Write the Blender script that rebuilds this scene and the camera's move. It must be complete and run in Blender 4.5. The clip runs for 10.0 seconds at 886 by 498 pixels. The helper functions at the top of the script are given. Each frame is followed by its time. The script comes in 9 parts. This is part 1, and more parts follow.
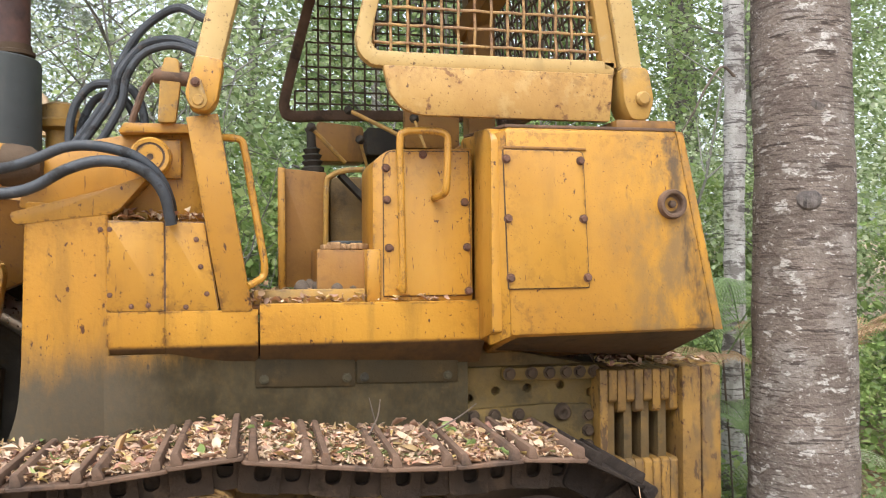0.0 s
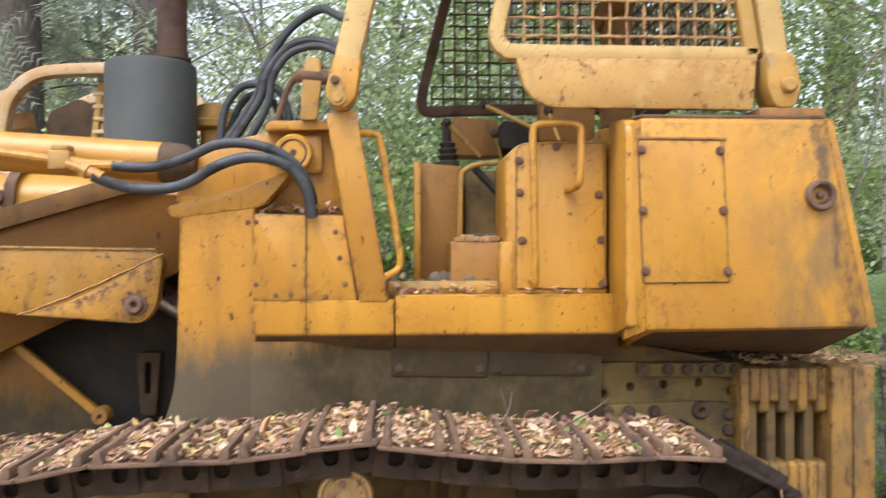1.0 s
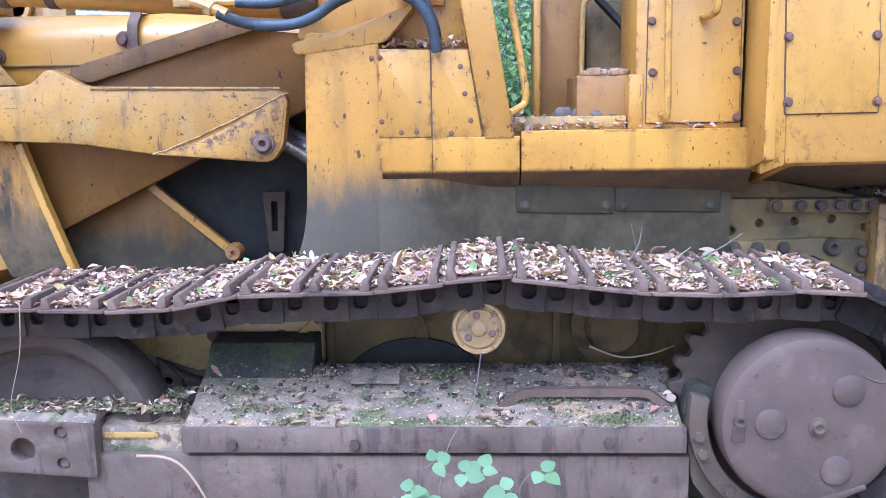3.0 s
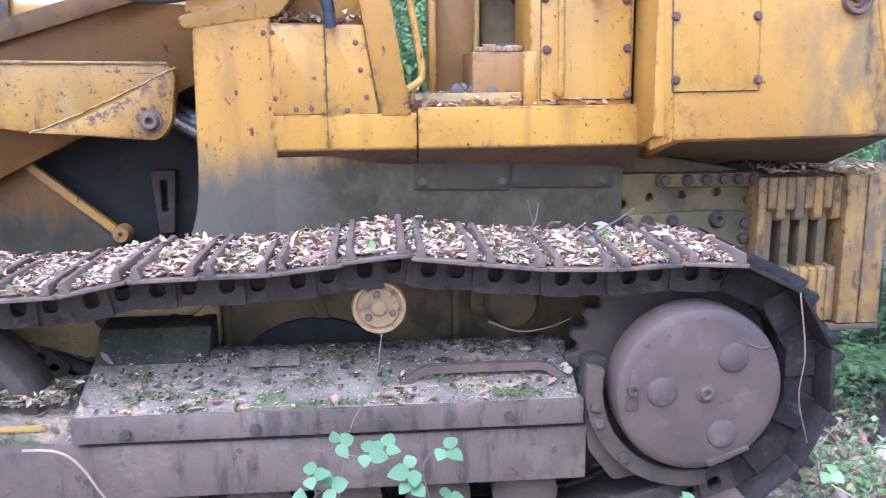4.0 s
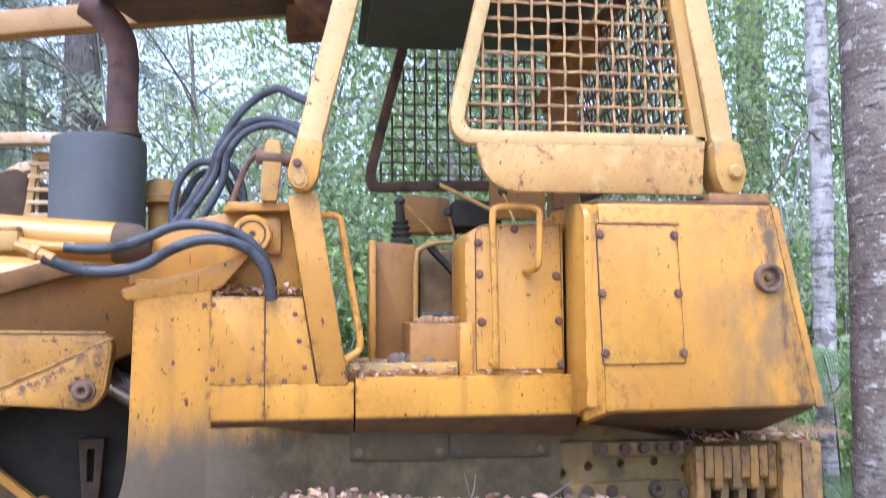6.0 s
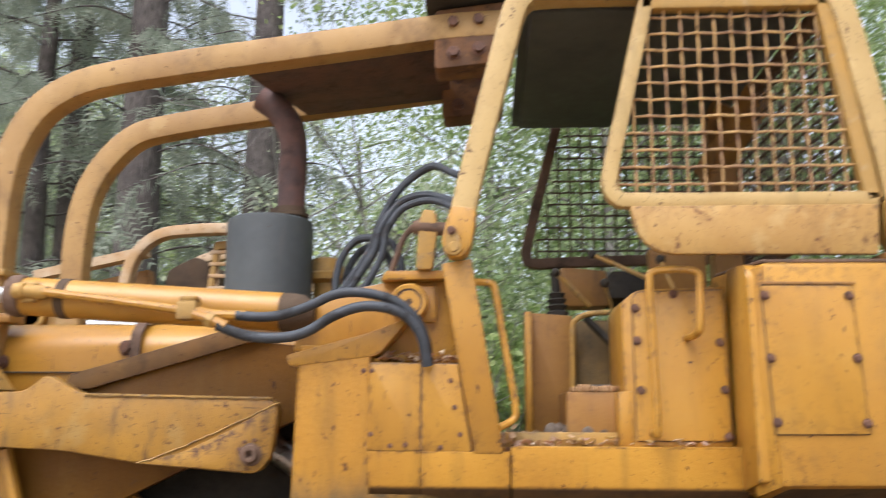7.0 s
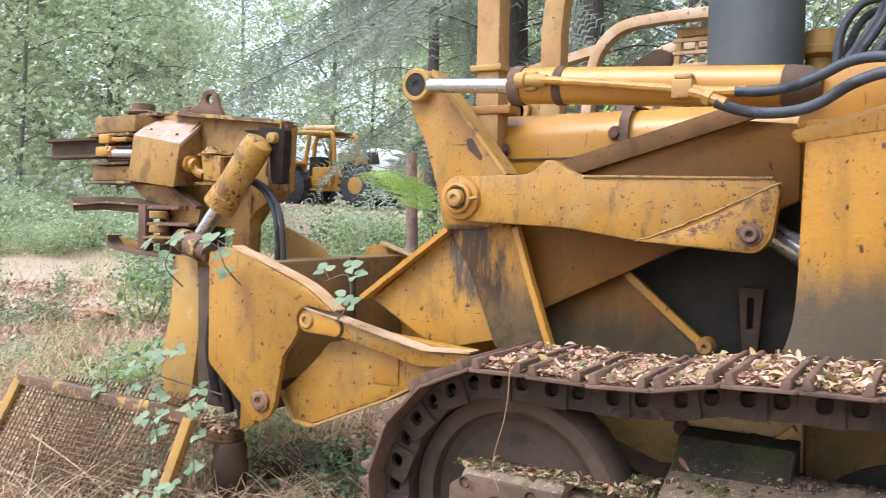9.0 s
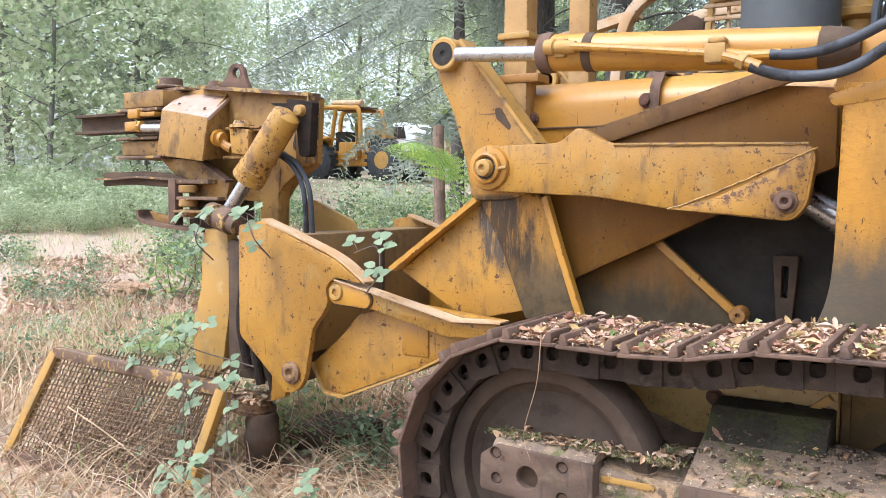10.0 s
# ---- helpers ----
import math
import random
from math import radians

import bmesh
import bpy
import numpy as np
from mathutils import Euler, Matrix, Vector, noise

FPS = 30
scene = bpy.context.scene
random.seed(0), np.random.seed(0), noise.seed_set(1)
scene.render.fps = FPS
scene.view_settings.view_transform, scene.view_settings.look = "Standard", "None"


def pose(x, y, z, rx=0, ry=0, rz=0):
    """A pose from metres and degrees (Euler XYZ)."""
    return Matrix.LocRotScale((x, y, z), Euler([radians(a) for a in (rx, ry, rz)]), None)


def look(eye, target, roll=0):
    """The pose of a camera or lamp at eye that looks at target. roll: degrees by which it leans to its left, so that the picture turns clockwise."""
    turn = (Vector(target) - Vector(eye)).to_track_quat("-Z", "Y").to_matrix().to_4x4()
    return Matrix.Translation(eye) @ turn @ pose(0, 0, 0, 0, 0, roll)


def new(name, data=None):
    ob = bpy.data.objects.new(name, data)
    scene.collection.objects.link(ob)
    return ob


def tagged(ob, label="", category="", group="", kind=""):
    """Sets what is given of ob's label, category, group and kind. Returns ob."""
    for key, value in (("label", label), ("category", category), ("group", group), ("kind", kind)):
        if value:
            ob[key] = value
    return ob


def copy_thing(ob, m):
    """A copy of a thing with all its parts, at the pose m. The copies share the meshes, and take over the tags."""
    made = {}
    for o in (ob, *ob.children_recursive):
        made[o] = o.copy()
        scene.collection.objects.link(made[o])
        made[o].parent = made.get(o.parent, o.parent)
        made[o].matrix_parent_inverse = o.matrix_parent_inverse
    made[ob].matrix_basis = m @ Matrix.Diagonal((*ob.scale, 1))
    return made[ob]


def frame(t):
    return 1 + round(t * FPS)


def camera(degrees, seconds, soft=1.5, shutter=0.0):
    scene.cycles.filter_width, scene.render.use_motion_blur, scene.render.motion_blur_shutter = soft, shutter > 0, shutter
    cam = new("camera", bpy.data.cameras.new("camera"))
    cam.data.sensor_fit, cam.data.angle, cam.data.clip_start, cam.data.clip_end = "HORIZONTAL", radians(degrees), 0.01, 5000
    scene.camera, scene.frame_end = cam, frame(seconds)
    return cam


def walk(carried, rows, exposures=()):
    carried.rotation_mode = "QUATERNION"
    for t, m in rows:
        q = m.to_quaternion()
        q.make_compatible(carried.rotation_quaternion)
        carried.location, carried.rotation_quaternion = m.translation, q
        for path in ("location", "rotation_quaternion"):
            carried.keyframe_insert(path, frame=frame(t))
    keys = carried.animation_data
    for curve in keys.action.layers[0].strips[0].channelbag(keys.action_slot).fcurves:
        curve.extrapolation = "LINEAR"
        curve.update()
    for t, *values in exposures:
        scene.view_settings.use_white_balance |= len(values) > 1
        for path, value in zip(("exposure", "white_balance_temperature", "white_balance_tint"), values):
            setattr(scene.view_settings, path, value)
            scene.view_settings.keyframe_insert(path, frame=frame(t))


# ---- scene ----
cam = camera(54.56, 10.0, soft=0.55, shutter=0.35)
PATH = [
    (0, (0.054, 0.041, 1.538), (0.476, 1.996, 1.560), -0.39),
    (0.5, (0.096, 0.028, 1.570), (0.397, 2.004, 1.624), -0.36),
    (1, (0.078, 0.022, 1.527), (0.178, 2.019, 1.540), -0.10),
    (1.5, (0.070, 0.005, 1.472), (-0.010, 1.998, 1.327), 0.16),
    (2, (-0.078, 0.021, 1.505), (-0.111, 2.001, 1.223), -0.37),
    (2.2, (-0.043, 0.020, 1.481), (-0.128, 1.996, 1.181), -0.18),
    (3.3, (-0.099, 0.044, 1.492), (-0.169, 2.010, 1.131), -1.49),
    (3.5, (-0.088, 0.049, 1.504), (-0.092, 2.011, 1.120), -1.25),
    (4, (-0.096, 0.053, 1.510), (0.055, 2.005, 1.103), -0.69),
    (4.5, (-0.071, 0.046, 1.523), (0.210, 1.985, 1.120), 0.14),
    (5, (-0.073, 0.030, 1.526), (0.234, 1.967, 1.138), 0.33),
    (5.5, (-0.102, 0.037, 1.590), (0.201, 2.001, 1.363), 0.20),
    (5.7, (-0.086, 0.030, 1.623), (0.211, 2.007, 1.557), -0.18),
    (6.8, (-0.009, 0.020, 1.498), (0.020, 1.978, 1.907), 0.51),
    (7, (-0.021, 0.029, 1.486), (-0.123, 1.990, 1.867), 0.20),
    (7.5, (-0.111, 0.057, 1.457), (-0.579, 1.984, 1.719), 0.19),
    (8, (-0.180, 0.036, 1.432), (-0.867, 1.909, 1.567), 0.92),
    (8.5, (-0.226, 0.025, 1.405), (-1.094, 1.827, 1.398), 1.05),
    (9, (-0.269, 0.009, 1.382), (-1.289, 1.728, 1.311), 0.99),
    (9.5, (-0.280, 0.007, 1.367), (-1.337, 1.702, 1.259), 0.85),
    (10, (-0.285, 0.018, 1.365), (-1.356, 1.702, 1.234), 0.41),
]
EXPOSURES = [(0.0, 0.72, 6150, 9), (1.1, 0.66, 6050, 12), (1.9, 1.08, 5000, 16), (3.4, 1.20, 4180, 15), (4.5, 1.19, 4330, 16), (5.0, 1.16, 4850, 18), (5.6, 1.29, 4560, 22), (6.8, 0.50, 5950, 13), (8.2, 0.63, 6000, 14), (9.0, 0.78, 5600, 14), (10.0, 0.86, 5550, 14)]
walk(cam, [(t, look(eye, target, roll)) for t, eye, target, roll in PATH], EXPOSURES)

# ---- world and sun: bright overcast sky over a small forest clearing ----
SUN_EL, SUN_ROT = radians(60), radians(205)
world = bpy.data.worlds.new("sky")
scene.world = world
world.use_nodes = True
wn = world.node_tree.nodes
sky = wn.new("ShaderNodeTexSky")
sky.sky_type = "NISHITA"
sky.sun_disc = False
sky.sun_elevation, sky.sun_rotation = SUN_EL, SUN_ROT
sky.air_density, sky.dust_density, sky.ozone_density = 1.0, 4.0, 1.0
wn["Background"].inputs["Strength"].default_value = 0.15
cloud = wn.new("ShaderNodeHueSaturation")  # a thin white overcast takes most of the blue out of the sky
cloud.inputs["Saturation"].default_value, cloud.inputs["Value"].default_value = 0.35, 1.7
world.node_tree.links.new(sky.outputs[0], cloud.inputs["Color"])
world.node_tree.links.new(cloud.outputs[0], wn["Background"].inputs["Color"])
sun = new("sun", bpy.data.lights.new("sun", "SUN"))
sun.data.energy, sun.data.angle, sun.data.color = 1.2, radians(50), (1.0, 0.97, 0.92)
sun_dir = Vector((math.sin(SUN_ROT) * math.cos(SUN_EL), math.cos(SUN_ROT) * math.cos(SUN_EL), math.sin(SUN_EL)))
sun.rotation_mode = "QUATERNION"
sun.rotation_quaternion = sun_dir.to_track_quat("Z", "Y")
scene.view_settings.exposure = 0.0

# ---- materials ----
def ramp(nt, fac, lo, hi):
    n = nt.nodes.new("ShaderNodeMapRange")
    n.interpolation_type = "SMOOTHSTEP"
    n.inputs["From Min"].default_value, n.inputs["From Max"].default_value = lo, hi
    nt.links.new(fac, n.inputs["Value"])
    return n.outputs["Result"]


def mixed(nt, fac, a, b):
    n = nt.nodes.new("ShaderNodeMix")
    n.data_type = "RGBA"
    if isinstance(fac, float):
        n.inputs[0].default_value = fac
    else:
        nt.links.new(fac, n.inputs[0])
    for slot, v in ((6, a), (7, b)):
        if isinstance(v, tuple):
            n.inputs[slot].default_value = (*v, 1)
        else:
            nt.links.new(v, n.inputs[slot])
    return n.outputs[2]


def times(nt, a, b, op="MULTIPLY"):
    n = nt.nodes.new("ShaderNodeMath")
    n.operation = op
    for slot, v in ((0, a), (1, b)):
        if isinstance(v, (int, float)):
            n.inputs[slot].default_value = v
        else:
            nt.links.new(v, n.inputs[slot])
    return n.outputs[0]


def coords(nt, vary=True):
    tc = nt.nodes.new("ShaderNodeTexCoord")
    if not vary:
        return tc.outputs["Object"]
    info = nt.nodes.new("ShaderNodeObjectInfo")
    k = nt.nodes.new("ShaderNodeVectorMath")
    k.operation = "SCALE"
    k.inputs[0].default_value = (31, 17, 23)
    nt.links.new(info.outputs["Random"], k.inputs["Scale"])
    add = nt.nodes.new("ShaderNodeVectorMath")
    nt.links.new(tc.outputs["Object"], add.inputs[0])
    nt.links.new(k.outputs[0], add.inputs[1])
    return add.outputs[0]


def noisy(nt, vec, scale, detail=5, rough=0.6, stretch=None):
    if stretch:
        m = nt.nodes.new("ShaderNodeMapping")
        m.inputs["Scale"].default_value = stretch
        nt.links.new(vec, m.inputs["Vector"])
        vec = m.outputs[0]
    n = nt.nodes.new("ShaderNodeTexNoise")
    n.inputs["Scale"].default_value, n.inputs["Detail"].default_value, n.inputs["Roughness"].default_value = scale, detail, rough
    nt.links.new(vec, n.inputs["Vector"])
    return n.outputs["Fac"]


def worn_edge(nt, vec, col, colour, width, amount):
    """Chipped paint along edges: where a rounded normal leaves the face normal, broken up by noise."""
    bev = nt.nodes.new("ShaderNodeBevel")
    bev.samples = 4
    bev.inputs["Radius"].default_value = width
    geo = nt.nodes.new("ShaderNodeNewGeometry")
    dot = nt.nodes.new("ShaderNodeVectorMath")
    dot.operation = "DOT_PRODUCT"
    nt.links.new(bev.outputs[0], dot.inputs[0])
    nt.links.new(geo.outputs["True Normal"], dot.inputs[1])
    edge = ramp(nt, dot.outputs["Value"], 0.998, 0.95)
    f = times(nt, times(nt, edge, ramp(nt, noisy(nt, vec, 22, 6, 0.75), 0.50, 0.58)), amount)
    return mixed(nt, f, col, colour)


def material(name, c1, c2, scale=3.0, rough=0.6, metal=0.0, layers=(), bump=0.15, grain=90.0, vary=True, spec=0.5, edge=None):
    """Two base tones by broad noise, then layers of (colour, noise scale, low, high, strength, stretch) for rust, dirt and moss."""
    m = bpy.data.materials.new(name)
    m.use_nodes = True
    nt = m.node_tree
    b = nt.nodes["Principled BSDF"]
    vec = coords(nt, vary)
    col = mixed(nt, ramp(nt, noisy(nt, vec, scale), 0.35, 0.65), c1, c2)
    ro = times(nt, noisy(nt, vec, scale * 5), 0.3)
    ro = times(nt, ro, rough - 0.15, "ADD")
    for colour, sc, lo, hi, strength, stretch in layers:
        f = times(nt, ramp(nt, noisy(nt, vec, sc, 6, 0.65, stretch), lo, hi), strength)
        col = mixed(nt, f, col, colour)
        ro = times(nt, ro, times(nt, f, 0.25), "ADD")
    if edge:
        col = worn_edge(nt, vec, col, edge, 0.012, 0.85)
    nt.links.new(col, b.inputs["Base Color"])
    nt.links.new(ro, b.inputs["Roughness"])
    b.inputs["Metallic"].default_value = metal
    b.inputs["Specular IOR Level"].default_value = spec
    bp = nt.nodes.new("ShaderNodeBump")
    bp.inputs["Strength"].default_value, bp.inputs["Distance"].default_value = bump, 0.01
    h = times(nt, noisy(nt, vec, grain, 4), noisy(nt, vec, grain * 0.12, 4), "ADD")
    nt.links.new(h, bp.inputs["Height"])
    nt.links.new(bp.outputs[0], b.inputs["Normal"])
    return m


RUST, SOOT, MOSS = (0.065, 0.026, 0.014), (0.035, 0.034, 0.030), (0.075, 0.095, 0.025)
Y1, Y2 = (0.445, 0.222, 0.026), (0.365, 0.172, 0.020)
yellow = material("yellow paint", Y1, Y2, 1.7, 0.36, layers=[
    ((0.27, 0.135, 0.026), 3.2, 0.50, 0.74, 0.45, (3, 3, 0.5)),
    ((0.47, 0.28, 0.06), 2.1, 0.54, 0.74, 0.4, None),
    ((0.24, 0.105, 0.022), 6, 0.60, 0.74, 0.4, None), (RUST, 30, 0.662, 0.674, 0.95, (1, 1, 0.55)),
    ((0.11, 0.05, 0.022), 24, 0.645, 0.67, 0.8, (2.4, 2.4, 0.35)),
    (RUST, 70, 0.665, 0.685, 0.9, (1, 1, 0.7)), (RUST, 140, 0.665, 0.69, 0.7, None), (RUST, 9, 0.70, 0.715, 0.9, None)], bump=0.06, grain=160, spec=0.5, edge=RUST)
bar_paint = material("dulled tan yellow paint", (0.385, 0.225, 0.070), (0.30, 0.165, 0.050), 2.5, 0.6, layers=[
    ((0.17, 0.10, 0.045), 5, 0.50, 0.68, 0.6, (1.2, 1.2, 1.0)), ((0.44, 0.30, 0.13), 6, 0.57, 0.70, 0.5, None), (RUST, 24, 0.64, 0.68, 0.85, None), (RUST, 80, 0.64, 0.67, 0.7, None)], bump=0.1, edge=RUST)
plate_yellow = material("scraped ochre yellow paint", (0.38, 0.192, 0.022), (0.295, 0.145, 0.018), 2.3, 0.45, layers=[
    ((0.17, 0.095, 0.026), 4, 0.48, 0.70, 0.6, (1.4, 1, 1.0)), ((0.40, 0.28, 0.10), 3, 0.55, 0.70, 0.45, None),
    ((0.09, 0.045, 0.02), 30, 0.645, 0.685, 0.8, (0.14, 1, 2.2)), ((0.09, 0.045, 0.02), 26, 0.65, 0.69, 0.7, (1.6, 1, 0.2)),
    (RUST, 26, 0.62, 0.66, 0.9, None), (RUST, 75, 0.615, 0.655, 0.8, None), (RUST, 8, 0.645, 0.685, 0.85, None), ((0.12, 0.075, 0.03), 11, 0.56, 0.70, 0.55, (1.6, 1, 0.4))], bump=0.1, grain=140, spec=0.45, edge=RUST)
tank_yellow = material("weathered yellow paint", Y1, Y2, 1.9, 0.5, layers=[
    ((0.27, 0.145, 0.035), 7, 0.52, 0.70, 0.4, (1.5, 1.5, 0.6)),
    ((0.15, 0.09, 0.04), 16, 0.60, 0.70, 0.45, (1.4, 1, 0.7)),
    (RUST, 36, 0.665, 0.685, 0.95, (1, 1, 0.6)), (RUST, 80, 0.645, 0.67, 0.9, None), (RUST, 140, 0.64, 0.68, 0.7, None)], bump=0.1, grain=160, spec=0.4, edge=RUST)
faded = material("sun-faded yellow paint", (0.475, 0.322, 0.118), (0.395, 0.255, 0.084), 2.5, 0.5, layers=[
    ((0.24, 0.16, 0.055), 5, 0.52, 0.72, 0.45, (2, 2, 0.7)), ((0.56, 0.41, 0.18), 7, 0.56, 0.70, 0.5, None), (RUST, 24, 0.63, 0.68, 0.85, None), (RUST, 80, 0.63, 0.67, 0.7, None)], bump=0.08, edge=RUST)
sill_paint = material("dulled golden paint with rust patches", (0.425, 0.248, 0.066), (0.36, 0.195, 0.046), 2.5, 0.5, layers=[
    ((0.25, 0.13, 0.035), 5, 0.50, 0.68, 0.6, (1.2, 1.2, 0.8)), ((0.50, 0.34, 0.13), 7, 0.56, 0.70, 0.5, None), ((0.15, 0.065, 0.025), 13, 0.60, 0.66, 0.8, None), (RUST, 26, 0.63, 0.67, 0.85, None), (RUST, 80, 0.63, 0.67, 0.7, None)], bump=0.1, edge=RUST)
dull_yellow = material("faded ochre paint", (0.34, 0.20, 0.05), (0.40, 0.22, 0.04), 3.0, 0.6, layers=[
    ((0.16, 0.12, 0.06), 5, 0.5, 0.7, 0.6, None), (RUST, 22, 0.62, 0.68, 0.9, None),
    ((0.48, 0.38, 0.22), 11, 0.58, 0.7, 0.4, None)], bump=0.15, edge=(0.12, 0.07, 0.04))
orange = material("orange brown paint", (0.30, 0.142, 0.024), (0.23, 0.105, 0.02), 2.2, 0.55, layers=[
    ((0.12, 0.065, 0.03), 4, 0.5, 0.72, 0.7, (2, 2, 0.6)), (RUST, 26, 0.63, 0.69, 0.9, None)], bump=0.12, edge=RUST)
rust = material("rusty steel", (0.155, 0.097, 0.065), (0.104, 0.066, 0.045), 5, 0.85, spec=0.2, layers=[
    ((0.16, 0.085, 0.05), 14, 0.55, 0.7, 0.6, None), ((0.045, 0.035, 0.03), 8, 0.52, 0.68, 0.7, None)], bump=0.35, grain=70)
dark_steel = material("dirty dark steel", (0.068, 0.047, 0.032), (0.10, 0.067, 0.042), 6, 0.85, spec=0.2, layers=[
    ((0.10, 0.06, 0.035), 9, 0.56, 0.7, 0.6, None)], bump=0.35, grain=60)
frame_steel = material("earthy track frame", (0.145, 0.098, 0.068), (0.096, 0.064, 0.045), 3, 0.9, spec=0.2, layers=[
    ((0.185, 0.125, 0.085), 3.5, 0.52, 0.66, 0.6, (1, 1, 1.4)), ((0.055, 0.040, 0.032), 6, 0.52, 0.66, 0.65, (3, 3, 0.5)), ((0.10, 0.10, 0.05), 3, 0.58, 0.70, 0.4, None),
    ((0.19, 0.15, 0.105), 5, 0.54, 0.68, 0.5, None), (RUST, 18, 0.60, 0.68, 0.6, None)], bump=0.3, grain=70)
mossy = material("mossy earth", (0.255, 0.185, 0.125), (0.175, 0.128, 0.090), 6, 0.95, spec=0.2, layers=[
    ((0.40, 0.265, 0.145), 5, 0.55, 0.62, 0.85, (0.8, 3.0, 2.0)), ((0.30, 0.21, 0.13), 16, 0.56, 0.63, 0.7, (0.8, 1.6, 1.6)), (MOSS, 4.5, 0.55, 0.62, 0.7, None), ((0.50, 0.39, 0.26), 40, 0.61, 0.65, 0.7, None), ((0.065, 0.050, 0.038), 13, 0.57, 0.66, 0.8, None)], bump=1.0, grain=50)
dark_moss = material("dark mossy crust", (0.062, 0.054, 0.036), (0.040, 0.036, 0.026), 6, 0.95, spec=0.15, layers=[((0.075, 0.080, 0.028), 5, 0.55, 0.64, 0.6, None), ((0.16, 0.12, 0.08), 26, 0.60, 0.66, 0.7, None), ((0.02, 0.018, 0.015), 11, 0.56, 0.66, 0.7, None)], bump=1.0, grain=45)
idler_brown = material("dull brown idler", (0.088, 0.062, 0.043), (0.060, 0.044, 0.032), 4, 0.85, spec=0.2, layers=[((0.12, 0.085, 0.06), 9, 0.55, 0.68, 0.5, None), ((0.035, 0.028, 0.022), 7, 0.55, 0.68, 0.6, None)], bump=0.3, grain=70)
cover_steel = material("worn final drive cover", (0.100, 0.062, 0.043), (0.071, 0.045, 0.032), 2.5, 0.7, spec=0.3, layers=[
    ((0.17, 0.12, 0.09), 7, 0.55, 0.72, 0.5, None), ((0.05, 0.04, 0.035), 30, 0.62, 0.7, 0.6, None)], bump=0.12)
# black parts, and blocks that stand for the shade inside openings
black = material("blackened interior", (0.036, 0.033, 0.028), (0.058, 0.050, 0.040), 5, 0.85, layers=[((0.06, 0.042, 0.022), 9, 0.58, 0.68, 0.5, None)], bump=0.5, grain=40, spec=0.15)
grey = material("matt grey paint", (0.072, 0.078, 0.076), (0.055, 0.060, 0.060), 3, 0.65, layers=[
    ((0.11, 0.10, 0.09), 5, 0.56, 0.75, 0.5, (2, 2, 0.5)), (RUST, 30, 0.68, 0.72, 0.7, None)], bump=0.06)
stack_rust = material("rusty exhaust pipe", (0.12, 0.06, 0.045), (0.075, 0.045, 0.04), 8, 0.8, layers=[
    ((0.05, 0.035, 0.03), 12, 0.5, 0.7, 0.6, None)], bump=0.3)
rubber = material("grey black rubber hose", (0.040, 0.045, 0.052), (0.028, 0.031, 0.036), 12, 0.6, layers=[
    ((0.014, 0.013, 0.012), 9, 0.54, 0.62, 0.8, None), ((0.10, 0.07, 0.05), 26, 0.62, 0.68, 0.6, None),
    ((0.12, 0.11, 0.10), 16, 0.6, 0.72, 0.4, None)], bump=0.12)
steel_rod = material("bright cylinder rod", (0.55, 0.54, 0.52), (0.45, 0.44, 0.43), 12, 0.3, metal=0.95, layers=[
    ((0.30, 0.22, 0.15), 20, 0.60, 0.70, 0.5, (0.4, 3, 3))], bump=0.02)
wire_rust = material("ochre rusty wire", (0.40, 0.24, 0.08), (0.24, 0.13, 0.06), 9, 0.65, layers=[(RUST, 20, 0.5, 0.66, 0.7, None)], bump=0.2)
wire_brown = material("brown rusty wire", (0.17, 0.105, 0.05), (0.10, 0.06, 0.032), 9, 0.8, bump=0.2)
wire_dark = material("dark rusty wire", (0.105, 0.070, 0.042), (0.075, 0.050, 0.034), 9, 0.7, bump=0.2)
pale = material("sun-bleached paint", (0.46, 0.33, 0.20), (0.40, 0.24, 0.10), 6, 0.6, layers=[(RUST, 24, 0.6, 0.68, 0.7, None)], bump=0.1)
cream = material("dirty cream paint", (0.31, 0.19, 0.065), (0.22, 0.125, 0.042), 9, 0.65, layers=[(RUST, 24, 0.58, 0.66, 0.8, None), ((0.12, 0.09, 0.06), 12, 0.52, 0.66, 0.6, None)], bump=0.15)
white = material("white cab paint", (0.75, 0.76, 0.76), (0.65, 0.66, 0.66), 4, 0.5)


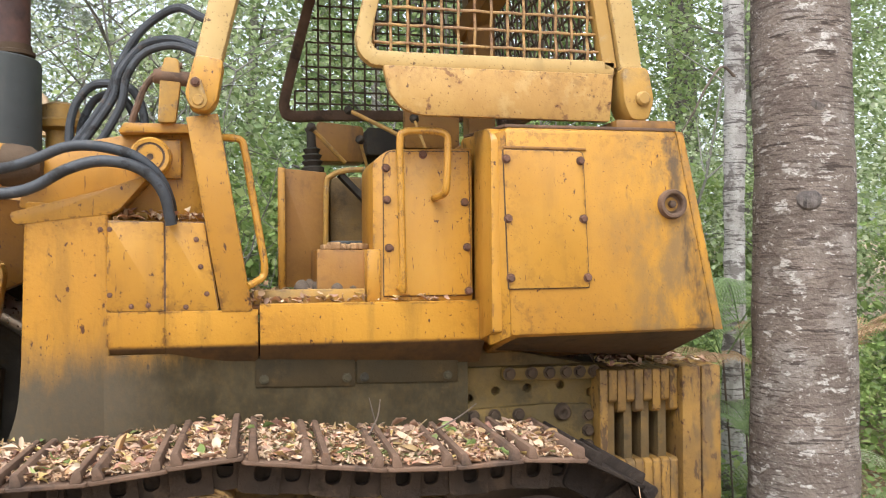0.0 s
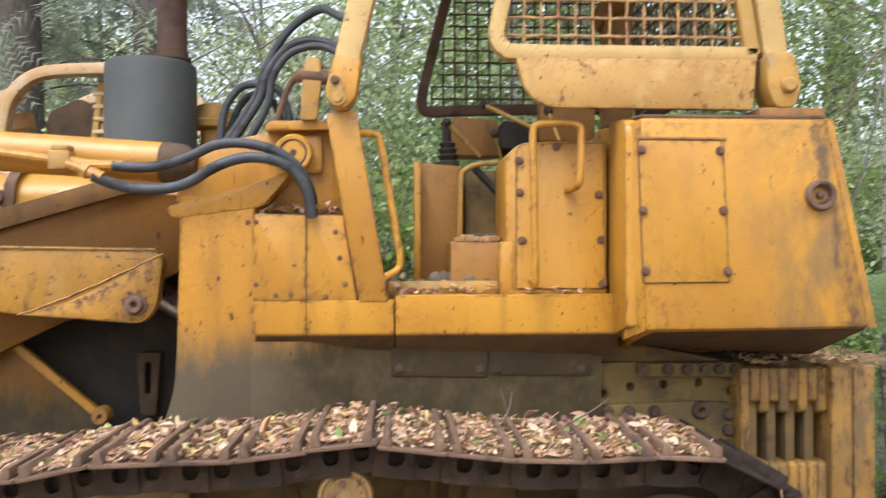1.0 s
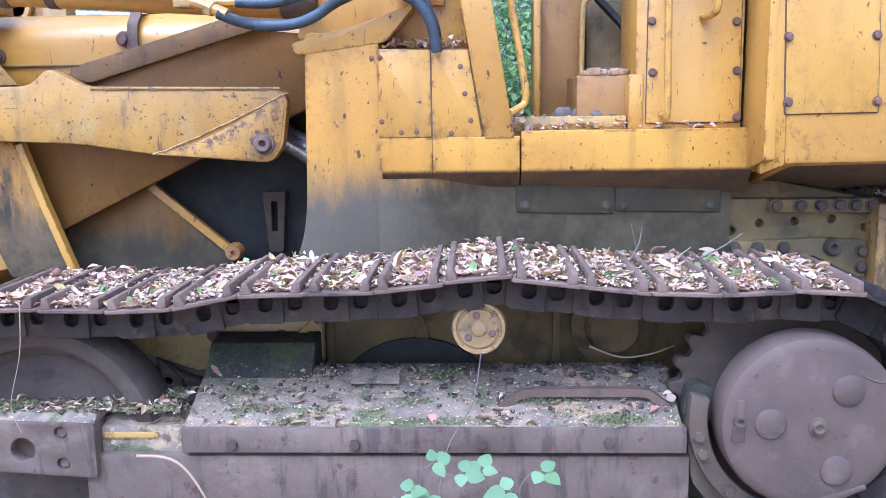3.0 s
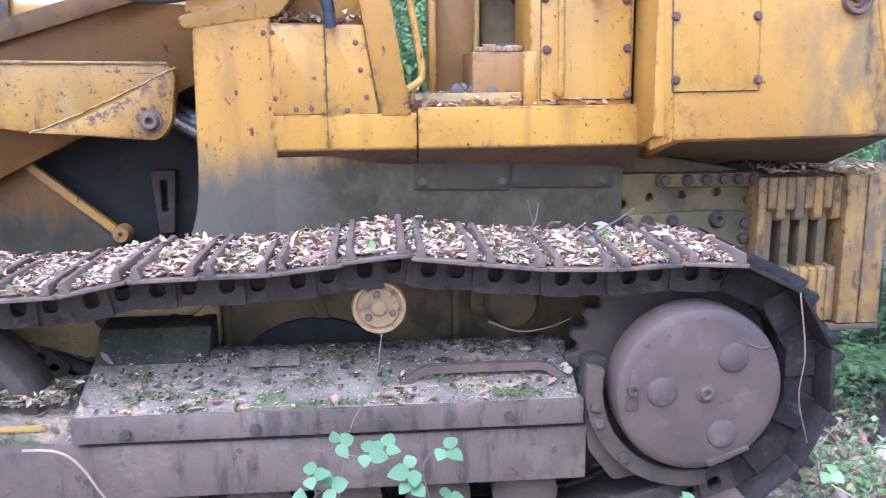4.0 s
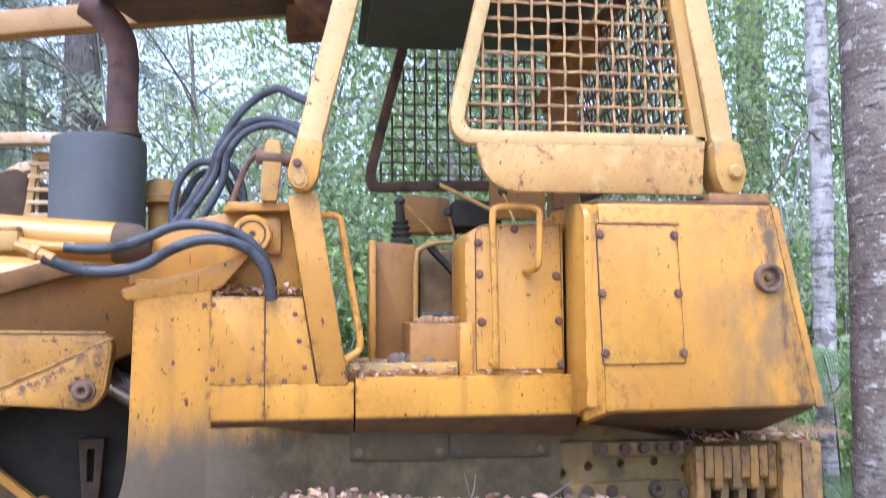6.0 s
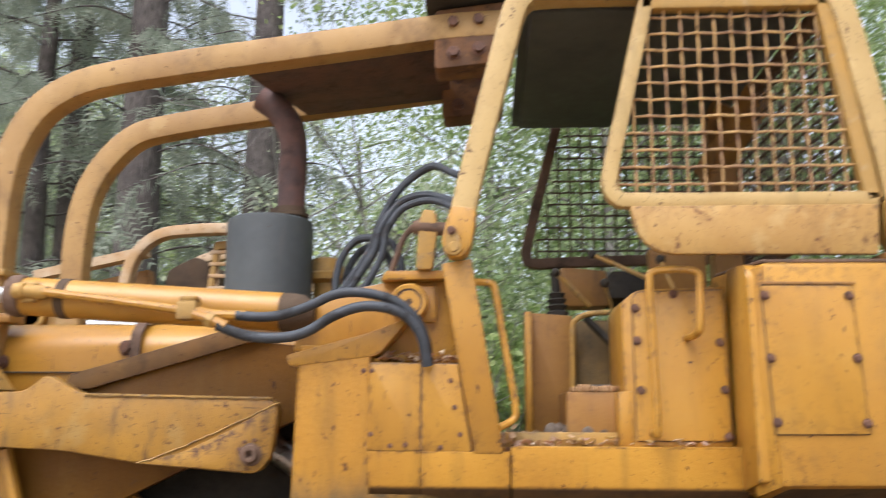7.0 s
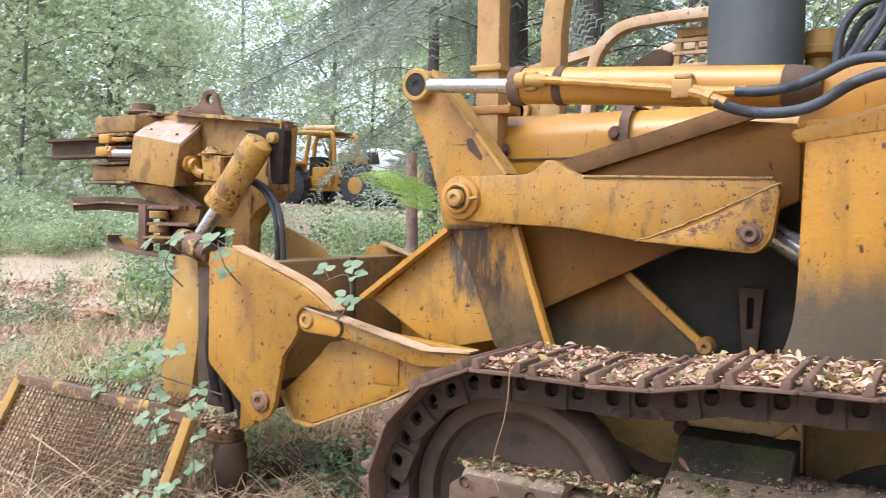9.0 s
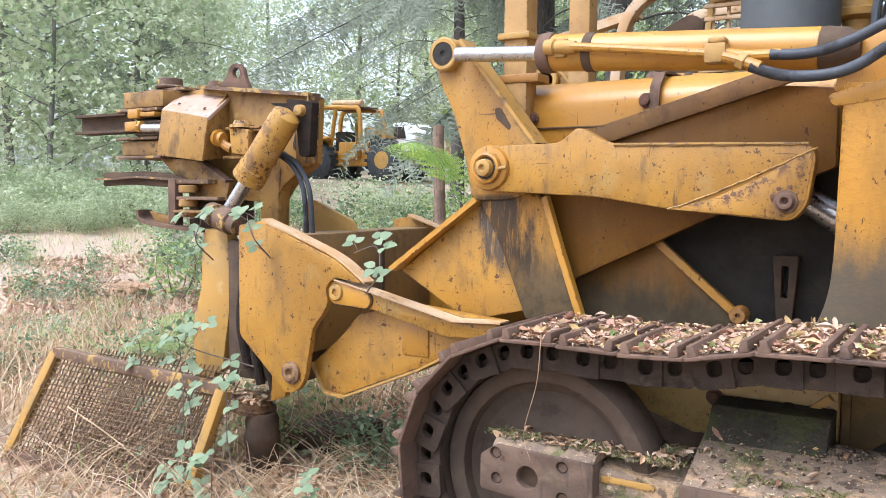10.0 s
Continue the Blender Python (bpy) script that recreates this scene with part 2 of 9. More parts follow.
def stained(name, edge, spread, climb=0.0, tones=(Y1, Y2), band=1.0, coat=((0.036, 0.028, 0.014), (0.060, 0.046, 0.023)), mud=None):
    """Yellow paint with a ragged darker coat below a wavering line: oily soot, on the deck side also shade."""
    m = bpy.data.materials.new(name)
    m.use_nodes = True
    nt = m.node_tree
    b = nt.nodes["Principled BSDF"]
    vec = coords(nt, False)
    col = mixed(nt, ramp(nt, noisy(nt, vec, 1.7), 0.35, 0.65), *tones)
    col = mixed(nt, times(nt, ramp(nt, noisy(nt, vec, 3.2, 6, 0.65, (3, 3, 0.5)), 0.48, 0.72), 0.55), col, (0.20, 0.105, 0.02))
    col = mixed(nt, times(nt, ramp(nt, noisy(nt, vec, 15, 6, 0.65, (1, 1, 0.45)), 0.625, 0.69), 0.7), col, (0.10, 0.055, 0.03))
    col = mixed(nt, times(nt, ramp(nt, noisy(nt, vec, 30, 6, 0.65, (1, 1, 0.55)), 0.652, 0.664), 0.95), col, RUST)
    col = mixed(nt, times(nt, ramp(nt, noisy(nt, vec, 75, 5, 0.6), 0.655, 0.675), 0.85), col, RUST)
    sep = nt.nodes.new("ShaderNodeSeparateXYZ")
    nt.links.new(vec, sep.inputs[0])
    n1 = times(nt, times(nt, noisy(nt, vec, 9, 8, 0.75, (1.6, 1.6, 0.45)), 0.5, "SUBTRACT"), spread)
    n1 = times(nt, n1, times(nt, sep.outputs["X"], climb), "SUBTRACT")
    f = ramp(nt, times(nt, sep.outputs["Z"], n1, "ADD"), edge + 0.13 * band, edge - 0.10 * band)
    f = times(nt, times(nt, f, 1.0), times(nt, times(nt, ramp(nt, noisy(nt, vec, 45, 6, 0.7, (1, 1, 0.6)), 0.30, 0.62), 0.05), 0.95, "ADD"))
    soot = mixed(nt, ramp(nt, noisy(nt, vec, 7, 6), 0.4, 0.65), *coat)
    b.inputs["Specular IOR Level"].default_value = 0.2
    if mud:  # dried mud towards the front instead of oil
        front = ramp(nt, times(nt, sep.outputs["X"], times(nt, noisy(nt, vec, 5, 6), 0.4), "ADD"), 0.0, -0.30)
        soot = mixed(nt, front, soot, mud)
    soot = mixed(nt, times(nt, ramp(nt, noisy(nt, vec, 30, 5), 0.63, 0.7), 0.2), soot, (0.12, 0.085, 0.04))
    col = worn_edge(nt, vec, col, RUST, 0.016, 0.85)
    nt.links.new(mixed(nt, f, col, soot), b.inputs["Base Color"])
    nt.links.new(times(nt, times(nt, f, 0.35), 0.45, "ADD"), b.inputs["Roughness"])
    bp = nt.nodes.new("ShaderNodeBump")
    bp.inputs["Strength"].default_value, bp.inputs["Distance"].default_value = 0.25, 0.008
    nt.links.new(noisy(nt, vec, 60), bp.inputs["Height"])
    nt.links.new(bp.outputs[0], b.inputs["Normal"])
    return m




def rear_stains(m):
    """Brown run-off stains over the rear half of the tanks, and a black oily run near the back edge."""
    nt = m.node_tree
    b = nt.nodes["Principled BSDF"]
    col = b.inputs["Base Color"].links[0].from_socket
    vec = coords(nt, False)
    sep = nt.nodes.new("ShaderNodeSeparateXYZ")
    nt.links.new(vec, sep.inputs[0])
    back = ramp(nt, times(nt, sep.outputs["X"], times(nt, noisy(nt, vec, 3), 0.5), "ADD"), 1.42, 1.75)
    col = mixed(nt, times(nt, times(nt, back, ramp(nt, noisy(nt, vec, 9, 8, 0.7, (1, 1, 0.55)), 0.40, 0.64)), 0.88), col, (0.205, 0.125, 0.048))
    slant = times(nt, sep.outputs["X"], times(nt, sep.outputs["Z"], 0.214), "ADD")
    slant = times(nt, slant, times(nt, times(nt, noisy(nt, vec, 7, 6, 0.7, (1, 1, 0.5)), 0.5, "SUBTRACT"), 0.16), "ADD")
    run = times(nt, times(nt, ramp(nt, slant, 1.915, 1.935), ramp(nt, slant, 1.985, 1.955)), ramp(nt, noisy(nt, vec, 6, 7, 0.7, (2, 2, 0.6)), 0.40, 0.60))
    col = mixed(nt, times(nt, run, 0.75), col, (0.045, 0.036, 0.028))
    nt.links.new(col, b.inputs["Base Color"])




def oil_run(m):
    """Black oil that has run down the boom from the arm's pivot, ragged at its sides and foot."""
    nt = m.node_tree
    b = nt.nodes["Principled BSDF"]
    col = b.inputs["Base Color"].links[0].from_socket
    vec = coords(nt, False)
    sep = nt.nodes.new("ShaderNodeSeparateXYZ")
    nt.links.new(vec, sep.inputs[0])
    wobble = times(nt, times(nt, noisy(nt, vec, 8, 6, 0.7, (1.5, 1.5, 0.5)), 0.5, "SUBTRACT"), 0.35)
    x = times(nt, times(nt, sep.outputs["X"], times(nt, sep.outputs["Z"], 0.20), "ADD"), wobble, "ADD")
    z = times(nt, sep.outputs["Z"], times(nt, wobble, 0.8), "ADD")
    f = times(nt, times(nt, ramp(nt, x, -2.03, -1.97), ramp(nt, x, -1.72, -1.80)), times(nt, ramp(nt, z, 0.92, 1.10), ramp(nt, sep.outputs["Z"], 1.365, 1.345)))
    f = times(nt, f, ramp(nt, noisy(nt, vec, 12, 7, 0.7, (3, 3, 0.4)), 0.28, 0.50))
    nt.links.new(mixed(nt, times(nt, f, 0.9), col, (0.032, 0.025, 0.018)), b.inputs["Base Color"])


rear_stains(tank_yellow)
oil_run(plate_yellow)
pitted = material("pitted rusty bar with yellow flecks", (0.15, 0.09, 0.05), (0.10, 0.06, 0.036), 6, 0.8, layers=[((0.40, 0.25, 0.07), 14, 0.54, 0.60, 0.85, None), ((0.40, 0.30, 0.17), 40, 0.60, 0.66, 0.5, None)], bump=0.3, grain=60)
grimy_yellow = material("grimy brown-yellow paint", (0.27, 0.15, 0.035), (0.17, 0.105, 0.04), 3, 0.7, layers=[((0.07, 0.05, 0.03), 5, 0.55, 0.72, 0.7, (1, 1, 0.5)), ((0.14, 0.06, 0.025), 24, 0.60, 0.66, 0.8, None)], bump=0.25)
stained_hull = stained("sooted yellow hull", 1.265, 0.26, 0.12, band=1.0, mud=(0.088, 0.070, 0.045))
strip_soot = material("sooty brown strip", (0.054, 0.037, 0.016), (0.038, 0.028, 0.014), 4, 0.8, layers=[((0.12, 0.075, 0.028), 7, 0.58, 0.70, 0.5, None), ((0.03, 0.026, 0.018), 6, 0.52, 0.68, 0.6, None)], bump=0.25, spec=0.2)
# the down-facing chamfer has its shade painted in along with brown dirt
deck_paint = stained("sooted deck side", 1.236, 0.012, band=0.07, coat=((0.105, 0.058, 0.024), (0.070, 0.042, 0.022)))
sooty = material("oily black skirt", (0.042, 0.036, 0.022), (0.064, 0.053, 0.030), 4, 0.8, layers=[((0.13, 0.095, 0.045), 7, 0.58, 0.74, 0.5, None), ((0.03, 0.028, 0.026), 9, 0.52, 0.68, 0.6, (2, 2, 0.5)), ((0.10, 0.08, 0.045), 40, 0.60, 0.68, 0.5, None)], bump=0.3, spec=0.25)
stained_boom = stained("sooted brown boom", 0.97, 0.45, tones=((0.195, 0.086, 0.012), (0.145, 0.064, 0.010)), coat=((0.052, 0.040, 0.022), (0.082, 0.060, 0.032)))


def leafy(name, colours, trans=0.35, rough=0.55):
    """Leaves, each its own tone, that let part of the light through."""
    m = bpy.data.materials.new(name)
    m.use_nodes = True
    nt = m.node_tree
    b = nt.nodes["Principled BSDF"]
    g = nt.nodes.new("ShaderNodeNewGeometry")
    r = nt.nodes.new("ShaderNodeValToRGB")
    els = r.color_ramp.elements
    for i, c in enumerate(colours):
        e = els[i] if i < 2 else els.new(0.5)
        e.color = (*c, 1)
    for i, e in enumerate(els):
        e.position = i / (len(colours) - 1)
    nt.links.new(g.outputs["Random Per Island"], r.inputs[0])
    nt.links.new(r.outputs[0], b.inputs["Base Color"])
    b.inputs["Roughness"].default_value = rough
    b.inputs["Specular IOR Level"].default_value = 0.35
    if trans:
        tr = nt.nodes.new("ShaderNodeBsdfTranslucent")
        nt.links.new(r.outputs[0], tr.inputs["Color"])
        mx = nt.nodes.new("ShaderNodeMixShader")
        mx.inputs[0].default_value = trans
        nt.links.new(b.outputs[0], mx.inputs[1])
        nt.links.new(tr.outputs[0], mx.inputs[2])
        nt.links.new(mx.outputs[0], nt.nodes["Material Output"].inputs["Surface"])
    return m


leaf_green = leafy("broad green leaves", [(0.13, 0.19, 0.075), (0.27, 0.36, 0.145), (0.38, 0.46, 0.22), (0.17, 0.24, 0.095), (0.44, 0.50, 0.30)], 0.55)
leaf_bright = leafy("light green leaves", [(0.14, 0.215, 0.070), (0.33, 0.44, 0.145), (0.46, 0.53, 0.22), (0.22, 0.31, 0.10)], 0.55)
leaf_pale = leafy("silvery green leaves", [(0.46, 0.53, 0.32), (0.62, 0.66, 0.45), (0.36, 0.44, 0.24), (0.54, 0.58, 0.40)], 0.65)
bramble_green = leafy("bramble leaves", [(0.095, 0.155, 0.055), (0.135, 0.20, 0.075), (0.175, 0.24, 0.095)], 0.3, 0.5)
bramble_dull = leafy("dusty bramble leaves", [(0.105, 0.165, 0.080), (0.16, 0.23, 0.115), (0.24, 0.30, 0.17)], 0.3)
needle = leafy("fir needles", [(0.19, 0.23, 0.16), (0.27, 0.31, 0.23), (0.36, 0.385, 0.30)], 0.5)
dry_leaf = leafy("dry fallen leaves", [(0.44, 0.28, 0.18), (0.62, 0.45, 0.32), (0.28, 0.13, 0.08), (0.60, 0.48, 0.34), (0.38, 0.18, 0.12), (0.54, 0.40, 0.14), (0.20, 0.12, 0.08), (0.60, 0.44, 0.30), (0.24, 0.12, 0.09)], 0.1, 0.7)
litter_leaf = leafy("brown forest litter", [(0.32, 0.19, 0.11), (0.52, 0.35, 0.21), (0.64, 0.50, 0.34), (0.22, 0.12, 0.07), (0.46, 0.29, 0.16)], 0.1, 0.8)
red_litter = leafy("reddish dead leaves", [(0.42, 0.27, 0.18), (0.52, 0.36, 0.25), (0.30, 0.18, 0.12), (0.60, 0.45, 0.32)], 0.1, 0.8)
straw = leafy("dry grass", [(0.60, 0.46, 0.27), (0.74, 0.60, 0.40), (0.42, 0.29, 0.16)], 0.2, 0.7)
bark = material("grooved brown bark", (0.11, 0.092, 0.08), (0.075, 0.062, 0.056), 6, 0.9, layers=[
    ((0.18, 0.155, 0.135), 9, 0.5, 0.65, 0.7, (4, 4, 0.5)), ((0.025, 0.02, 0.018), 10, 0.52, 0.62, 0.8, (5, 5, 0.45))], bump=1.0, grain=30)
birch_bark = material("pale lichen-patched bark", (0.195, 0.158, 0.132), (0.145, 0.116, 0.096), 5, 0.85, spec=0.25, layers=[
    ((0.30, 0.27, 0.24), 4, 0.50, 0.58, 0.6, (1.0, 1.0, 1.3)), ((0.48, 0.45, 0.41), 13, 0.585, 0.61, 0.85, (0.9, 0.9, 1.6)),
    ((0.135, 0.105, 0.088), 7, 0.55, 0.63, 0.65, (0.8, 0.8, 1.6)), ((0.50, 0.47, 0.43), 46, 0.60, 0.64, 0.7, (0.8, 0.8, 1.4)),
    ((0.085, 0.066, 0.056), 40, 0.555, 0.585, 0.85, (0.22, 0.22, 2.0)), ((0.055, 0.042, 0.035), 15, 0.61, 0.63, 0.9, (0.25, 0.25, 2.8)),
    ((0.10, 0.08, 0.065), 70, 0.56, 0.64, 0.6, (0.7, 0.7, 1.8)), ((0.10, 0.078, 0.064), 10, 0.63, 0.66, 0.75, None)], bump=1.0, grain=60)
slim_bark = material("white lichen-crusted bark", (0.44, 0.42, 0.39), (0.30, 0.28, 0.255), 6, 0.85, layers=[
    ((0.13, 0.11, 0.10), 8, 0.53, 0.59, 0.85, (0.9, 0.9, 1.5)), ((0.08, 0.066, 0.06), 24, 0.56, 0.60, 0.85, (0.2, 0.2, 2.0)),
    ((0.54, 0.52, 0.49), 20, 0.57, 0.63, 0.6, None), ((0.10, 0.085, 0.075), 40, 0.59, 0.63, 0.7, None)], bump=0.8, grain=55)
grey_bark = material("smooth grey bark", (0.20, 0.185, 0.16), (0.14, 0.13, 0.11), 6, 0.9, layers=[((0.28, 0.28, 0.24), 9, 0.55, 0.66, 0.5, None)], bump=0.4)
twig = material("dry twig", (0.16, 0.12, 0.09), (0.10, 0.075, 0.06), 10, 0.85, bump=0.3)
soil = material("forest soil and litter", (0.26, 0.19, 0.13), (0.36, 0.27, 0.18), 0.6, 0.95, layers=[
    ((0.15, 0.105, 0.075), 4, 0.52, 0.68, 0.6, None), ((0.10, 0.12, 0.04), 1.3, 0.58, 0.68, 0.6, None),
    ((0.45, 0.34, 0.22), 28, 0.58, 0.66, 0.6, None)], bump=1.0, grain=24)

def dusty_clearing(m):
    """Pale trodden dust over the open ground of the clearing, in broad ragged patches."""
    nt = m.node_tree
    b = nt.nodes["Principled BSDF"]
    col = b.inputs["Base Color"].links[0].from_socket
    vec = coords(nt, False)
    sep = nt.nodes.new("ShaderNodeSeparateXYZ")
    nt.links.new(vec, sep.inputs[0])
    wide = ramp(nt, times(nt, sep.outputs["X"], times(nt, noisy(nt, vec, 0.5), 4.0), "ADD"), -2.2, -4.2)
    f = times(nt, times(nt, wide, ramp(nt, noisy(nt, vec, 0.35), 0.36, 0.52)), 0.85)
    nt.links.new(mixed(nt, f, col, (0.37, 0.29, 0.215)), b.inputs["Base Color"])


dusty_clearing(soil)

# ---- mesh helpers ----
OFFSET = {}


def part(name, bm, mat, parent=None, label="", at=None, sharp=35):
    """Links a bmesh (or an existing mesh) as one object under a thing or a part."""
    if isinstance(bm, bpy.types.Mesh):
        me = bm
    else:
        me = bpy.data.meshes.new(name)
        bmesh.ops.recalc_face_normals(bm, faces=bm.faces)
        bm.to_mesh(me)
        bm.free()
        me.materials.append(mat)
        me.shade_smooth()
        me.set_sharp_from_angle(angle=radians(sharp))
    ob = new(name, me)
    if at is not None:
        ob.matrix_basis = at
    if parent is not None:
        ob.parent = parent
        ob.matrix_parent_inverse = OFFSET.get(parent.name, Matrix())
    if label:
        tagged(ob, label)
    return ob


def thing(name, base, label, category, group=""):
    ob = new(name)
    ob.empty_display_size = 0.2
    ob.location = base
    OFFSET[ob.name] = Matrix.Translation(-Vector(base))
    return tagged(ob, label, category, group)


def bevelled(bm, width, segments=2):
    if width:
        edges = [e for e in bm.edges if len(e.link_faces) == 2 and e.calc_face_angle(0) > 0.5]
        bmesh.ops.bevel(bm, geom=edges, offset=width, segments=segments, affect="EDGES", profile=0.5, clamp_overlap=True)
    return bm


def rounded(pts, r, n=4):
    """The polygon with every corner turned to an arc of radius r (a number, or one for each corner)."""
    out = []
    for i, p in enumerate(pts):
        rad = r[i] if isinstance(r, (list, tuple)) else r
        a, b, c = Vector(pts[i - 1]), Vector(p), Vector(pts[(i + 1) % len(pts)])
        u, v = (a - b), (c - b)
        d = min(rad, 0.45 * u.length, 0.45 * v.length)
        if d < 1e-4:
            out.append(tuple(b))
            continue
        u, v = b + u.normalized() * d, b + v.normalized() * d
        for k in range(n + 1):
            s = k / n
            out.append(tuple(u * (1 - s) ** 2 + b * 2 * s * (1 - s) + v * s * s))
    return out


def ring(x, z, r, n=20):
    return [(x + r * math.cos(2 * math.pi * k / n), z + r * math.sin(2 * math.pi * k / n)) for k in range(n)]


def prism(pts, y0, y1, bev=0.004, holes=(), axis="y", seg=2):
    """A plate: the polygon (in x and z, or y and z for axis x, or x and y for axis z), from y0 to y1, with holes through it."""
    bm = bmesh.new()

    def at(a, b, d):
        return {"y": (a, d, b), "x": (d, a, b), "z": (a, b, d)}[axis]

    loops = []
    for loop in (pts, *holes):
        vs = [bm.verts.new(at(a, b, y0)) for a, b in loop]
        loops.append([bm.edges.new((vs[i - 1], vs[i])) for i in range(len(vs))])
    if holes:
        bmesh.ops.triangle_fill(bm, edges=[e for l in loops for e in l], use_beauty=True)
    else:
        bm.faces.new([v for v in bm.verts])
    made = bmesh.ops.extrude_face_region(bm, geom=bm.faces[:])
    move = at(0, 0, y1 - y0)
    bmesh.ops.translate(bm, vec=move, verts=[v for v in made["geom"] if isinstance(v, bmesh.types.BMVert)])
    bmesh.ops.recalc_face_normals(bm, faces=bm.faces)
    return bevelled(bm, bev, seg)


def box(x0, x1, y0, y1, z0, z1, bev=0.006, seg=2):
    return prism([(x0, z0), (x1, z0), (x1, z1), (x0, z1)], y0, y1, bev, seg=seg)


def hexa(corners, bev=0.005):
    """A block from eight corners: four of the one face, then the four behind them."""
    bm = bmesh.new()
    v = [bm.verts.new(c) for c in corners]
    for f in ((0, 1, 2, 3), (7, 6, 5, 4), (0, 4, 5, 1), (1, 5, 6, 2), (2, 6, 7, 3), (3, 7, 4, 0)):
        bm.faces.new([v[i] for i in f])
    bmesh.ops.recalc_face_normals(bm, faces=bm.faces)
    return bevelled(bm, bev)


def joined(*bms):
    out = bmesh.new()
    for b in bms:
        me = bpy.data.meshes.new("join")
        b.to_mesh(me)
        b.free()
        out.from_mesh(me)
        bpy.data.meshes.remove(me)
    return out


def catmull(pts, n=6):
    p = [Vector(q) for q in pts]
    p = [p[0] * 2 - p[1], *p, p[-1] * 2 - p[-2]]
    out = []
    for i in range(1, len(p) - 2):
        for k in range(n):
            s = k / n
            a, b, c, d = p[i - 1 : i + 3]
            out.append(0.5 * (2 * b + (c - a) * s + (2 * a - 5 * b + 4 * c - d) * s * s + (3 * b - a - 3 * c + d) * s**3))
    return [*out, p[-2]]


def sweep(path, section, closed=False, taper=None, side=None):
    """A section (points across and up) led along a path. side keeps the section's first axis level with that vector."""
    path = [Vector(p) for p in path]
    bm, rings, n = bmesh.new(), [], len(path)
    ref = Vector(side) if side else None
    prev = None
    for i, p in enumerate(path):
        t = (path[(i + 1) % n if closed else min(i + 1, n - 1)] - path[i - 1 if closed else max(i - 1, 0)]).normalized()
        if ref is not None:
            a = (ref - t * ref.dot(t)).normalized()
        elif prev is None:
            up = Vector((0, 0, 1)) if abs(t.z) < 0.9 else Vector((0, 1, 0))
            a = t.cross(up).normalized()
        else:
            a = (prev - t * prev.dot(t)).normalized()
        prev = a
        b = t.cross(a)
        k = taper(i / max(n - 1, 1)) if taper else 1.0
        rings.append([bm.verts.new(p + a * (u * k) + b * (v * k)) for u, v in section])
    m = len(section)
    for i in range(n if closed else n - 1):
        r0, r1 = rings[i], rings[(i + 1) % n]
        for j in range(m):
            bm.faces.new((r0[j], r0[(j + 1) % m], r1[(j + 1) % m], r1[j]))
    if not closed:
        bm.faces.new(rings[0][::-1])
        bm.faces.new(rings[-1])
    bmesh.ops.recalc_face_normals(bm, faces=bm.faces)
    return bm


def disc(r, n=12):
    return [(r * math.cos(2 * math.pi * k / n), r * math.sin(2 * math.pi * k / n)) for k in range(n)]


def pipe(path, r, n=10, smooth=6, **kw):
    return sweep(catmull(path, smooth) if smooth and len(path) > 2 else path, disc(r, n), **kw)


def lathe(p0, p1, profile, n=28):
    """Turned shape about the line from p0 to p1: profile of (part of the length, radius)."""
    p0, p1 = Vector(p0), Vector(p1)
    t = (p1 - p0).normalized()
    a = t.cross(Vector((0, 0, 1)) if abs(t.z) < 0.9 else Vector((1, 0, 0))).normalized()
    b = t.cross(a)
    bm, rings = bmesh.new(), []
    for s, r in profile:
        c = p0.lerp(p1, s)
        rings.append([bm.verts.new(c + (a * u + b * v)) for u, v in disc(max(r, 1e-4), n)])
    for r0, r1 in zip(rings, rings[1:]):
        for j in range(n):
            bm.faces.new((r0[j], r0[(j + 1) % n], r1[(j + 1) % n], r1[j]))
    bm.faces.new(rings[0][::-1])
    bm.faces.new(rings[-1])
    bmesh.ops.recalc_face_normals(bm, faces=bm.faces)
    return bm


def rod(p0, p1, r, bev=0.004, n=24):
    length = (Vector(p1) - Vector(p0)).length
    k = min(bev / length, 0.4)
    return lathe(p0, p1, [(0, r - bev), (k, r), (1 - k, r), (1, r - bev)], n)


def bolt_mesh(r, h, mat, name="bolt"):
    """Hexagon head on a washer, its axis along -y."""
    bm = joined(prism(ring(0, 0, r * 1.35, 14), -0.003, 0.001, 0), prism(ring(0, 0, r, 6), -h, -0.003, 0.0015, seg=1))
    me = bpy.data.meshes.new(name)
    bmesh.ops.recalc_face_normals(bm, faces=bm.faces)
    bm.to_mesh(me)
    bm.free()
    me.materials.append(mat)
    return me


bolt_rust = material("rusted bolt heads", (0.15, 0.07, 0.04), (0.09, 0.045, 0.03), 30, 0.75, metal=0.1, bump=0.3)
BOLT = bolt_mesh(0.012, 0.014, bolt_rust)
SMALL_BOLT = bolt_mesh(0.007, 0.006, bolt_rust)
BIG_BOLT = bolt_mesh(0.024, 0.028, bolt_rust)
DARK_BOLT = bolt_mesh(0.019, 0.018, dark_steel)
SOOT_BOLT = bolt_mesh(0.013, 0.010, sooty)


def bolts(places, y, parent, mesh=None, name="bolt"):
    for x, z in places:
        part(name, mesh or BOLT, None, parent, at=Matrix.Translation((x, y, z)) @ Matrix.Rotation(random.uniform(0, 1), 4, "Y"))


def quads_mesh(name, verts, faces, mat):
    me = bpy.data.meshes.new(name)
    me.from_pydata(verts, [], faces)
    me.materials.append(mat)
    return me


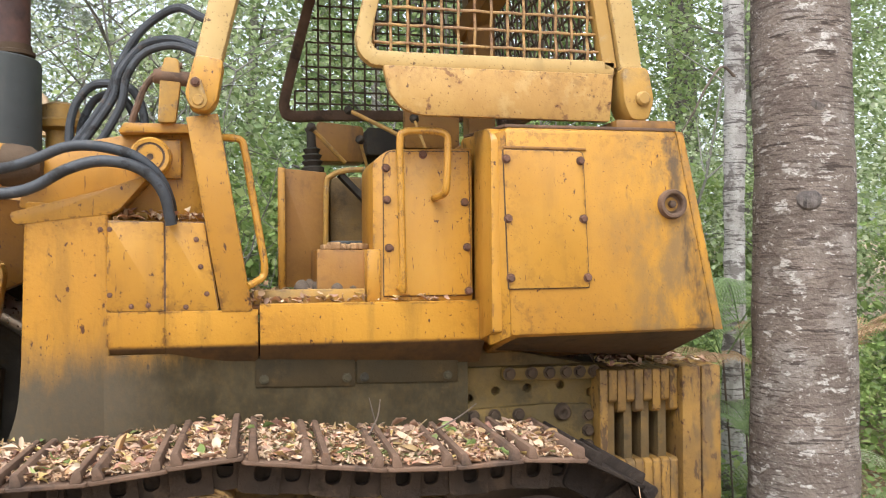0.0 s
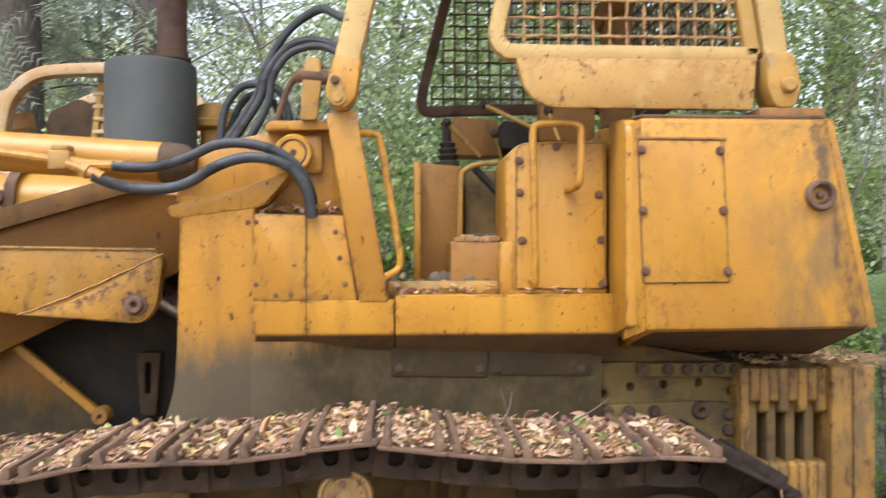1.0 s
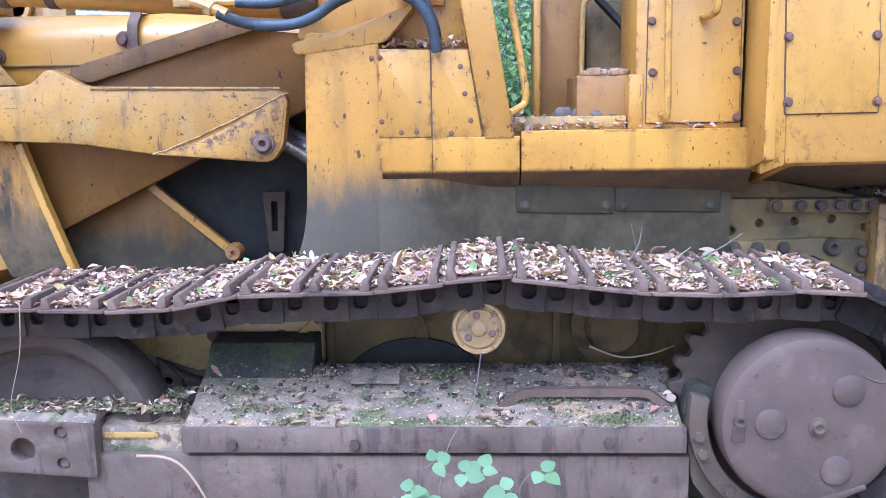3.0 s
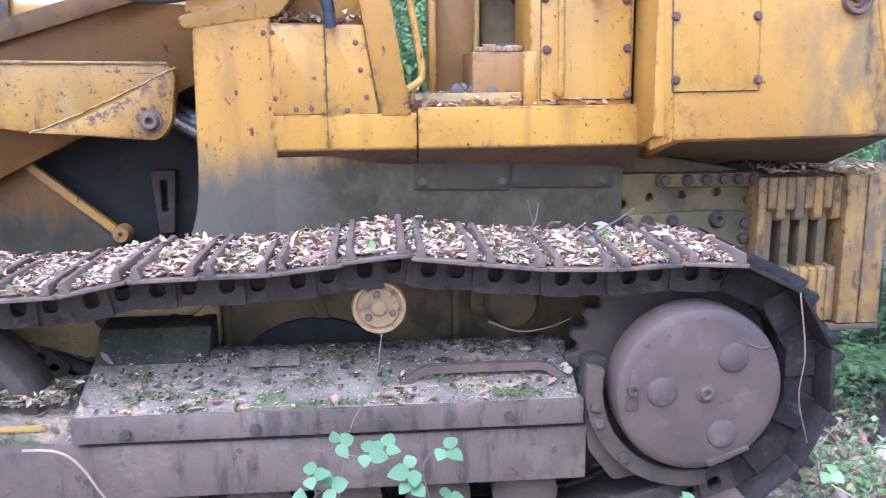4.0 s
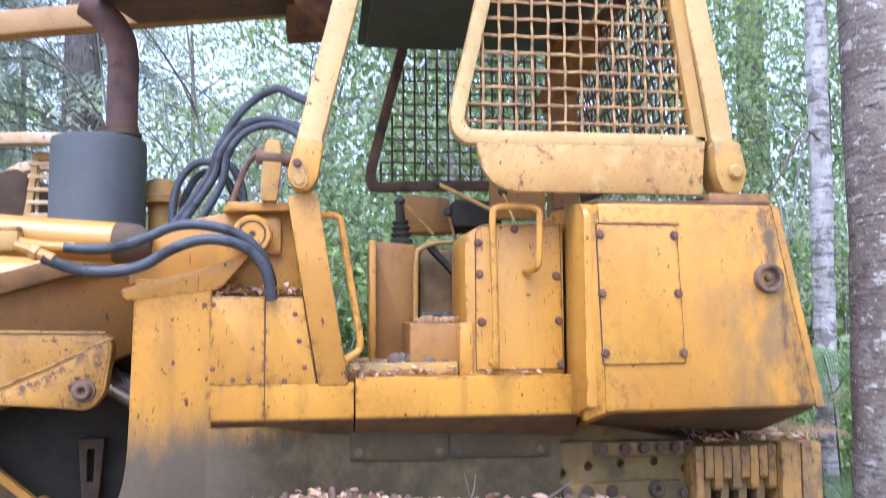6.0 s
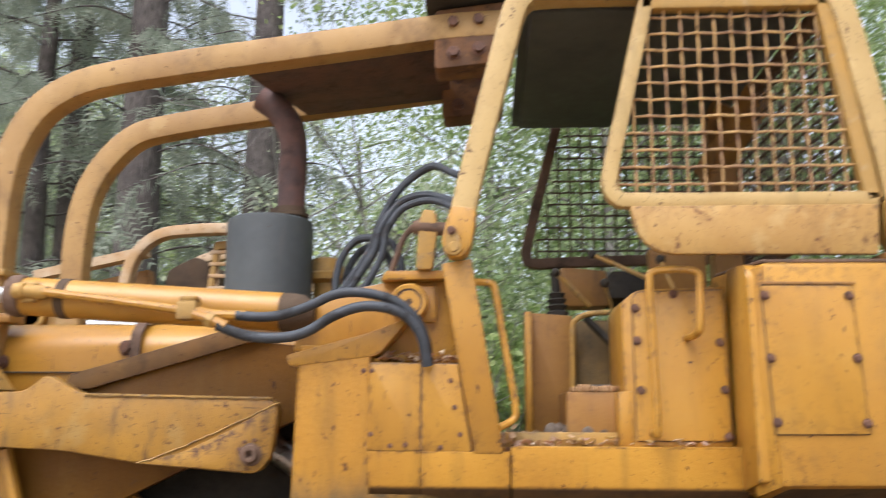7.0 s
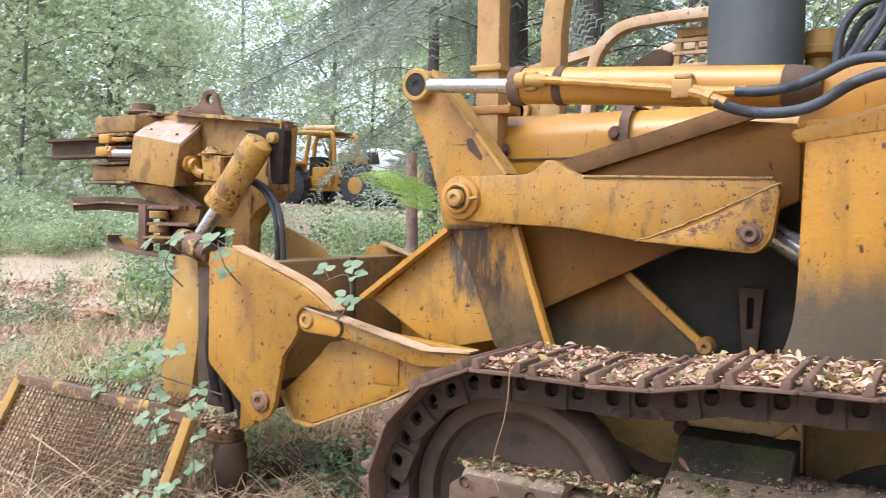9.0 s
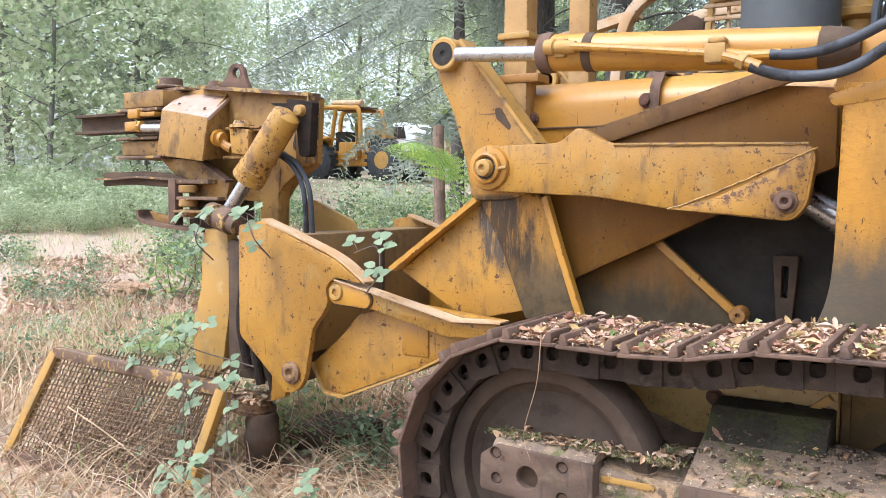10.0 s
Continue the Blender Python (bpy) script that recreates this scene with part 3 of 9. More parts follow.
def leaf_cloud(name, places, size, mat, up=0.6, curl=0.25, long=1.5, rng=None, lobed=False):
    """Many folded leaves (two triangles pairs along a midrib) at the places, as one mesh. up: how far they lie flat."""
    rng = rng or np.random.default_rng(1)
    p = np.asarray(places, float)
    n = len(p)
    nrm = rng.normal(size=(n, 3)) * (1 - up)
    nrm[:, 2] += up
    nrm /= np.linalg.norm(nrm, axis=1, keepdims=True) + 1e-9
    d = rng.normal(size=(n, 3))
    d -= nrm * (d * nrm).sum(1, keepdims=True)
    d /= np.linalg.norm(d, axis=1, keepdims=True) + 1e-9
    w = np.cross(nrm, d)
    s = (size * rng.uniform(0.55, 1.3, (n, 1))) if np.isscalar(size) else np.asarray(size)[:, None]
    l, h, c = s * long * 0.5, s * 0.5, s * curl * rng.uniform(-0.4, 1.3, (n, 1))
    a, b = p - d * l, p + d * l - nrm * c * 0.5
    if lobed:
        rim = [p + (d * math.cos(q) * long + w * math.sin(q)) * s * 0.62 * (1.0 if k % 2 else 0.52) - nrm * c * (0.5 if k % 2 else 0.0) for k, q in ((k, math.pi * k / 5) for k in range(10))]
        v = np.stack(rim, 1).reshape(-1, 3)
        return quads_mesh(name, v.tolist(), (np.arange(n)[:, None] * 10 + np.arange(10)[None]).tolist(), mat)
    sides = [p + sg * w * h * k + nrm * c * k + d * l * q for sg, pairs in ((1, ((0.72, -0.5), (0.95, 0.15))), (-1, ((0.95, 0.15), (0.72, -0.5)))) for k, q in pairs]
    v = np.stack([a, sides[0], sides[1], b, sides[2], sides[3]], 1).reshape(-1, 3)
    i = np.arange(n) * 6
    faces = np.concatenate([np.stack([i, i + 1, i + 2, i + 3], 1), np.stack([i, i + 3, i + 4, i + 5], 1)])
    return quads_mesh(name, v.tolist(), faces.tolist(), mat)

def curled_leaves(name, places, size, mat, rng, up=0.75, long=1.7):
    """Dry leaves as small bent sheets, cupped and curled each in its own way, with uneven rims."""
    p = np.asarray(places, float)
    n = len(p)
    nrm = rng.normal(size=(n, 3)) * (1 - up)
    nrm[:, 2] += up
    nrm /= np.linalg.norm(nrm, axis=1, keepdims=True)
    d = rng.normal(size=(n, 3))
    d -= nrm * (d * nrm).sum(1, keepdims=True)
    d /= np.linalg.norm(d, axis=1, keepdims=True)
    w = np.cross(nrm, d)
    s = size * np.clip(np.exp(rng.normal(0, 0.30, n)), 0.5, 1.5)
    bend, cup = rng.normal(0, 1.3, n) + 0.01, rng.uniform(0.0, 1.25, n)
    wide = rng.uniform(0.32, 0.62, n)
    cols = []
    for q in (-0.5, -0.3, -0.02, 0.25, 0.5):
        half = max(0.0, math.sin(math.pi * (q + 0.5) ** 0.85)) * wide
        for u in (-1, 0, 1):
            ragged = 1 + rng.normal(0, 0.14, n)
            a = np.sin(bend * q) / bend * long + rng.normal(0, 0.03, n)
            b = u * half * ragged * np.cos(cup)
            h = (1 - np.cos(bend * q)) / bend * long + abs(u) * half * ragged * np.sin(cup)
            cols.append(p + (d * a[:, None] + w * b[:, None] + nrm * h[:, None]) * s[:, None])
    v = np.stack(cols, 1).reshape(-1, 3)
    i = np.arange(n)[:, None] * 15
    quads = np.array([(3 * r + c, 3 * r + c + 1, 3 * r + c + 4, 3 * r + c + 3) for r in range(4) for c in range(2)])
    me = quads_mesh(name, v.tolist(), (i[:, None] + quads[None]).reshape(-1, 4).tolist(), mat)
    me.shade_smooth()
    return me


# ---- ground: one sheet, rising gently away from the machine ----
GROUND = -0.2


def ground_z(x, y):
    d = math.hypot(x + 0.5, y - 2.0)
    rise = 0.075 * max(0.0, d - 6.0) if d < 40 else 0.075 * 34 + 0.01 * (d - 40)
    near = min(1.0, max(0.0, (d - 2.2) / 3.0))
    wave = noise.noise(Vector((x * 0.35, y * 0.35, 0.3))) * 0.16 + noise.noise(Vector((x * 1.4, y * 1.4, 2.3))) * 0.05
    return GROUND + rise + wave * (0.25 + 0.75 * near)


def build_ground():
    ticks = sorted({round(s * v, 3) for s in (-1, 1) for v in [0.18 * k for k in range(70)] + [12.6 * 1.16**k for k in range(1, 34)]})
    n = len(ticks)
    verts = [(x, y + 2, ground_z(x, y + 2)) for y in ticks for x in ticks]
    faces = [(j * n + i, j * n + i + 1, (j + 1) * n + i + 1, (j + 1) * n + i) for j in range(n - 1) for i in range(n - 1)]
    ob = new("ground", quads_mesh("ground", verts, faces, soil))
    ob.data.shade_smooth()
    tagged(ob, "brown forest soil with dry litter and straw", "ground", kind="structure")


build_ground()

# ---- the tracked loader with its felling head ----
CENTRE = 3.9
loader = thing("track_loader", (-0.3, CENTRE, GROUND), "old yellow tracked loader with felling head, rusty and leaf-strewn", "loader")


def Y(y, far):
    return 2 * CENTRE - y if far else y


# tracks
SPROCKET, IDLER = (0.955, 0.46), (-1.63, 0.33)


def track_line():
    """The outer face of the shoes, once round, clockwise from the rear top."""
    top = [(1.10, 0.880), (0.95, 0.898), (0.64, 0.893), (0.43, 0.900), (0.21, 0.922), (0.0, 0.945), (-0.1, 0.947), (-0.21, 0.930), (-0.45, 0.908),
           (-0.66, 0.902), (-0.87, 0.893), (-1.1, 0.856), (-1.35, 0.852), (-1.55, 0.856)]
    front = [(IDLER[0] + 0.525 * math.cos(radians(a)), IDLER[1] + 0.525 * math.sin(radians(a))) for a in range(95, 271, 12)]
    under = [(-1.2, -0.195), (-0.6, -0.195), (0.0, -0.19), (0.5, -0.17)]
    back = [(SPROCKET[0] + 0.452 * math.cos(radians(a)), SPROCKET[1] + 0.452 * math.sin(radians(a))) for a in range(-80, 57, 12)]
    return catmull([Vector((x, 0, z)) for x, z in top + front + under + back + top[:1]], 8)


def along(line, pitch):
    """Even steps along a closed line: place and direction."""
    seg = [(b - a).length for a, b in zip(line, line[1:])]
    total = sum(seg)
    count = round(total / pitch)
    out, i, gone = [], 0, 0.0
    for k in range(count):
        want = (k + 0.53) * total / count
        while gone + seg[i] < want:
            gone += seg[i]
            i += 1
        out.append((line[i].lerp(line[i + 1], (want - gone) / seg[i]), (line[i + 1] - line[i]).normalized()))
    return out


def shoe_mesh():
    """One shoe: plate with clipped corners and two worn grouser bars; x along the run, z outwards."""
    w = 0.275
    plate = prism([(-0.112, -w + 0.012), (-0.1, -w), (0.1, -w), (0.112, -w + 0.012), (0.112, w - 0.012), (0.1, w), (-0.1, w), (-0.112, w - 0.012)], -0.014, 0.0, 0.003, axis="z", seg=1)
    bars = []
    for x in (-0.078, 0.078):
        lean = 0.006 if x > 0 else -0.006
        bars.append(hexa([(x - 0.018, -w, -0.001), (x + 0.018, -w, -0.001), (x + 0.018, w, -0.001), (x - 0.018, w, -0.001),
                          (x - 0.010 + lean, -w + 0.004, 0.036), (x + 0.010 + lean, -w + 0.004, 0.036), (x + 0.010 + lean, w - 0.004, 0.038), (x - 0.010 + lean, w - 0.004, 0.038)], 0.005))
    bm = joined(plate, *bars)
    me = bpy.data.meshes.new("shoe")
    bmesh.ops.recalc_face_normals(bm, faces=bm.faces)
    bm.to_mesh(me)
    bm.free()
    me.materials.append(rust)
    me.shade_smooth()
    me.set_sharp_from_angle(angle=radians(30))
    return me


link_grime = material("grimy brown chain links", (0.062, 0.043, 0.031), (0.042, 0.031, 0.024), 7, 0.9, layers=[((0.10, 0.068, 0.045), 11, 0.56, 0.68, 0.6, None), ((0.022, 0.018, 0.015), 9, 0.55, 0.66, 0.7, None)], bump=0.5, grain=60, spec=0.15)


def link_mesh(clogged=False):
    """One chain link plate: two large openings under the shoe, one half set behind the other; clogged ones are filled with dirt."""
    def window(x):
        return rounded([(x - 0.027, -0.030), (x + 0.027, -0.032), (x + 0.024, -0.084), (x - 0.022, -0.080)], 0.022, 3)

    front = rounded([(-0.012, -0.016), (0.117, -0.016), (0.117, -0.110), (0.100, -0.120), (-0.012, -0.122)], [0, 0.004, 0.014, 0.016, 0.004], 2)
    back = rounded([(-0.120, -0.016), (-0.004, -0.016), (-0.004, -0.120), (-0.104, -0.119), (-0.120, -0.104)], [0.004, 0, 0, 0.012, 0.012], 2)
    bm = joined(prism(front, -0.026, 0.006, 0.003, holes=() if clogged else [window(0.044)], seg=1), prism(back, -0.012, 0.016, 0.003, holes=() if clogged else [window(-0.050)], seg=1))
    me = bpy.data.meshes.new("link")
    bmesh.ops.recalc_face_normals(bm, faces=bm.faces)
    bm.to_mesh(me)
    bm.free()
    me.materials.append(link_grime)
    return me


SHOE, LINK = shoe_mesh(), link_mesh()
OILY_SHOE, OILY_LINK = SHOE.copy(), link_mesh(True)
greasy = material("black grease and packed dirt", (0.022, 0.017, 0.014), (0.036, 0.027, 0.021), 8, 0.9, layers=[((0.075, 0.053, 0.038), 14, 0.58, 0.68, 0.6, None)], bump=0.8, grain=45, spec=0.1)
OILY_SHOE.materials[0], OILY_LINK.materials[0] = greasy, greasy
BUSH = bpy.data.meshes.new("track_pin")
_b = rod((0, -0.1, 0), (0, 0.1, 0), 0.026, n=12)
_b.to_mesh(BUSH)
_b.free()
BUSH.materials.append(dark_steel)


def build_track(far):
    yc = Y(2.925, far)
    # solid dark band, widened to back the link openings as if shaded
    chain = part("track_chain", sweep([p + Vector((0, yc, 0)) + 0.075 * Vector((-d.z, 0, d.x)) for p, d in along(track_line(), 0.216)],
                                      [(-0.128, -0.03), (0.085, -0.03), (0.085, 0.03), (-0.128, 0.03)], closed=True, side=(0, 1, 0)), link_grime, loader, "dark greasy track chain")
    for p, d in along(track_line(), 0.216):
        out = Vector((d.z, 0, -d.x))
        turn = Matrix((( d.x, 0, out.x), (0, 1, 0), (d.z, 0, out.z))).to_4x4()
        m = Matrix.Translation(p + Vector((0, yc, 0))) @ turn @ Matrix.Rotation(random.uniform(-0.02, 0.02), 4, "Y")
        oily = p.x > 1.12
        part("track_shoe", OILY_SHOE if oily else SHOE, None, chain, at=m)
        for s in (-0.150, 0.1):
            part("track_link", OILY_LINK if oily else LINK, None, chain, at=m @ Matrix.Translation((0, s, 0)))
        part("track_pin", BUSH, None, chain, at=m @ Matrix.Translation((0.105, 0, -0.06)))


def turned_part(name, mat, parent, x, z, y0, y1, profile, label=""):
    return part(name, lathe((x, y0, z), (x, y1, z), profile, 40), mat, parent, label)


def build_undercarriage(far):
    """Track frame, idler, sprocket with its cover, rollers."""
    f = lambda a: Y(a, far)
    # main side beam and the sloping guard on top of it
    beam = part("track_frame", prism([(f(2.762), 0.12), (f(2.762), 0.314), (f(3.05), 0.314), (f(3.05), 0.12)], -1.45, 0.60, 0.008, axis="x"), frame_steel, loader, "long rusty track frame caked with earth")
    part("guard_strip", prism([(f(2.745), 0.330), (f(2.745), 0.418), (f(2.80), 0.418), (f(2.80), 0.330)], -1.105, 0.585, 0.005, axis="x"), frame_steel, beam)
    part("guard_slope", prism([(f(2.748), 0.412), (f(3.02), 0.535), (f(3.10), 0.535), (f(3.10), 0.33), (f(2.81), 0.33)], -1.10, 0.575, 0.008, axis="x"), mossy, beam, "moss-covered sloping track guard")
    part("guard_patch", prism([(f(2.93), 0.510), (f(3.0), 0.540), (f(3.0), 0.546), (f(2.93), 0.516)], -0.55, -0.38, 0.002, axis="x"), mossy, beam)
    if not far:
        bolts([(-0.515, 0.362), (-0.091, 0.366), (0.329, 0.369), (-0.93, 0.362)], f(2.75), beam, DARK_BOLT)
        part("step_handle", sweep([(-0.03, 2.86, 0.45), (0.05, 2.87, 0.498), (0.10, 2.87, 0.502), (0.44, 2.87, 0.502), (0.48, 2.87, 0.496), (0.54, 2.86, 0.452)],
                                  [(-0.016, -0.014), (0.016, -0.014), (0.016, 0.014), (-0.016, 0.014)], side=(0, 1, 0)), rust, beam, "welded steel step bar")
        band = [(SPROCKET[0] + r * math.cos(radians(q)), SPROCKET[1] + r * math.sin(radians(q))) for r, qs in ((0.372, range(168, 281, 8)), (0.312, range(280, 167, -8))) for q in qs]
        part("end_cover", prism(band, f(2.725), f(2.775), 0.006), dark_steel, beam, "bent guard strip round the drive cover")
        part("end_web", prism(rounded([(0.585, 0.42), (0.64, 0.53), (0.66, 0.40), (0.70, 0.24), (0.80, 0.12), (0.70, 0.10), (0.61, 0.22)], 0.02, 3), f(2.775), f(2.82), 0.006), dark_steel, beam)
        bolts([(0.616, 0.40), (0.630, 0.34), (0.72, 0.21)], f(2.726), beam, DARK_BOLT)
        part("end_block", prism(rounded([(0.585, 0.40), (0.70, 0.40), (0.71, 0.47), (0.69, 0.525), (0.64, 0.54), (0.605, 0.525), (0.59, 0.46)], 0.012), f(2.84), f(3.05), 0.02), dark_moss, beam, "mossy rounded bracket behind the sprocket")
    # recoil housing in front of the beam
    part("recoil_box", prism([(f(2.80), 0.26), (f(2.80), 0.40), (f(3.0), 0.45), (f(3.1), 0.45), (f(3.1), 0.26)], -1.42, -1.10, 0.01, axis="x"), mossy, beam)
    BEARING_BOLTS = ((-1.782, 0.412), (-1.517, 0.402), (-1.778, 0.318), (-1.515, 0.292))
    plate = part("idler_bearing", prism(rounded([(-1.845, 0.27), (-1.40, 0.24), (-1.40, 0.435), (-1.78, 0.445), (-1.845, 0.40)], 0.012, 2), f(2.74), f(2.84), 0.006, holes=[ring(-1.652, 0.342, 0.043, 18)] + [ring(bx, bz, 0.0225, 14) for bx, bz in BEARING_BOLTS] if not far else ()), frame_steel, loader, "bolted idler bearing plate")
    part("bearing_core", rod((-1.652, f(2.78), 0.342), (-1.652, f(2.83), 0.342), 0.050), dark_steel, plate)
    part("bearing_top", prism([(f(2.75), 0.44), (f(2.78), 0.462), (f(3.0), 0.475), (f(3.0), 0.43), (f(2.75), 0.43)], -1.80, -1.40, 0.006, axis="x"), mossy, plate)
    if not far:
        for bx, bz in BEARING_BOLTS:
            part("sunk_bolt", lathe((0, 2.743, 0), (0, 2.80, 0), [(0.16, 0.004), (0.14, 0.013), (0.12, 0.0165), (0.3, 0.017), (0.32, 0.030), (1, 0.030)], 14), frame_steel, plate, "bolt head sunk in a round recess", at=Matrix.Translation((bx, 0, bz)) @ Matrix.Rotation(random.uniform(0, 1), 4, "Y"))
    # idler wheel: hollowed disc with a broad rim
    idler = turned_part("idler_wheel", idler_brown, loader, *IDLER, f(2.83), f(3.02), [(0, 0.10), (0.02, 0.13), (0.30, 0.15), (0.38, 0.30), (0.26, 0.335), (0.05, 0.345), (0.0, 0.36), (0.0, 0.405), (0.15, 0.425), (0.85, 0.425), (1.0, 0.405), (1.0, 0.1)], "large rusty front idler wheel")
    # sprocket, toothed
    teeth = []
    for k in range(27):
        a = 2 * math.pi * k / 27
        for da, r in ((-0.05, 0.365), (-0.022, 0.405), (0.022, 0.405), (0.05, 0.365)):
            teeth.append((SPROCKET[0] + r * math.cos(a + da * 1.6), SPROCKET[1] + r * math.sin(a + da * 1.6)))
    spr = part("sprocket", prism(teeth, f(2.90), f(2.95), 0.006, seg=1), dark_steel, loader, "toothed drive sprocket")
    drum = turned_part("drive_cover", cover_steel, loader, *SPROCKET, f(2.665), f(2.96), [(0, 0.245), (0.01, 0.265), (0.04, 0.279), (0.10, 0.286), (0.42, 0.286), (0.46, 0.27), (0.5, 0.24), (1, 0.24)], "round worn final drive cover with three bosses")
    if not far:
        for x, z in ((0.824, 0.465), (1.060, 0.574), (1.036, 0.307)):
            turned_part("cover_boss", cover_steel, drum, x, z, 2.654, 2.67, [(0, 0.040), (0.35, 0.049), (1, 0.052)])
        turned_part("cover_hub", dark_steel, drum, 0.972, 0.455, 2.645, 2.668, [(0.3, 0.004), (0.25, 0.010), (0.0, 0.013), (0, 0.019), (0.5, 0.024), (0.55, 0.03), (1, 0.032)])
        turned_part("cover_plug", dark_steel, drum, 0.726, 0.476, 2.648, 2.68, [(0.3, 0.003), (0.25, 0.008), (0.0, 0.010), (0, 0.018), (0.6, 0.022), (1, 0.026)])
        part("plug_seat", hexa([(0.700, 2.660, 0.40), (0.716, 2.660, 0.545), (0.742, 2.660, 0.545), (0.748, 2.660, 0.40), (0.700, 2.70, 0.40), (0.716, 2.70, 0.545), (0.742, 2.70, 0.545), (0.748, 2.70, 0.40)], 0.008), cover_steel, drum)
        part("cover_rib", pipe([(1.06, 2.672, 0.675), (1.10, 2.668, 0.625), (1.15, 2.667, 0.602), (1.185, 2.668, 0.605)], 0.005, 6), cover_steel, drum)
        part("cover_lug", hexa([(0.98, 2.664, 0.215), (1.13, 2.664, 0.262), (1.14, 2.664, 0.245), (1.0, 2.664, 0.185), (0.98, 2.70, 0.215), (1.13, 2.70, 0.262), (1.14, 2.70, 0.245), (1.0, 2.70, 0.185)], 0.006), cover_steel, drum)
    # carrier roller with a bolted cap
    cap = turned_part("carrier_roller", cream, loader, -0.097, 0.755, f(2.76), f(3.02), [(0, 0.064), (0.02, 0.066), (0.03, 0.072), (0.0, 0.076), (0.0, 0.086), (0.06, 0.090), (0.12, 0.09), (0.14, 0.075), (1, 0.075)], "yellow capped carrier roller")
    if not far:
        for k in range(3):
            a = radians(100 + 120 * k)
            turned_part("cap_bolt", rust, cap, -0.097 + 0.046 * math.cos(a), 0.755 + 0.046 * math.sin(a), 2.753, 2.764, [(0, 0.009), (0.3, 0.012), (1, 0.012)])
        turned_part("cap_hub", cream, cap, -0.097, 0.755, 2.752, 2.764, [(0, 0.02), (0.3, 0.026), (1, 0.03)])
    part("roller_bracket", box(-0.14, -0.05, f(3.0), f(3.12), 0.70, 0.80, 0.008), dark_steel, loader)
    for k in range(6):
        turned_part("track_roller", dark_steel, loader, -1.15 + 0.31 * k, 0.045, f(2.80), f(3.05), [(0, 0.05), (0.02, 0.07), (0.1, 0.115), (0.3, 0.115), (0.35, 0.09), (0.65, 0.09), (0.7, 0.115), (0.95, 0.115), (1, 0.05)])
    # fittings seen between the runs
    part("frame_brace", prism([(-1.20, 0.47), (-0.70, 0.50), (-0.70, 0.70), (-0.78, 0.72), (-1.62, 0.72), (-1.62, 0.60), (-1.5, 0.57)], f(3.22), f(3.28), 0.006), faded, loader, "yellow inner frame plate")
    if not far:
        bolts([(-1.12, 0.615), (-0.86, 0.60)], f(3.22), loader, BIG_BOLT)
        part("frame_gusset", sweep([(-0.86, 3.20, 0.55), (-0.72, 3.20, 0.67)], [(-0.02, -0.012), (0.02, -0.012), (0.02, 0.012), (-0.02, 0.012)]), dull_yellow, loader)
    part("recoil_cover", prism([(f(2.97), 0.505), (f(3.07), 0.622), (f(3.2), 0.632), (f(3.2), 0.42), (f(2.97), 0.42)], -1.09, -0.70, 0.006, axis="x"), dark_moss, loader, "dark sloping recoil spring cover")
    # black strip laid on the housing draws the shade of an open slot
    part("recoil_slot", box(-1.385, -1.17, f(2.794), f(2.80), 0.272, 0.306, 0.001), black, loader)
    part("recoil_strip", prism([(f(2.794), 0.362), (f(2.794), 0.385), (f(2.80), 0.385), (f(2.80), 0.362)], -1.39, -1.20, 0.002, axis="x"), dull_yellow, loader)


for far in (False, True):
    build_track(far)
    build_undercarriage(far)

# hull between the tracks
belly_grime = material("grimy ochre belly plates", (0.205, 0.120, 0.036), (0.120, 0.078, 0.030), 4, 0.8, layers=[((0.04, 0.032, 0.022), 6, 0.52, 0.68, 0.65, None), ((0.22, 0.13, 0.035), 9, 0.57, 0.68, 0.6, None)], bump=0.35)
hull = part("hull", prism(rounded([(-0.75, 0.33), (1.35, 0.33), (1.40, 1.1), (0.9, 1.2), (-0.70, 1.25), (-0.78, 0.9)], 0.02), 3.34, 2 * CENTRE - 3.34, 0.01), belly_grime, loader, "oily black hull behind the track")
# black disc painted for the shaded void under the hull
belly = part("belly_arch", lathe((-0.35, 3.335, 0.19), (-0.35, 3.30, 0.19), [(0, 0.38), (0.8, 0.38), (1, 0.36)], 40), black, loader)
part("axle_boss", lathe((0.42, 3.335, 0.62), (0.42, 3.24, 0.62), [(0, 0.16), (0.4, 0.16), (0.5, 0.11), (0.9, 0.10), (1, 0.09)], 28), belly_grime, loader)
part("hull_ring", lathe((-0.56, 3.34, 0.52), (-0.56, 3.315, 0.52), [(0, 0.27), (0.6, 0.27), (1, 0.255), (1, 0.225), (0.5, 0.22)], 36), belly_grime, loader)
for x in (-0.70, 0.19):
    part("hull_seam", box(x, x + 0.03, 3.305, 3.345, 0.34, 0.76, 0.004), belly_grime, loader)
for x0, x1 in ((-0.42, 0.05), (0.06, 0.42), (0.43, 0.86)):
    part("hull_rib", box(x0, x1, 3.30, 3.345, 0.68, 0.74, 0.006), belly_grime, loader)

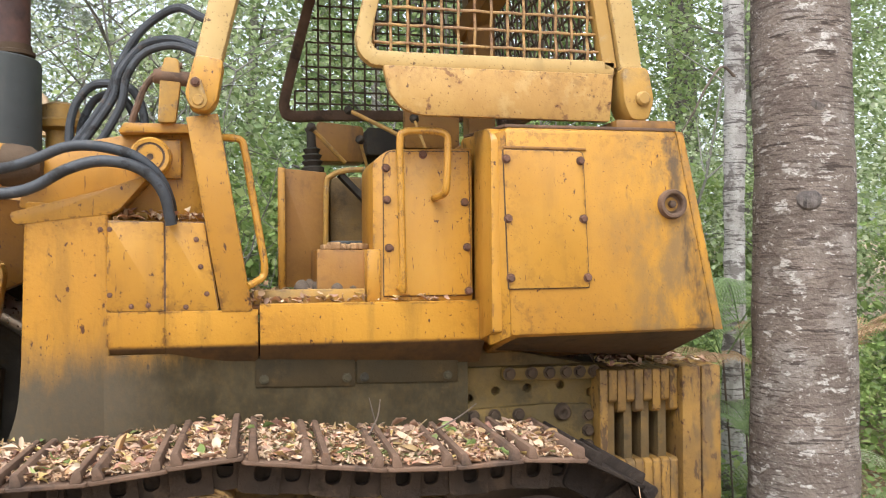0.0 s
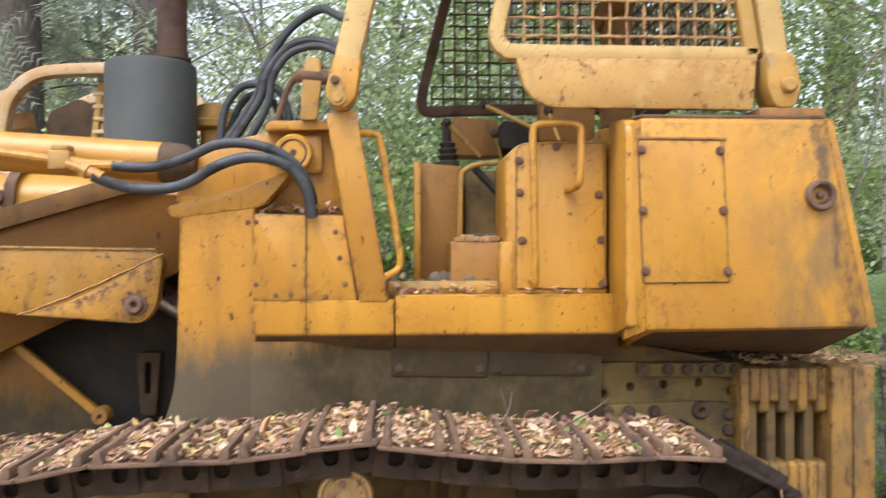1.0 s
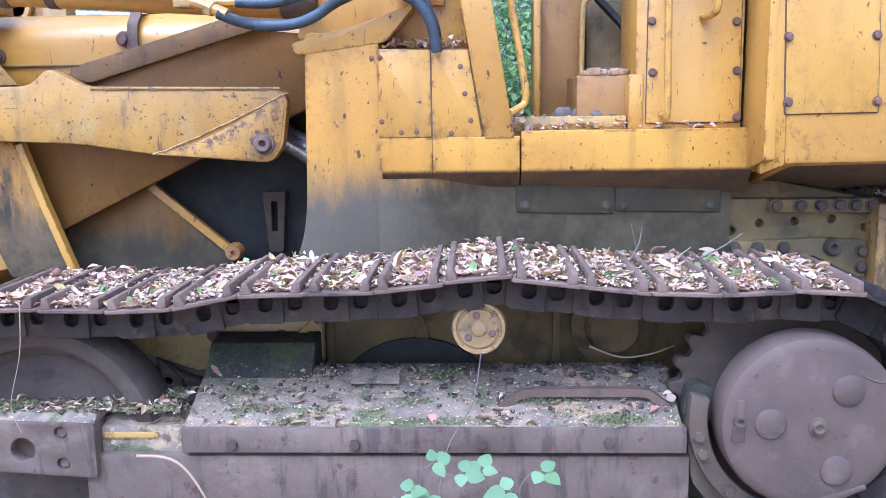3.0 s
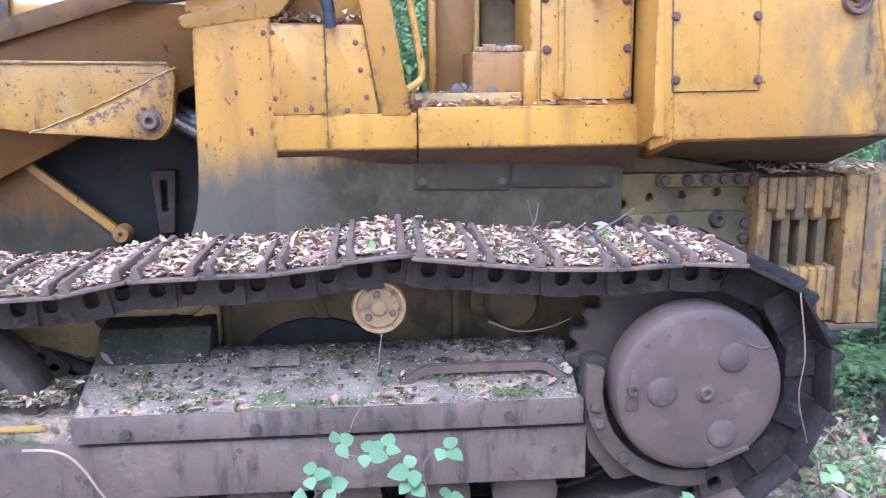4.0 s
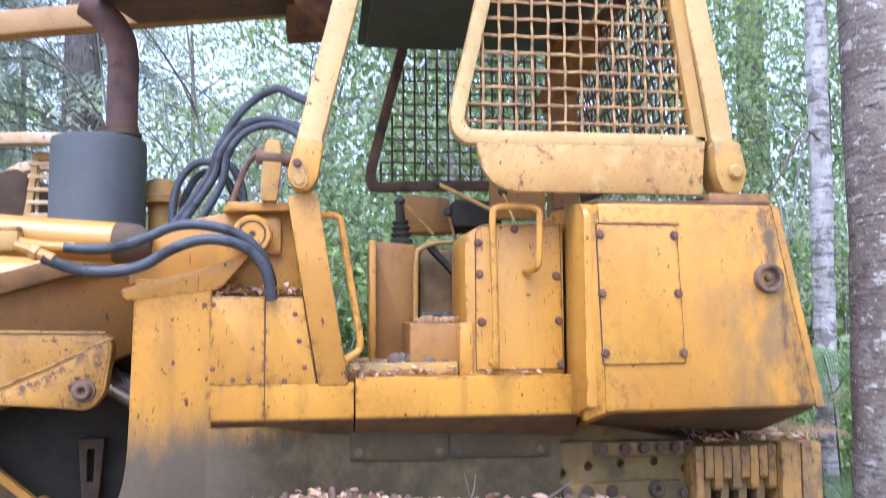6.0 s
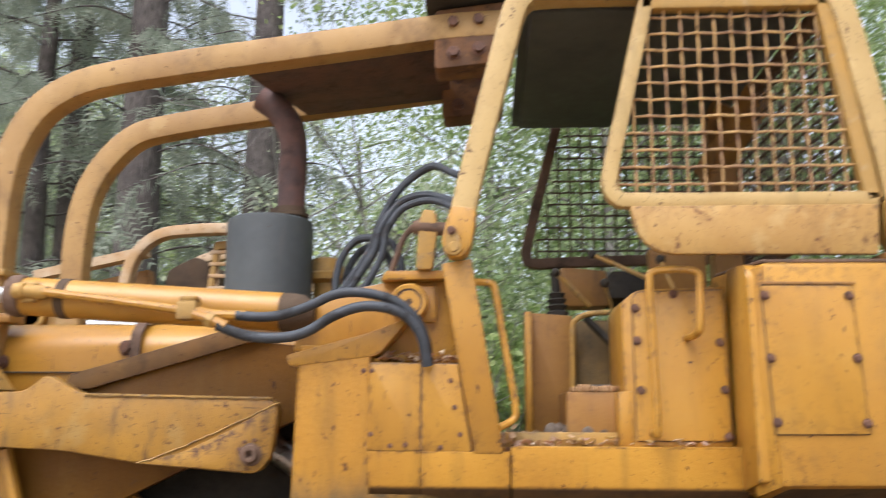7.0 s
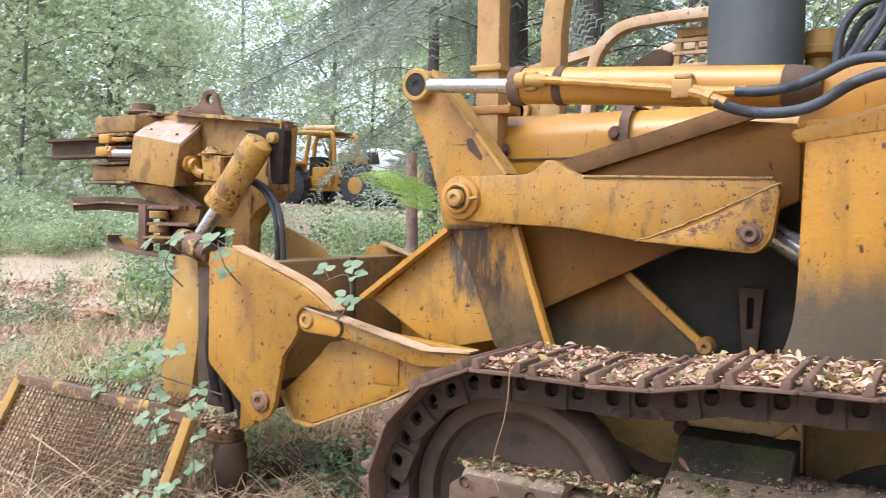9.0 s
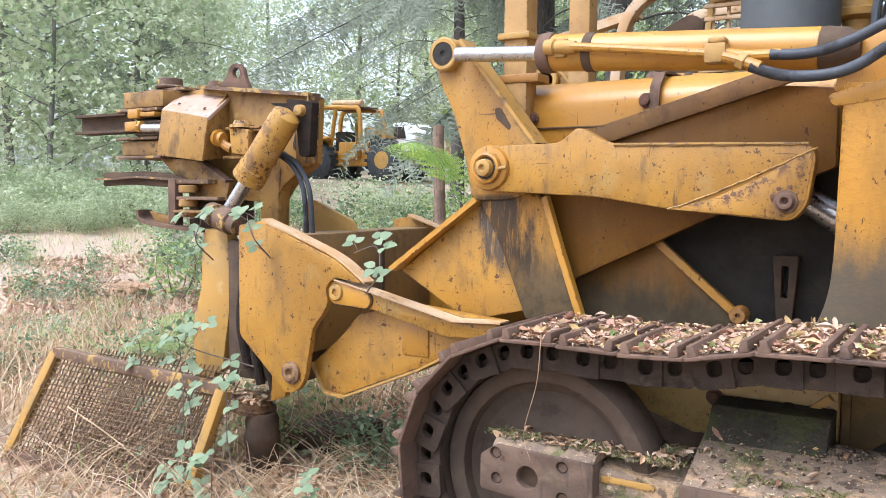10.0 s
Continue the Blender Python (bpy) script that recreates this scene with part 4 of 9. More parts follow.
# tower that carries the loader arms, with the sooted skirt that runs on below the deck
for far in (False, True):
    y0, y1 = Y(3.15, far), Y(3.26, far)
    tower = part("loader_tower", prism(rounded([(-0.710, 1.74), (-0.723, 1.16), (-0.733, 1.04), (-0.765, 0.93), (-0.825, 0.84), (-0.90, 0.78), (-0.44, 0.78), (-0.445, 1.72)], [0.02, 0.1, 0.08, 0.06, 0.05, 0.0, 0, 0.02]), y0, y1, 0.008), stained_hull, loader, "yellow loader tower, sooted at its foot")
    part("tower_side", prism([(y1, 0.82), (Y(3.62, far), 0.82), (Y(3.62, far), 1.74), (y1, 1.74)], -0.60, -0.52, 0.006, axis="x"), orange, loader)
    if not far:
        bolts([(-0.47, 1.645)], y0, tower, SMALL_BOLT)
    # skirt under the deck, leaning inwards
    skirt_y = lambda x: 3.148 + 0.067 * min(1, max(0, (x + 0.44) / 0.44)) ** 2 * (3 - 2 * min(1, max(0, (x + 0.44) / 0.44))) + max(0, x) * 0.04
    bm = bmesh.new()
    rows = []
    for x in [-0.46 + 0.046 * i for i in range(11)] + [0.3, 0.84]:
        zt = 1.212 if x < -0.05 else 1.19
        rows.append([bm.verts.new((x, Y(yy, far), zz)) for yy, zz in ((3.36, 0.785), (skirt_y(x) + 0.003, 0.785), (skirt_y(x), zt), (3.36, zt))])
    for p, q in zip(rows, rows[1:]):
        for i in range(4):
            bm.faces.new((p[i], q[i], q[(i + 1) % 4], p[(i + 1) % 4]))
    bm.faces.new(rows[0])
    bm.faces.new(rows[-1][::-1])
    bmesh.ops.recalc_face_normals(bm, faces=bm.faces)
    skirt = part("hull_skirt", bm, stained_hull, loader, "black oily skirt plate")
    for a, b in ((0.045, 0.405), (0.412, 0.80)):
        part("skirt_strip", hexa([(a, Y(skirt_y(a) - 0.005, far), 1.078), (b, Y(skirt_y(b) - 0.005, far), 1.068), (b, Y(skirt_y(b) - 0.008, far), 1.175), (a, Y(skirt_y(a) - 0.008, far), 1.18),
                                  (a, Y(3.30, far), 1.078), (b, Y(3.31, far), 1.068), (b, Y(3.30, far), 1.175), (a, Y(3.29, far), 1.18)], 0.003), strip_soot, skirt)
    if not far:
        for bx, bz in ((0.075, 1.105), (0.375, 1.10), (0.44, 1.10), (0.76, 1.095)):
            bolts([(bx, bz)], skirt_y(bx) - 0.006, skirt, SOOT_BOLT)
    # lower side box with chamfered underside
    for x0, x1 in ((-0.452, -0.2605), (-0.2595, 0.055), (0.061, 0.885)):
        zt = 1.362 if x1 < 0.06 else 1.38
        z0 = 1.212
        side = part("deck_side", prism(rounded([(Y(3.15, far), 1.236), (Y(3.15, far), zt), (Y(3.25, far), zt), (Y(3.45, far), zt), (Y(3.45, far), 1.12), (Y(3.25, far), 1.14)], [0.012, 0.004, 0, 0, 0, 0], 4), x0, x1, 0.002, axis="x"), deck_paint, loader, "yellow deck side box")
    # bolted toolbox on the deck beside the post
    boxes = part("side_box", prism(rounded([(-0.452, 1.366), (-0.078, 1.366), (-0.125, 1.672), (-0.452, 1.676)], 0.006), Y(3.155, far), Y(3.45, far), 0.006), yellow, loader, "yellow side box with bolted cover")
    # backing plate added so that its rusty rim draws the gap round the covers
    part("cover_gasket", prism(rounded([(-0.454, 1.3595), (-0.080, 1.3595), (-0.126, 1.672), (-0.448, 1.674)], 0.006), Y(3.153, far), Y(3.158, far), 0.001), rust, boxes)
    part("cover_plate", prism(rounded([(-0.452, 1.363), (-0.263, 1.363), (-0.263, 1.67), (-0.445, 1.672)], 0.006), Y(3.148, far), Y(3.156, far), 0.002), yellow, boxes)
    part("cover_plate", prism(rounded([(-0.257, 1.360), (-0.082, 1.362), (-0.128, 1.668), (-0.257, 1.67)], 0.006), Y(3.150, far), Y(3.158, far), 0.002), yellow, boxes)
    if not far:
        bolts([(-0.44, 1.645), (-0.44, 1.42), (-0.315, 1.383), (-0.14, 1.515), (-0.12, 1.42), (-0.19, 1.375), (-0.155, 1.61), (-0.37, 1.38)], 3.15, boxes, SMALL_BOLT)

part("deck_floor", box(0.0, 0.9, 3.2, 2 * CENTRE - 3.2, 1.34, 1.376, 0.004), orange, loader, "dirty cab floor plate")

# top casting where the lift arms hang, with its hydraulic boss
for far in (False, True):
    cast = part("arm_casting", prism(rounded([(-0.76, 1.72), (-0.72, 1.90), (-0.60, 1.95), (-0.39, 1.99), (-0.17, 2.0), (-0.15, 1.93), (-0.13, 1.67), (-0.42, 1.67), (-0.47, 1.76)], 0.02), Y(3.27, far), Y(3.50, far), 0.008), yellow, loader, "yellow arm pivot casting")
    part("casting_cap", prism(rounded([(-0.42, 1.985), (-0.16, 1.99), (-0.16, 2.02), (-0.40, 2.02)], 0.006), Y(3.20, far), Y(3.50, far), 0.005), yellow, cast)
    part("casting_gusset", prism(rounded([(-0.76, 1.70), (-0.46, 1.78), (-0.30, 1.84), (-0.42, 1.70), (-0.74, 1.66)], 0.02), Y(3.147, far), Y(3.27, far), 0.002), yellow, cast)
    boss = part("pivot_boss", lathe((-0.312, Y(3.18, far), 1.90), (-0.312, Y(3.30, far), 1.90), [(0.30, 0.010), (0.04, 0.012), (0.03, 0.043), (0.10, 0.045), (0.10, 0.050), (0.03, 0.052), (0.02, 0.064), (0.08, 0.070), (0.6, 0.070), (0.61, 0.078), (1, 0.078)], 28), yellow, cast, "round pivot boss with grooved cap")
    part("boss_groove", lathe((-0.312, Y(3.186, far), 1.90), (-0.312, Y(3.22, far), 1.90), [(0, 0.0445), (0, 0.0515), (1, 0.0515)], 28), rust, cast)
    part("boss_ear", box(-0.29, -0.21, Y(3.235, far), Y(3.26, far), 1.83, 1.97, 0.008), yellow, cast)
    if far:
        continue
    # rusty upright with pin, beside the post
    stub = part("hinge_plate", prism(rounded([(-0.285, 2.02), (-0.225, 2.02), (-0.205, 2.18), (-0.215, 2.245), (-0.26, 2.25), (-0.275, 2.20)], 0.012), Y(3.17, far), Y(3.21, far), 0.004), dull_yellow, loader, "rusty hinge plate")
    part("hinge_pin", rod((-0.30, Y(3.19, far), 2.185), (-0.10, Y(3.19, far), 2.17), 0.026), rust, stub)
    # front post, two lengths pinned together
    post = part("guard_post", hexa([(-0.071, Y(3.147, far), 1.355), (0.036, Y(3.147, far), 1.355), (-0.078, Y(3.10, far), 2.045), (-0.185, Y(3.10, far), 2.03), (-0.071, Y(3.22, far), 1.355), (0.036, Y(3.22, far), 1.355), (-0.078, Y(3.19, far), 2.045), (-0.185, Y(3.19, far), 2.03)], 0.005), yellow, loader, "yellow steel guard post")
    knuckle = part("post_knuckle", prism(rounded([(-0.185, 2.10), (-0.165, 2.05), (-0.11, 2.04), (-0.078, 2.08), (-0.055, 2.22), (-0.15, 2.235)], 0.02), Y(3.045, far), Y(3.15, far), 0.006), yellow, loader, "pinned post joint")
    part("knuckle_pin", rod((-0.14, Y(3.03, far), 2.078), (-0.14, Y(3.16, far), 2.078), 0.020), dull_yellow, knuckle)
    part("knuckle_bolt", BOLT, None, knuckle, at=Matrix.Translation((-0.148, Y(3.034, far), 2.137)))
    part("pin_keeper", prism([(-0.14 + 0.030 * math.cos(radians(q)), 2.078 + 0.030 * math.sin(radians(q))) for q in range(190, 371, 15)] + [(-0.148 + 0.020 * math.cos(radians(q)), 2.137 + 0.020 * math.sin(radians(q))) for q in range(10, 191, 15)], Y(3.034, far), Y(3.046, far), 0.002), dull_yellow, knuckle, "pear-shaped pin keeper")
    # cab guard frame in one bent tube
    sec = rounded([(-0.05, -0.045), (0.05, -0.045), (0.05, 0.045), (-0.05, 0.045)], 0.012, 2)
    path = [(-0.11, 2.21), (-0.06, 2.42), (0.0, 2.66), (0.05, 2.86), (0.085, 2.99), (0.12, 3.05), (0.20, 3.08), (0.6, 3.085), (1.0, 3.085), (1.20, 3.075), (1.27, 3.045), (1.31, 2.96), (1.36, 2.70), (1.41, 2.42), (1.435, 2.25)]
    part("cab_guard_frame", sweep(catmull([(x, Y(3.10, far), z) for x, z in path], 5), sec, side=(0, 1, 0)), faded, loader, "bent yellow guard frame round the cab")
    foot = part("frame_foot", prism(rounded([(1.385, 2.25), (1.49, 2.25), (1.515, 2.13), (1.49, 2.05), (1.42, 2.05), (1.39, 2.12)], 0.025), Y(3.02, far), Y(3.16, far), 0.012), dull_yellow, loader, "pinned rear foot of the guard")
    part("foot_pin", lathe((1.465, Y(3.0, far), 2.13), (1.465, Y(3.16, far), 2.13), [(0, 0.02), (0.06, 0.028), (1, 0.03)], 16), dull_yellow, foot)
    part("foot_plate", box(1.36, 1.60, Y(3.02, far), Y(3.3, far), 2.008, 2.05, 0.005), orange, foot)
    # sill plate below the screen
    part("sill_plate", prism(rounded([(0.49, 2.224), (1.36, 2.224), (1.345, 2.045), (0.62, 2.05), (0.56, 2.07), (0.51, 2.13)], [0.01, 0.01, 0.01, 0.04, 0.04, 0.04]), Y(3.045, far), Y(3.075, far), 0.005), sill_paint, loader, "faded yellow sill plate with rust-bitten edge")



def screen(name, parent, corner, u, v, pitch, r, mat, keep, label="", crimp=0.006):
    """A woven wire screen: wavy rods across and up, cut to where keep(a, b) holds."""
    corner, u, v = Vector(corner), Vector(u), Vector(v)
    nrm = u.normalized().cross(v.normalized())
    bms = []
    for one, two, sign in ((u, v, 1), (v, u, -1)):
        count, steps = int(two.length / pitch), int(one.length / pitch) * 2
        for k in range(1, count):
            run = []
            for s in range(steps + 1):
                a, b = s / steps, k / count
                uv = (a, b) if sign > 0 else (b, a)
                if keep(*uv):
                    run.append(corner + one * a + two * b + nrm * (crimp * sign * math.cos(math.pi * (s * 0.5 * 2 / 2 + k))))
            if len(run) > 2:
                bms.append(sweep(run, disc(r, 6)))
    for b in bms:
        part("wire", b, mat, parent, label, sharp=60)


# near side screen in its own frame
sec = rounded([(-0.028, -0.028), (0.028, -0.028), (0.028, 0.028), (-0.028, 0.028)], 0.008, 2)
door = catmull([(x, 3.09, z) for x, z in [(0.585, 3.03), (0.50, 2.66), (0.432, 2.37), (0.428, 2.30), (0.455, 2.262), (0.52, 2.252), (0.95, 2.25), (1.37, 2.25)]], 5)
near_frame = part("screen_frame", sweep(door, sec, side=(0, 1, 0)), faded, loader, "rounded frame of the wire screen")
part("screen_post", sweep([(1.355, 3.09, 2.25), (1.235, 3.09, 3.03)], sec, side=(0, 1, 0)), dull_yellow, near_frame)
part("screen_head", sweep([(0.57, 3.09, 3.02), (1.25, 3.09, 3.02)], sec, side=(0, 1, 0)), dull_yellow, near_frame)
screen("wire_screen", near_frame, (0.40, 3.09, 2.25), (1.0, 0, 0), (0, 0, 0.78), 0.0625, 0.0055, wire_rust,
       lambda a, b: 0.43 + 0.155 * b < 0.40 + a < 1.36 - 0.125 * b, "woven wire screen, ochre with rust")
# far side screen, hung further forward
far_door = [(0.40, 4.7, 3.18), (0.28, 4.7, 2.72), (0.205, 4.7, 2.42), (0.20, 4.7, 2.34), (0.245, 4.7, 2.305), (0.5, 4.7, 2.315), (1.30, 4.7, 2.33)]
far_frame = part("screen_frame", sweep(catmull(far_door, 4), sec, side=(0, 1, 0)), rust, loader, "dark rusty frame of the far screen")
screen("wire_screen", far_frame, (0.19, 4.7, 2.31), (1.13, 0, 0), (0, 0, 0.86), 0.0625, 0.0055, wire_dark, lambda a, b: 0.19 + a * 1.13 > 0.215 + 0.21 * b)
# rear screen, leaning
rear_frame = part("rear_screen_frame", sweep([(1.40, 3.14, 2.26), (1.27, 3.14, 3.02), (1.27, 4.66, 3.02), (1.40, 4.66, 2.26)], sec, closed=True), rust, loader, "rusty frame of the rear screen")
screen("wire_screen", rear_frame, (1.40, 3.14, 2.26), (0, 1.52, 0), (-0.13, 0, 0.76), 0.058, 0.006, wire_dark, lambda a, b: True)
part("roof_plate", box(0.12, 1.27, 3.14, 2 * CENTRE - 3.14, 3.085, 3.11, 0.004), grey, loader, "slate grey cab roof plate")
part("roof_liner", box(0.16, 0.66, 3.2, 2 * CENTRE - 3.2, 3.052, 3.082, 0.004), grey, loader)
part("rear_duct", sweep([(1.18, 4.35, 2.1), (1.18, 4.35, 2.98), (1.22, 4.3, 3.06)], [(-0.07, -0.06), (0.07, -0.06), (0.07, 0.06), (-0.07, 0.06)]), orange, loader, "rusty orange column behind the seat")
part("rear_brace", sweep([(1.12, 4.4, 2.7), (1.30, 4.0, 3.02)], [(-0.06, -0.05), (0.06, -0.05), (0.06, 0.05), (-0.06, 0.05)]), orange, loader)

# rear tanks: raked block with a bolted panel and a recessed filler
for far in (False, True):
    a, b = Y(2.94, far), Y(3.45, far)
    tank = part("side_tank", hexa([(0.918, a, 1.262), (1.728, a, 1.27), (1.572, a, 2.0), (0.902, a, 2.0), (0.93, b, 1.13), (1.74, b, 1.20), (1.575, b, 2.012), (0.86, b, 2.03)], 0.022), tank_yellow, loader, "raked yellow side tank, stained and rust-specked")
    part("tank_front", prism(rounded([(a + (0.03 if not far else -0.03), 1.275), (Y(3.22, far), 1.215), (Y(3.22, far), 2.02), (Y(3.02, far), 2.005), (a + (0.03 if not far else -0.03), 1.97)], [0.01, 0.01, 0.02, 0.06, 0.05]), 0.862, 0.91, 0.006, axis="x"), yellow, tank)
    part("tank_cheek", hexa([(0.868, Y(3.02, far), 1.225), (0.92, a - (0.002 if not far else -0.002), 1.262), (0.903, a - (0.002 if not far else -0.002), 1.985), (0.862, Y(3.02, far), 1.985),
                             (0.868, Y(3.06, far), 1.225), (0.95, Y(3.0, far), 1.262), (0.95, Y(3.0, far), 1.985), (0.90, Y(3.06, far), 1.985)], 0.004), yellow, tank)
    part("rear_lip", hexa([(1.705, a - (0.004 if not far else -0.004), 1.268), (1.742, a, 1.268), (1.588, a, 1.995), (1.556, a - (0.004 if not far else -0.004), 2.0), (1.72, b, 1.25), (1.76, b, 1.25), (1.60, b, 2.005), (1.57, b, 2.005)], 0.004), tank_yellow, tank, "rust-streaked rear lip")
    if not far:
        # added backing plate, its dark rim draws the shaded gap round the panel
        part("panel_gasket", prism(rounded([(0.895, 1.921), (1.195, 1.919), (1.2155, 1.4285), (0.912, 1.4265)], [0.005, 0.02, 0.008, 0.005]), 2.936, 2.944, 0.001), dark_steel, tank)
        part("tank_lid", hexa([(0.91, 2.955, 2.0), (1.565, 2.955, 2.0), (1.565, 3.45, 2.012), (0.88, 3.45, 2.03), (0.91, 2.955, 2.012), (1.565, 2.955, 2.012), (1.565, 3.45, 2.024), (0.88, 3.45, 2.042)], 0.003), rust, tank, "rust-crusted tank top")
        panel = part("tank_panel", prism(rounded([(0.898, 1.918), (1.192, 1.916), (1.212, 1.432), (0.915, 1.430)], [0.005, 0.02, 0.008, 0.005]), 2.932, 2.944, 0.003), yellow, tank, "yellow access panel with six bolts")
        part("panel_groove", prism(rounded([(0.896, 1.932), (1.205, 1.930), (1.205, 1.921), (0.896, 1.923)], 0.002), 2.934, 2.943, 0.001), orange, panel)
        bolts([(0.906, 1.885), (1.182, 1.883), (0.912, 1.676), (1.192, 1.676), (0.920, 1.468), (1.206, 1.466)], 2.932, panel)
        filler = part("filler_neck", lathe((1.537, 2.915, 1.731), (1.537, 2.95, 1.731), [(0.75, 0.004), (0.7, 0.034), (0.1, 0.037), (0.0, 0.041), (0.0, 0.050), (0.3, 0.054), (1, 0.056)], 28), rust, tank, "recessed rusty filler neck")
        part("filler_core", lathe((1.537, 2.922, 1.731), (1.537, 2.94, 1.731), [(0, 0.008), (0.1, 0.013), (1, 0.014)], 14), rust, filler)
# shade of the slope is painted in as dark brown, with sooty streaks
tank_under_shade = material("dark run-off on the tank underside", (0.085, 0.050, 0.022), (0.055, 0.036, 0.020), 4, 0.75, layers=[((0.16, 0.085, 0.025), 8, 0.56, 0.70, 0.5, None), ((0.03, 0.026, 0.02), 6, 0.55, 0.68, 0.6, (2, 2, 0.6))], bump=0.2, spec=0.25)
part("tank_underside", hexa([(0.93, 2.965, 1.258), (1.722, 2.965, 1.262), (1.66, 3.27, 1.135), (0.945, 3.25, 1.180), (0.93, 3.0, 1.30), (1.70, 3.0, 1.30), (1.66, 3.40, 1.20), (0.945, 3.40, 1.22)], 0.012), tank_under_shade, loader, "dark sloping underside of the tank")
part("engine_cover", prism(rounded([(0.90, 1.1), (1.70, 1.15), (1.56, 2.02), (0.88, 2.02)], 0.03), 3.46, 2 * CENTRE - 3.46, 0.01), orange, loader, "rear body between the tanks")

# console with bolted side panel and hand rails
console = part("console", prism(rounded([(0.472, 1.38), (0.85, 1.38), (0.85, 1.955), (0.53, 1.945), (0.472, 1.90)], [0.005, 0.005, 0.005, 0.05, 0.07]), 3.205, 3.55, 0.012), yellow, loader, "yellow side console beside the seat")
# dark backing plate added as the gap line round the console panel
part("console_gasket", prism(rounded([(0.509, 1.397), (0.845, 1.397), (0.839, 1.945), (0.527, 1.938), (0.509, 1.912)], [0.004, 0.004, 0.004, 0.03, 0.02]), 3.200, 3.206, 0.001), dark_steel, console)
cpanel = part("console_panel", prism(rounded([(0.512, 1.40), (0.842, 1.40), (0.836, 1.942), (0.530, 1.935), (0.512, 1.91)], [0.004, 0.004, 0.004, 0.03, 0.02]), 3.196, 3.206, 0.003), yellow, console)
bolts([(0.520, 1.875), (0.523, 1.757), (0.530, 1.578), (0.66, 1.927), (0.82, 1.75), (0.828, 1.58), (0.833, 1.415)], 3.197, cpanel)
rail = part("hand_rail", pipe([(0.566, 3.19, 1.43), (0.566, 3.13, 1.43), (0.566, 3.10, 1.45), (0.562, 3.10, 1.75), (0.558, 3.10, 1.96), (0.575, 3.10, 1.995), (0.62, 3.10, 2.002), (0.69, 3.10, 2.002), (0.728, 3.10, 1.99), (0.735, 3.10, 1.95), (0.730, 3.10, 1.81), (0.722, 3.12, 1.775), (0.70, 3.19, 1.765)], 0.0135, 10), yellow, loader, "bent yellow tube hand rail")
part("hand_rail", pipe([(-0.08, 3.13, 1.965), (-0.04, 3.17, 1.97), (-0.005, 3.18, 1.965), (0.01, 3.18, 1.93), (0.035, 3.18, 1.78), (0.062, 3.18, 1.62), (0.078, 3.18, 1.52), (0.07, 3.18, 1.475), (0.02, 3.14, 1.445)], 0.0135, 10), yellow, loader, "bent yellow tube hand rail")

# cab interior
seatbox = part("step_box", prism(rounded([(0.27, 1.376), (0.47, 1.376), (0.47, 1.572), (0.27, 1.575)], 0.006), 3.275, 3.62, 0.005), orange, loader, "orange step box in the cab")
part("step_edge", box(0.448, 0.500, 3.198, 3.30, 1.376, 1.574, 0.005), yellow, seatbox)
part("front_cowl", prism(rounded([(0.15, 1.42), (0.33, 1.42), (0.345, 1.91), (0.15, 1.925)], 0.01), 3.74, 4.1, 0.008), orange, loader, "brown front cowl of the cab")
part("cowl_edge", box(0.138, 0.168, 3.70, 3.76, 1.40, 1.925, 0.004), yellow, loader)
part("floor_sill", box(0.04, 0.445, 3.215, 3.26, 1.374, 1.428, 0.005), dull_yellow, loader)
part("pedal_arch", pipe([(0.335, 3.7, 1.46), (0.34, 3.7, 1.83), (0.36, 3.7, 1.89), (0.42, 3.7, 1.915), (0.50, 3.7, 1.92)], 0.012, 8), dull_yellow, loader)
part("pedal_well", box(0.36, 0.56, 3.80, 4.2, 1.5, 1.90, 0.03), belly_grime, loader)
part("pedal", sweep([(0.40, 3.72, 1.90), (0.50, 3.74, 1.80), (0.55, 3.74, 1.74)], [(-0.02, -0.012), (0.02, -0.012), (0.02, 0.012), (-0.02, 0.012)]), black, loader)
part("step_tread", box(0.36, 0.56, 3.66, 3.80, 1.60, 1.615, 0.004), grey, loader)
part("seat_back", prism(rounded([(0.32, 2.0), (0.56, 2.0), (0.55, 2.17), (0.33, 2.19)], 0.02), 4.12, 4.3, 0.01), orange, loader)
part("seat_cushion", prism(rounded([(0.55, 2.02), (0.78, 2.02), (0.78, 2.14), (0.55, 2.15)], 0.02), 4.0, 4.4, 0.02), black, loader, "black seat cushion")
part("dash_plate", prism(rounded([(0.72, 2.05), (0.98, 2.05), (0.98, 2.24), (0.72, 2.24)], 0.01), 3.95, 4.0, 0.005), orange, loader)
for p0, p1, r in (((0.285, 3.85, 2.12), (0.44, 3.9, 1.97), 0.010), ((0.45, 3.85, 2.20), (0.68, 3.75, 2.07), 0.010), ((0.50, 3.85, 2.07), (0.54, 3.9, 1.95), 0.007), ((0.70, 3.6, 2.13), (0.73, 3.5, 1.99), 0.006)):
    lever = part("control_lever", rod(p0, p1, r, 0.002, 10), dull_yellow, loader, "bent control lever with knob")
    part("lever_knob", lathe(Vector(p0) + Vector((-0.012, 0, 0.014)), Vector(p0) + Vector((0.016, 0, -0.016)), [(0, 0.006), (0.2, 0.018), (0.6, 0.021), (0.9, 0.012), (1, 0.008)], 12), black, lever)
part("lever_boot", lathe((0.30, 3.95, 1.93), (0.29, 3.95, 2.13), [(0, 0.05), (0.1, 0.052), (0.14, 0.036), (0.24, 0.05), (0.28, 0.034), (0.38, 0.046), (0.42, 0.03), (0.52, 0.04), (0.56, 0.022), (0.9, 0.02), (1, 0.028)], 14), black, loader, "black rubber lever boot")

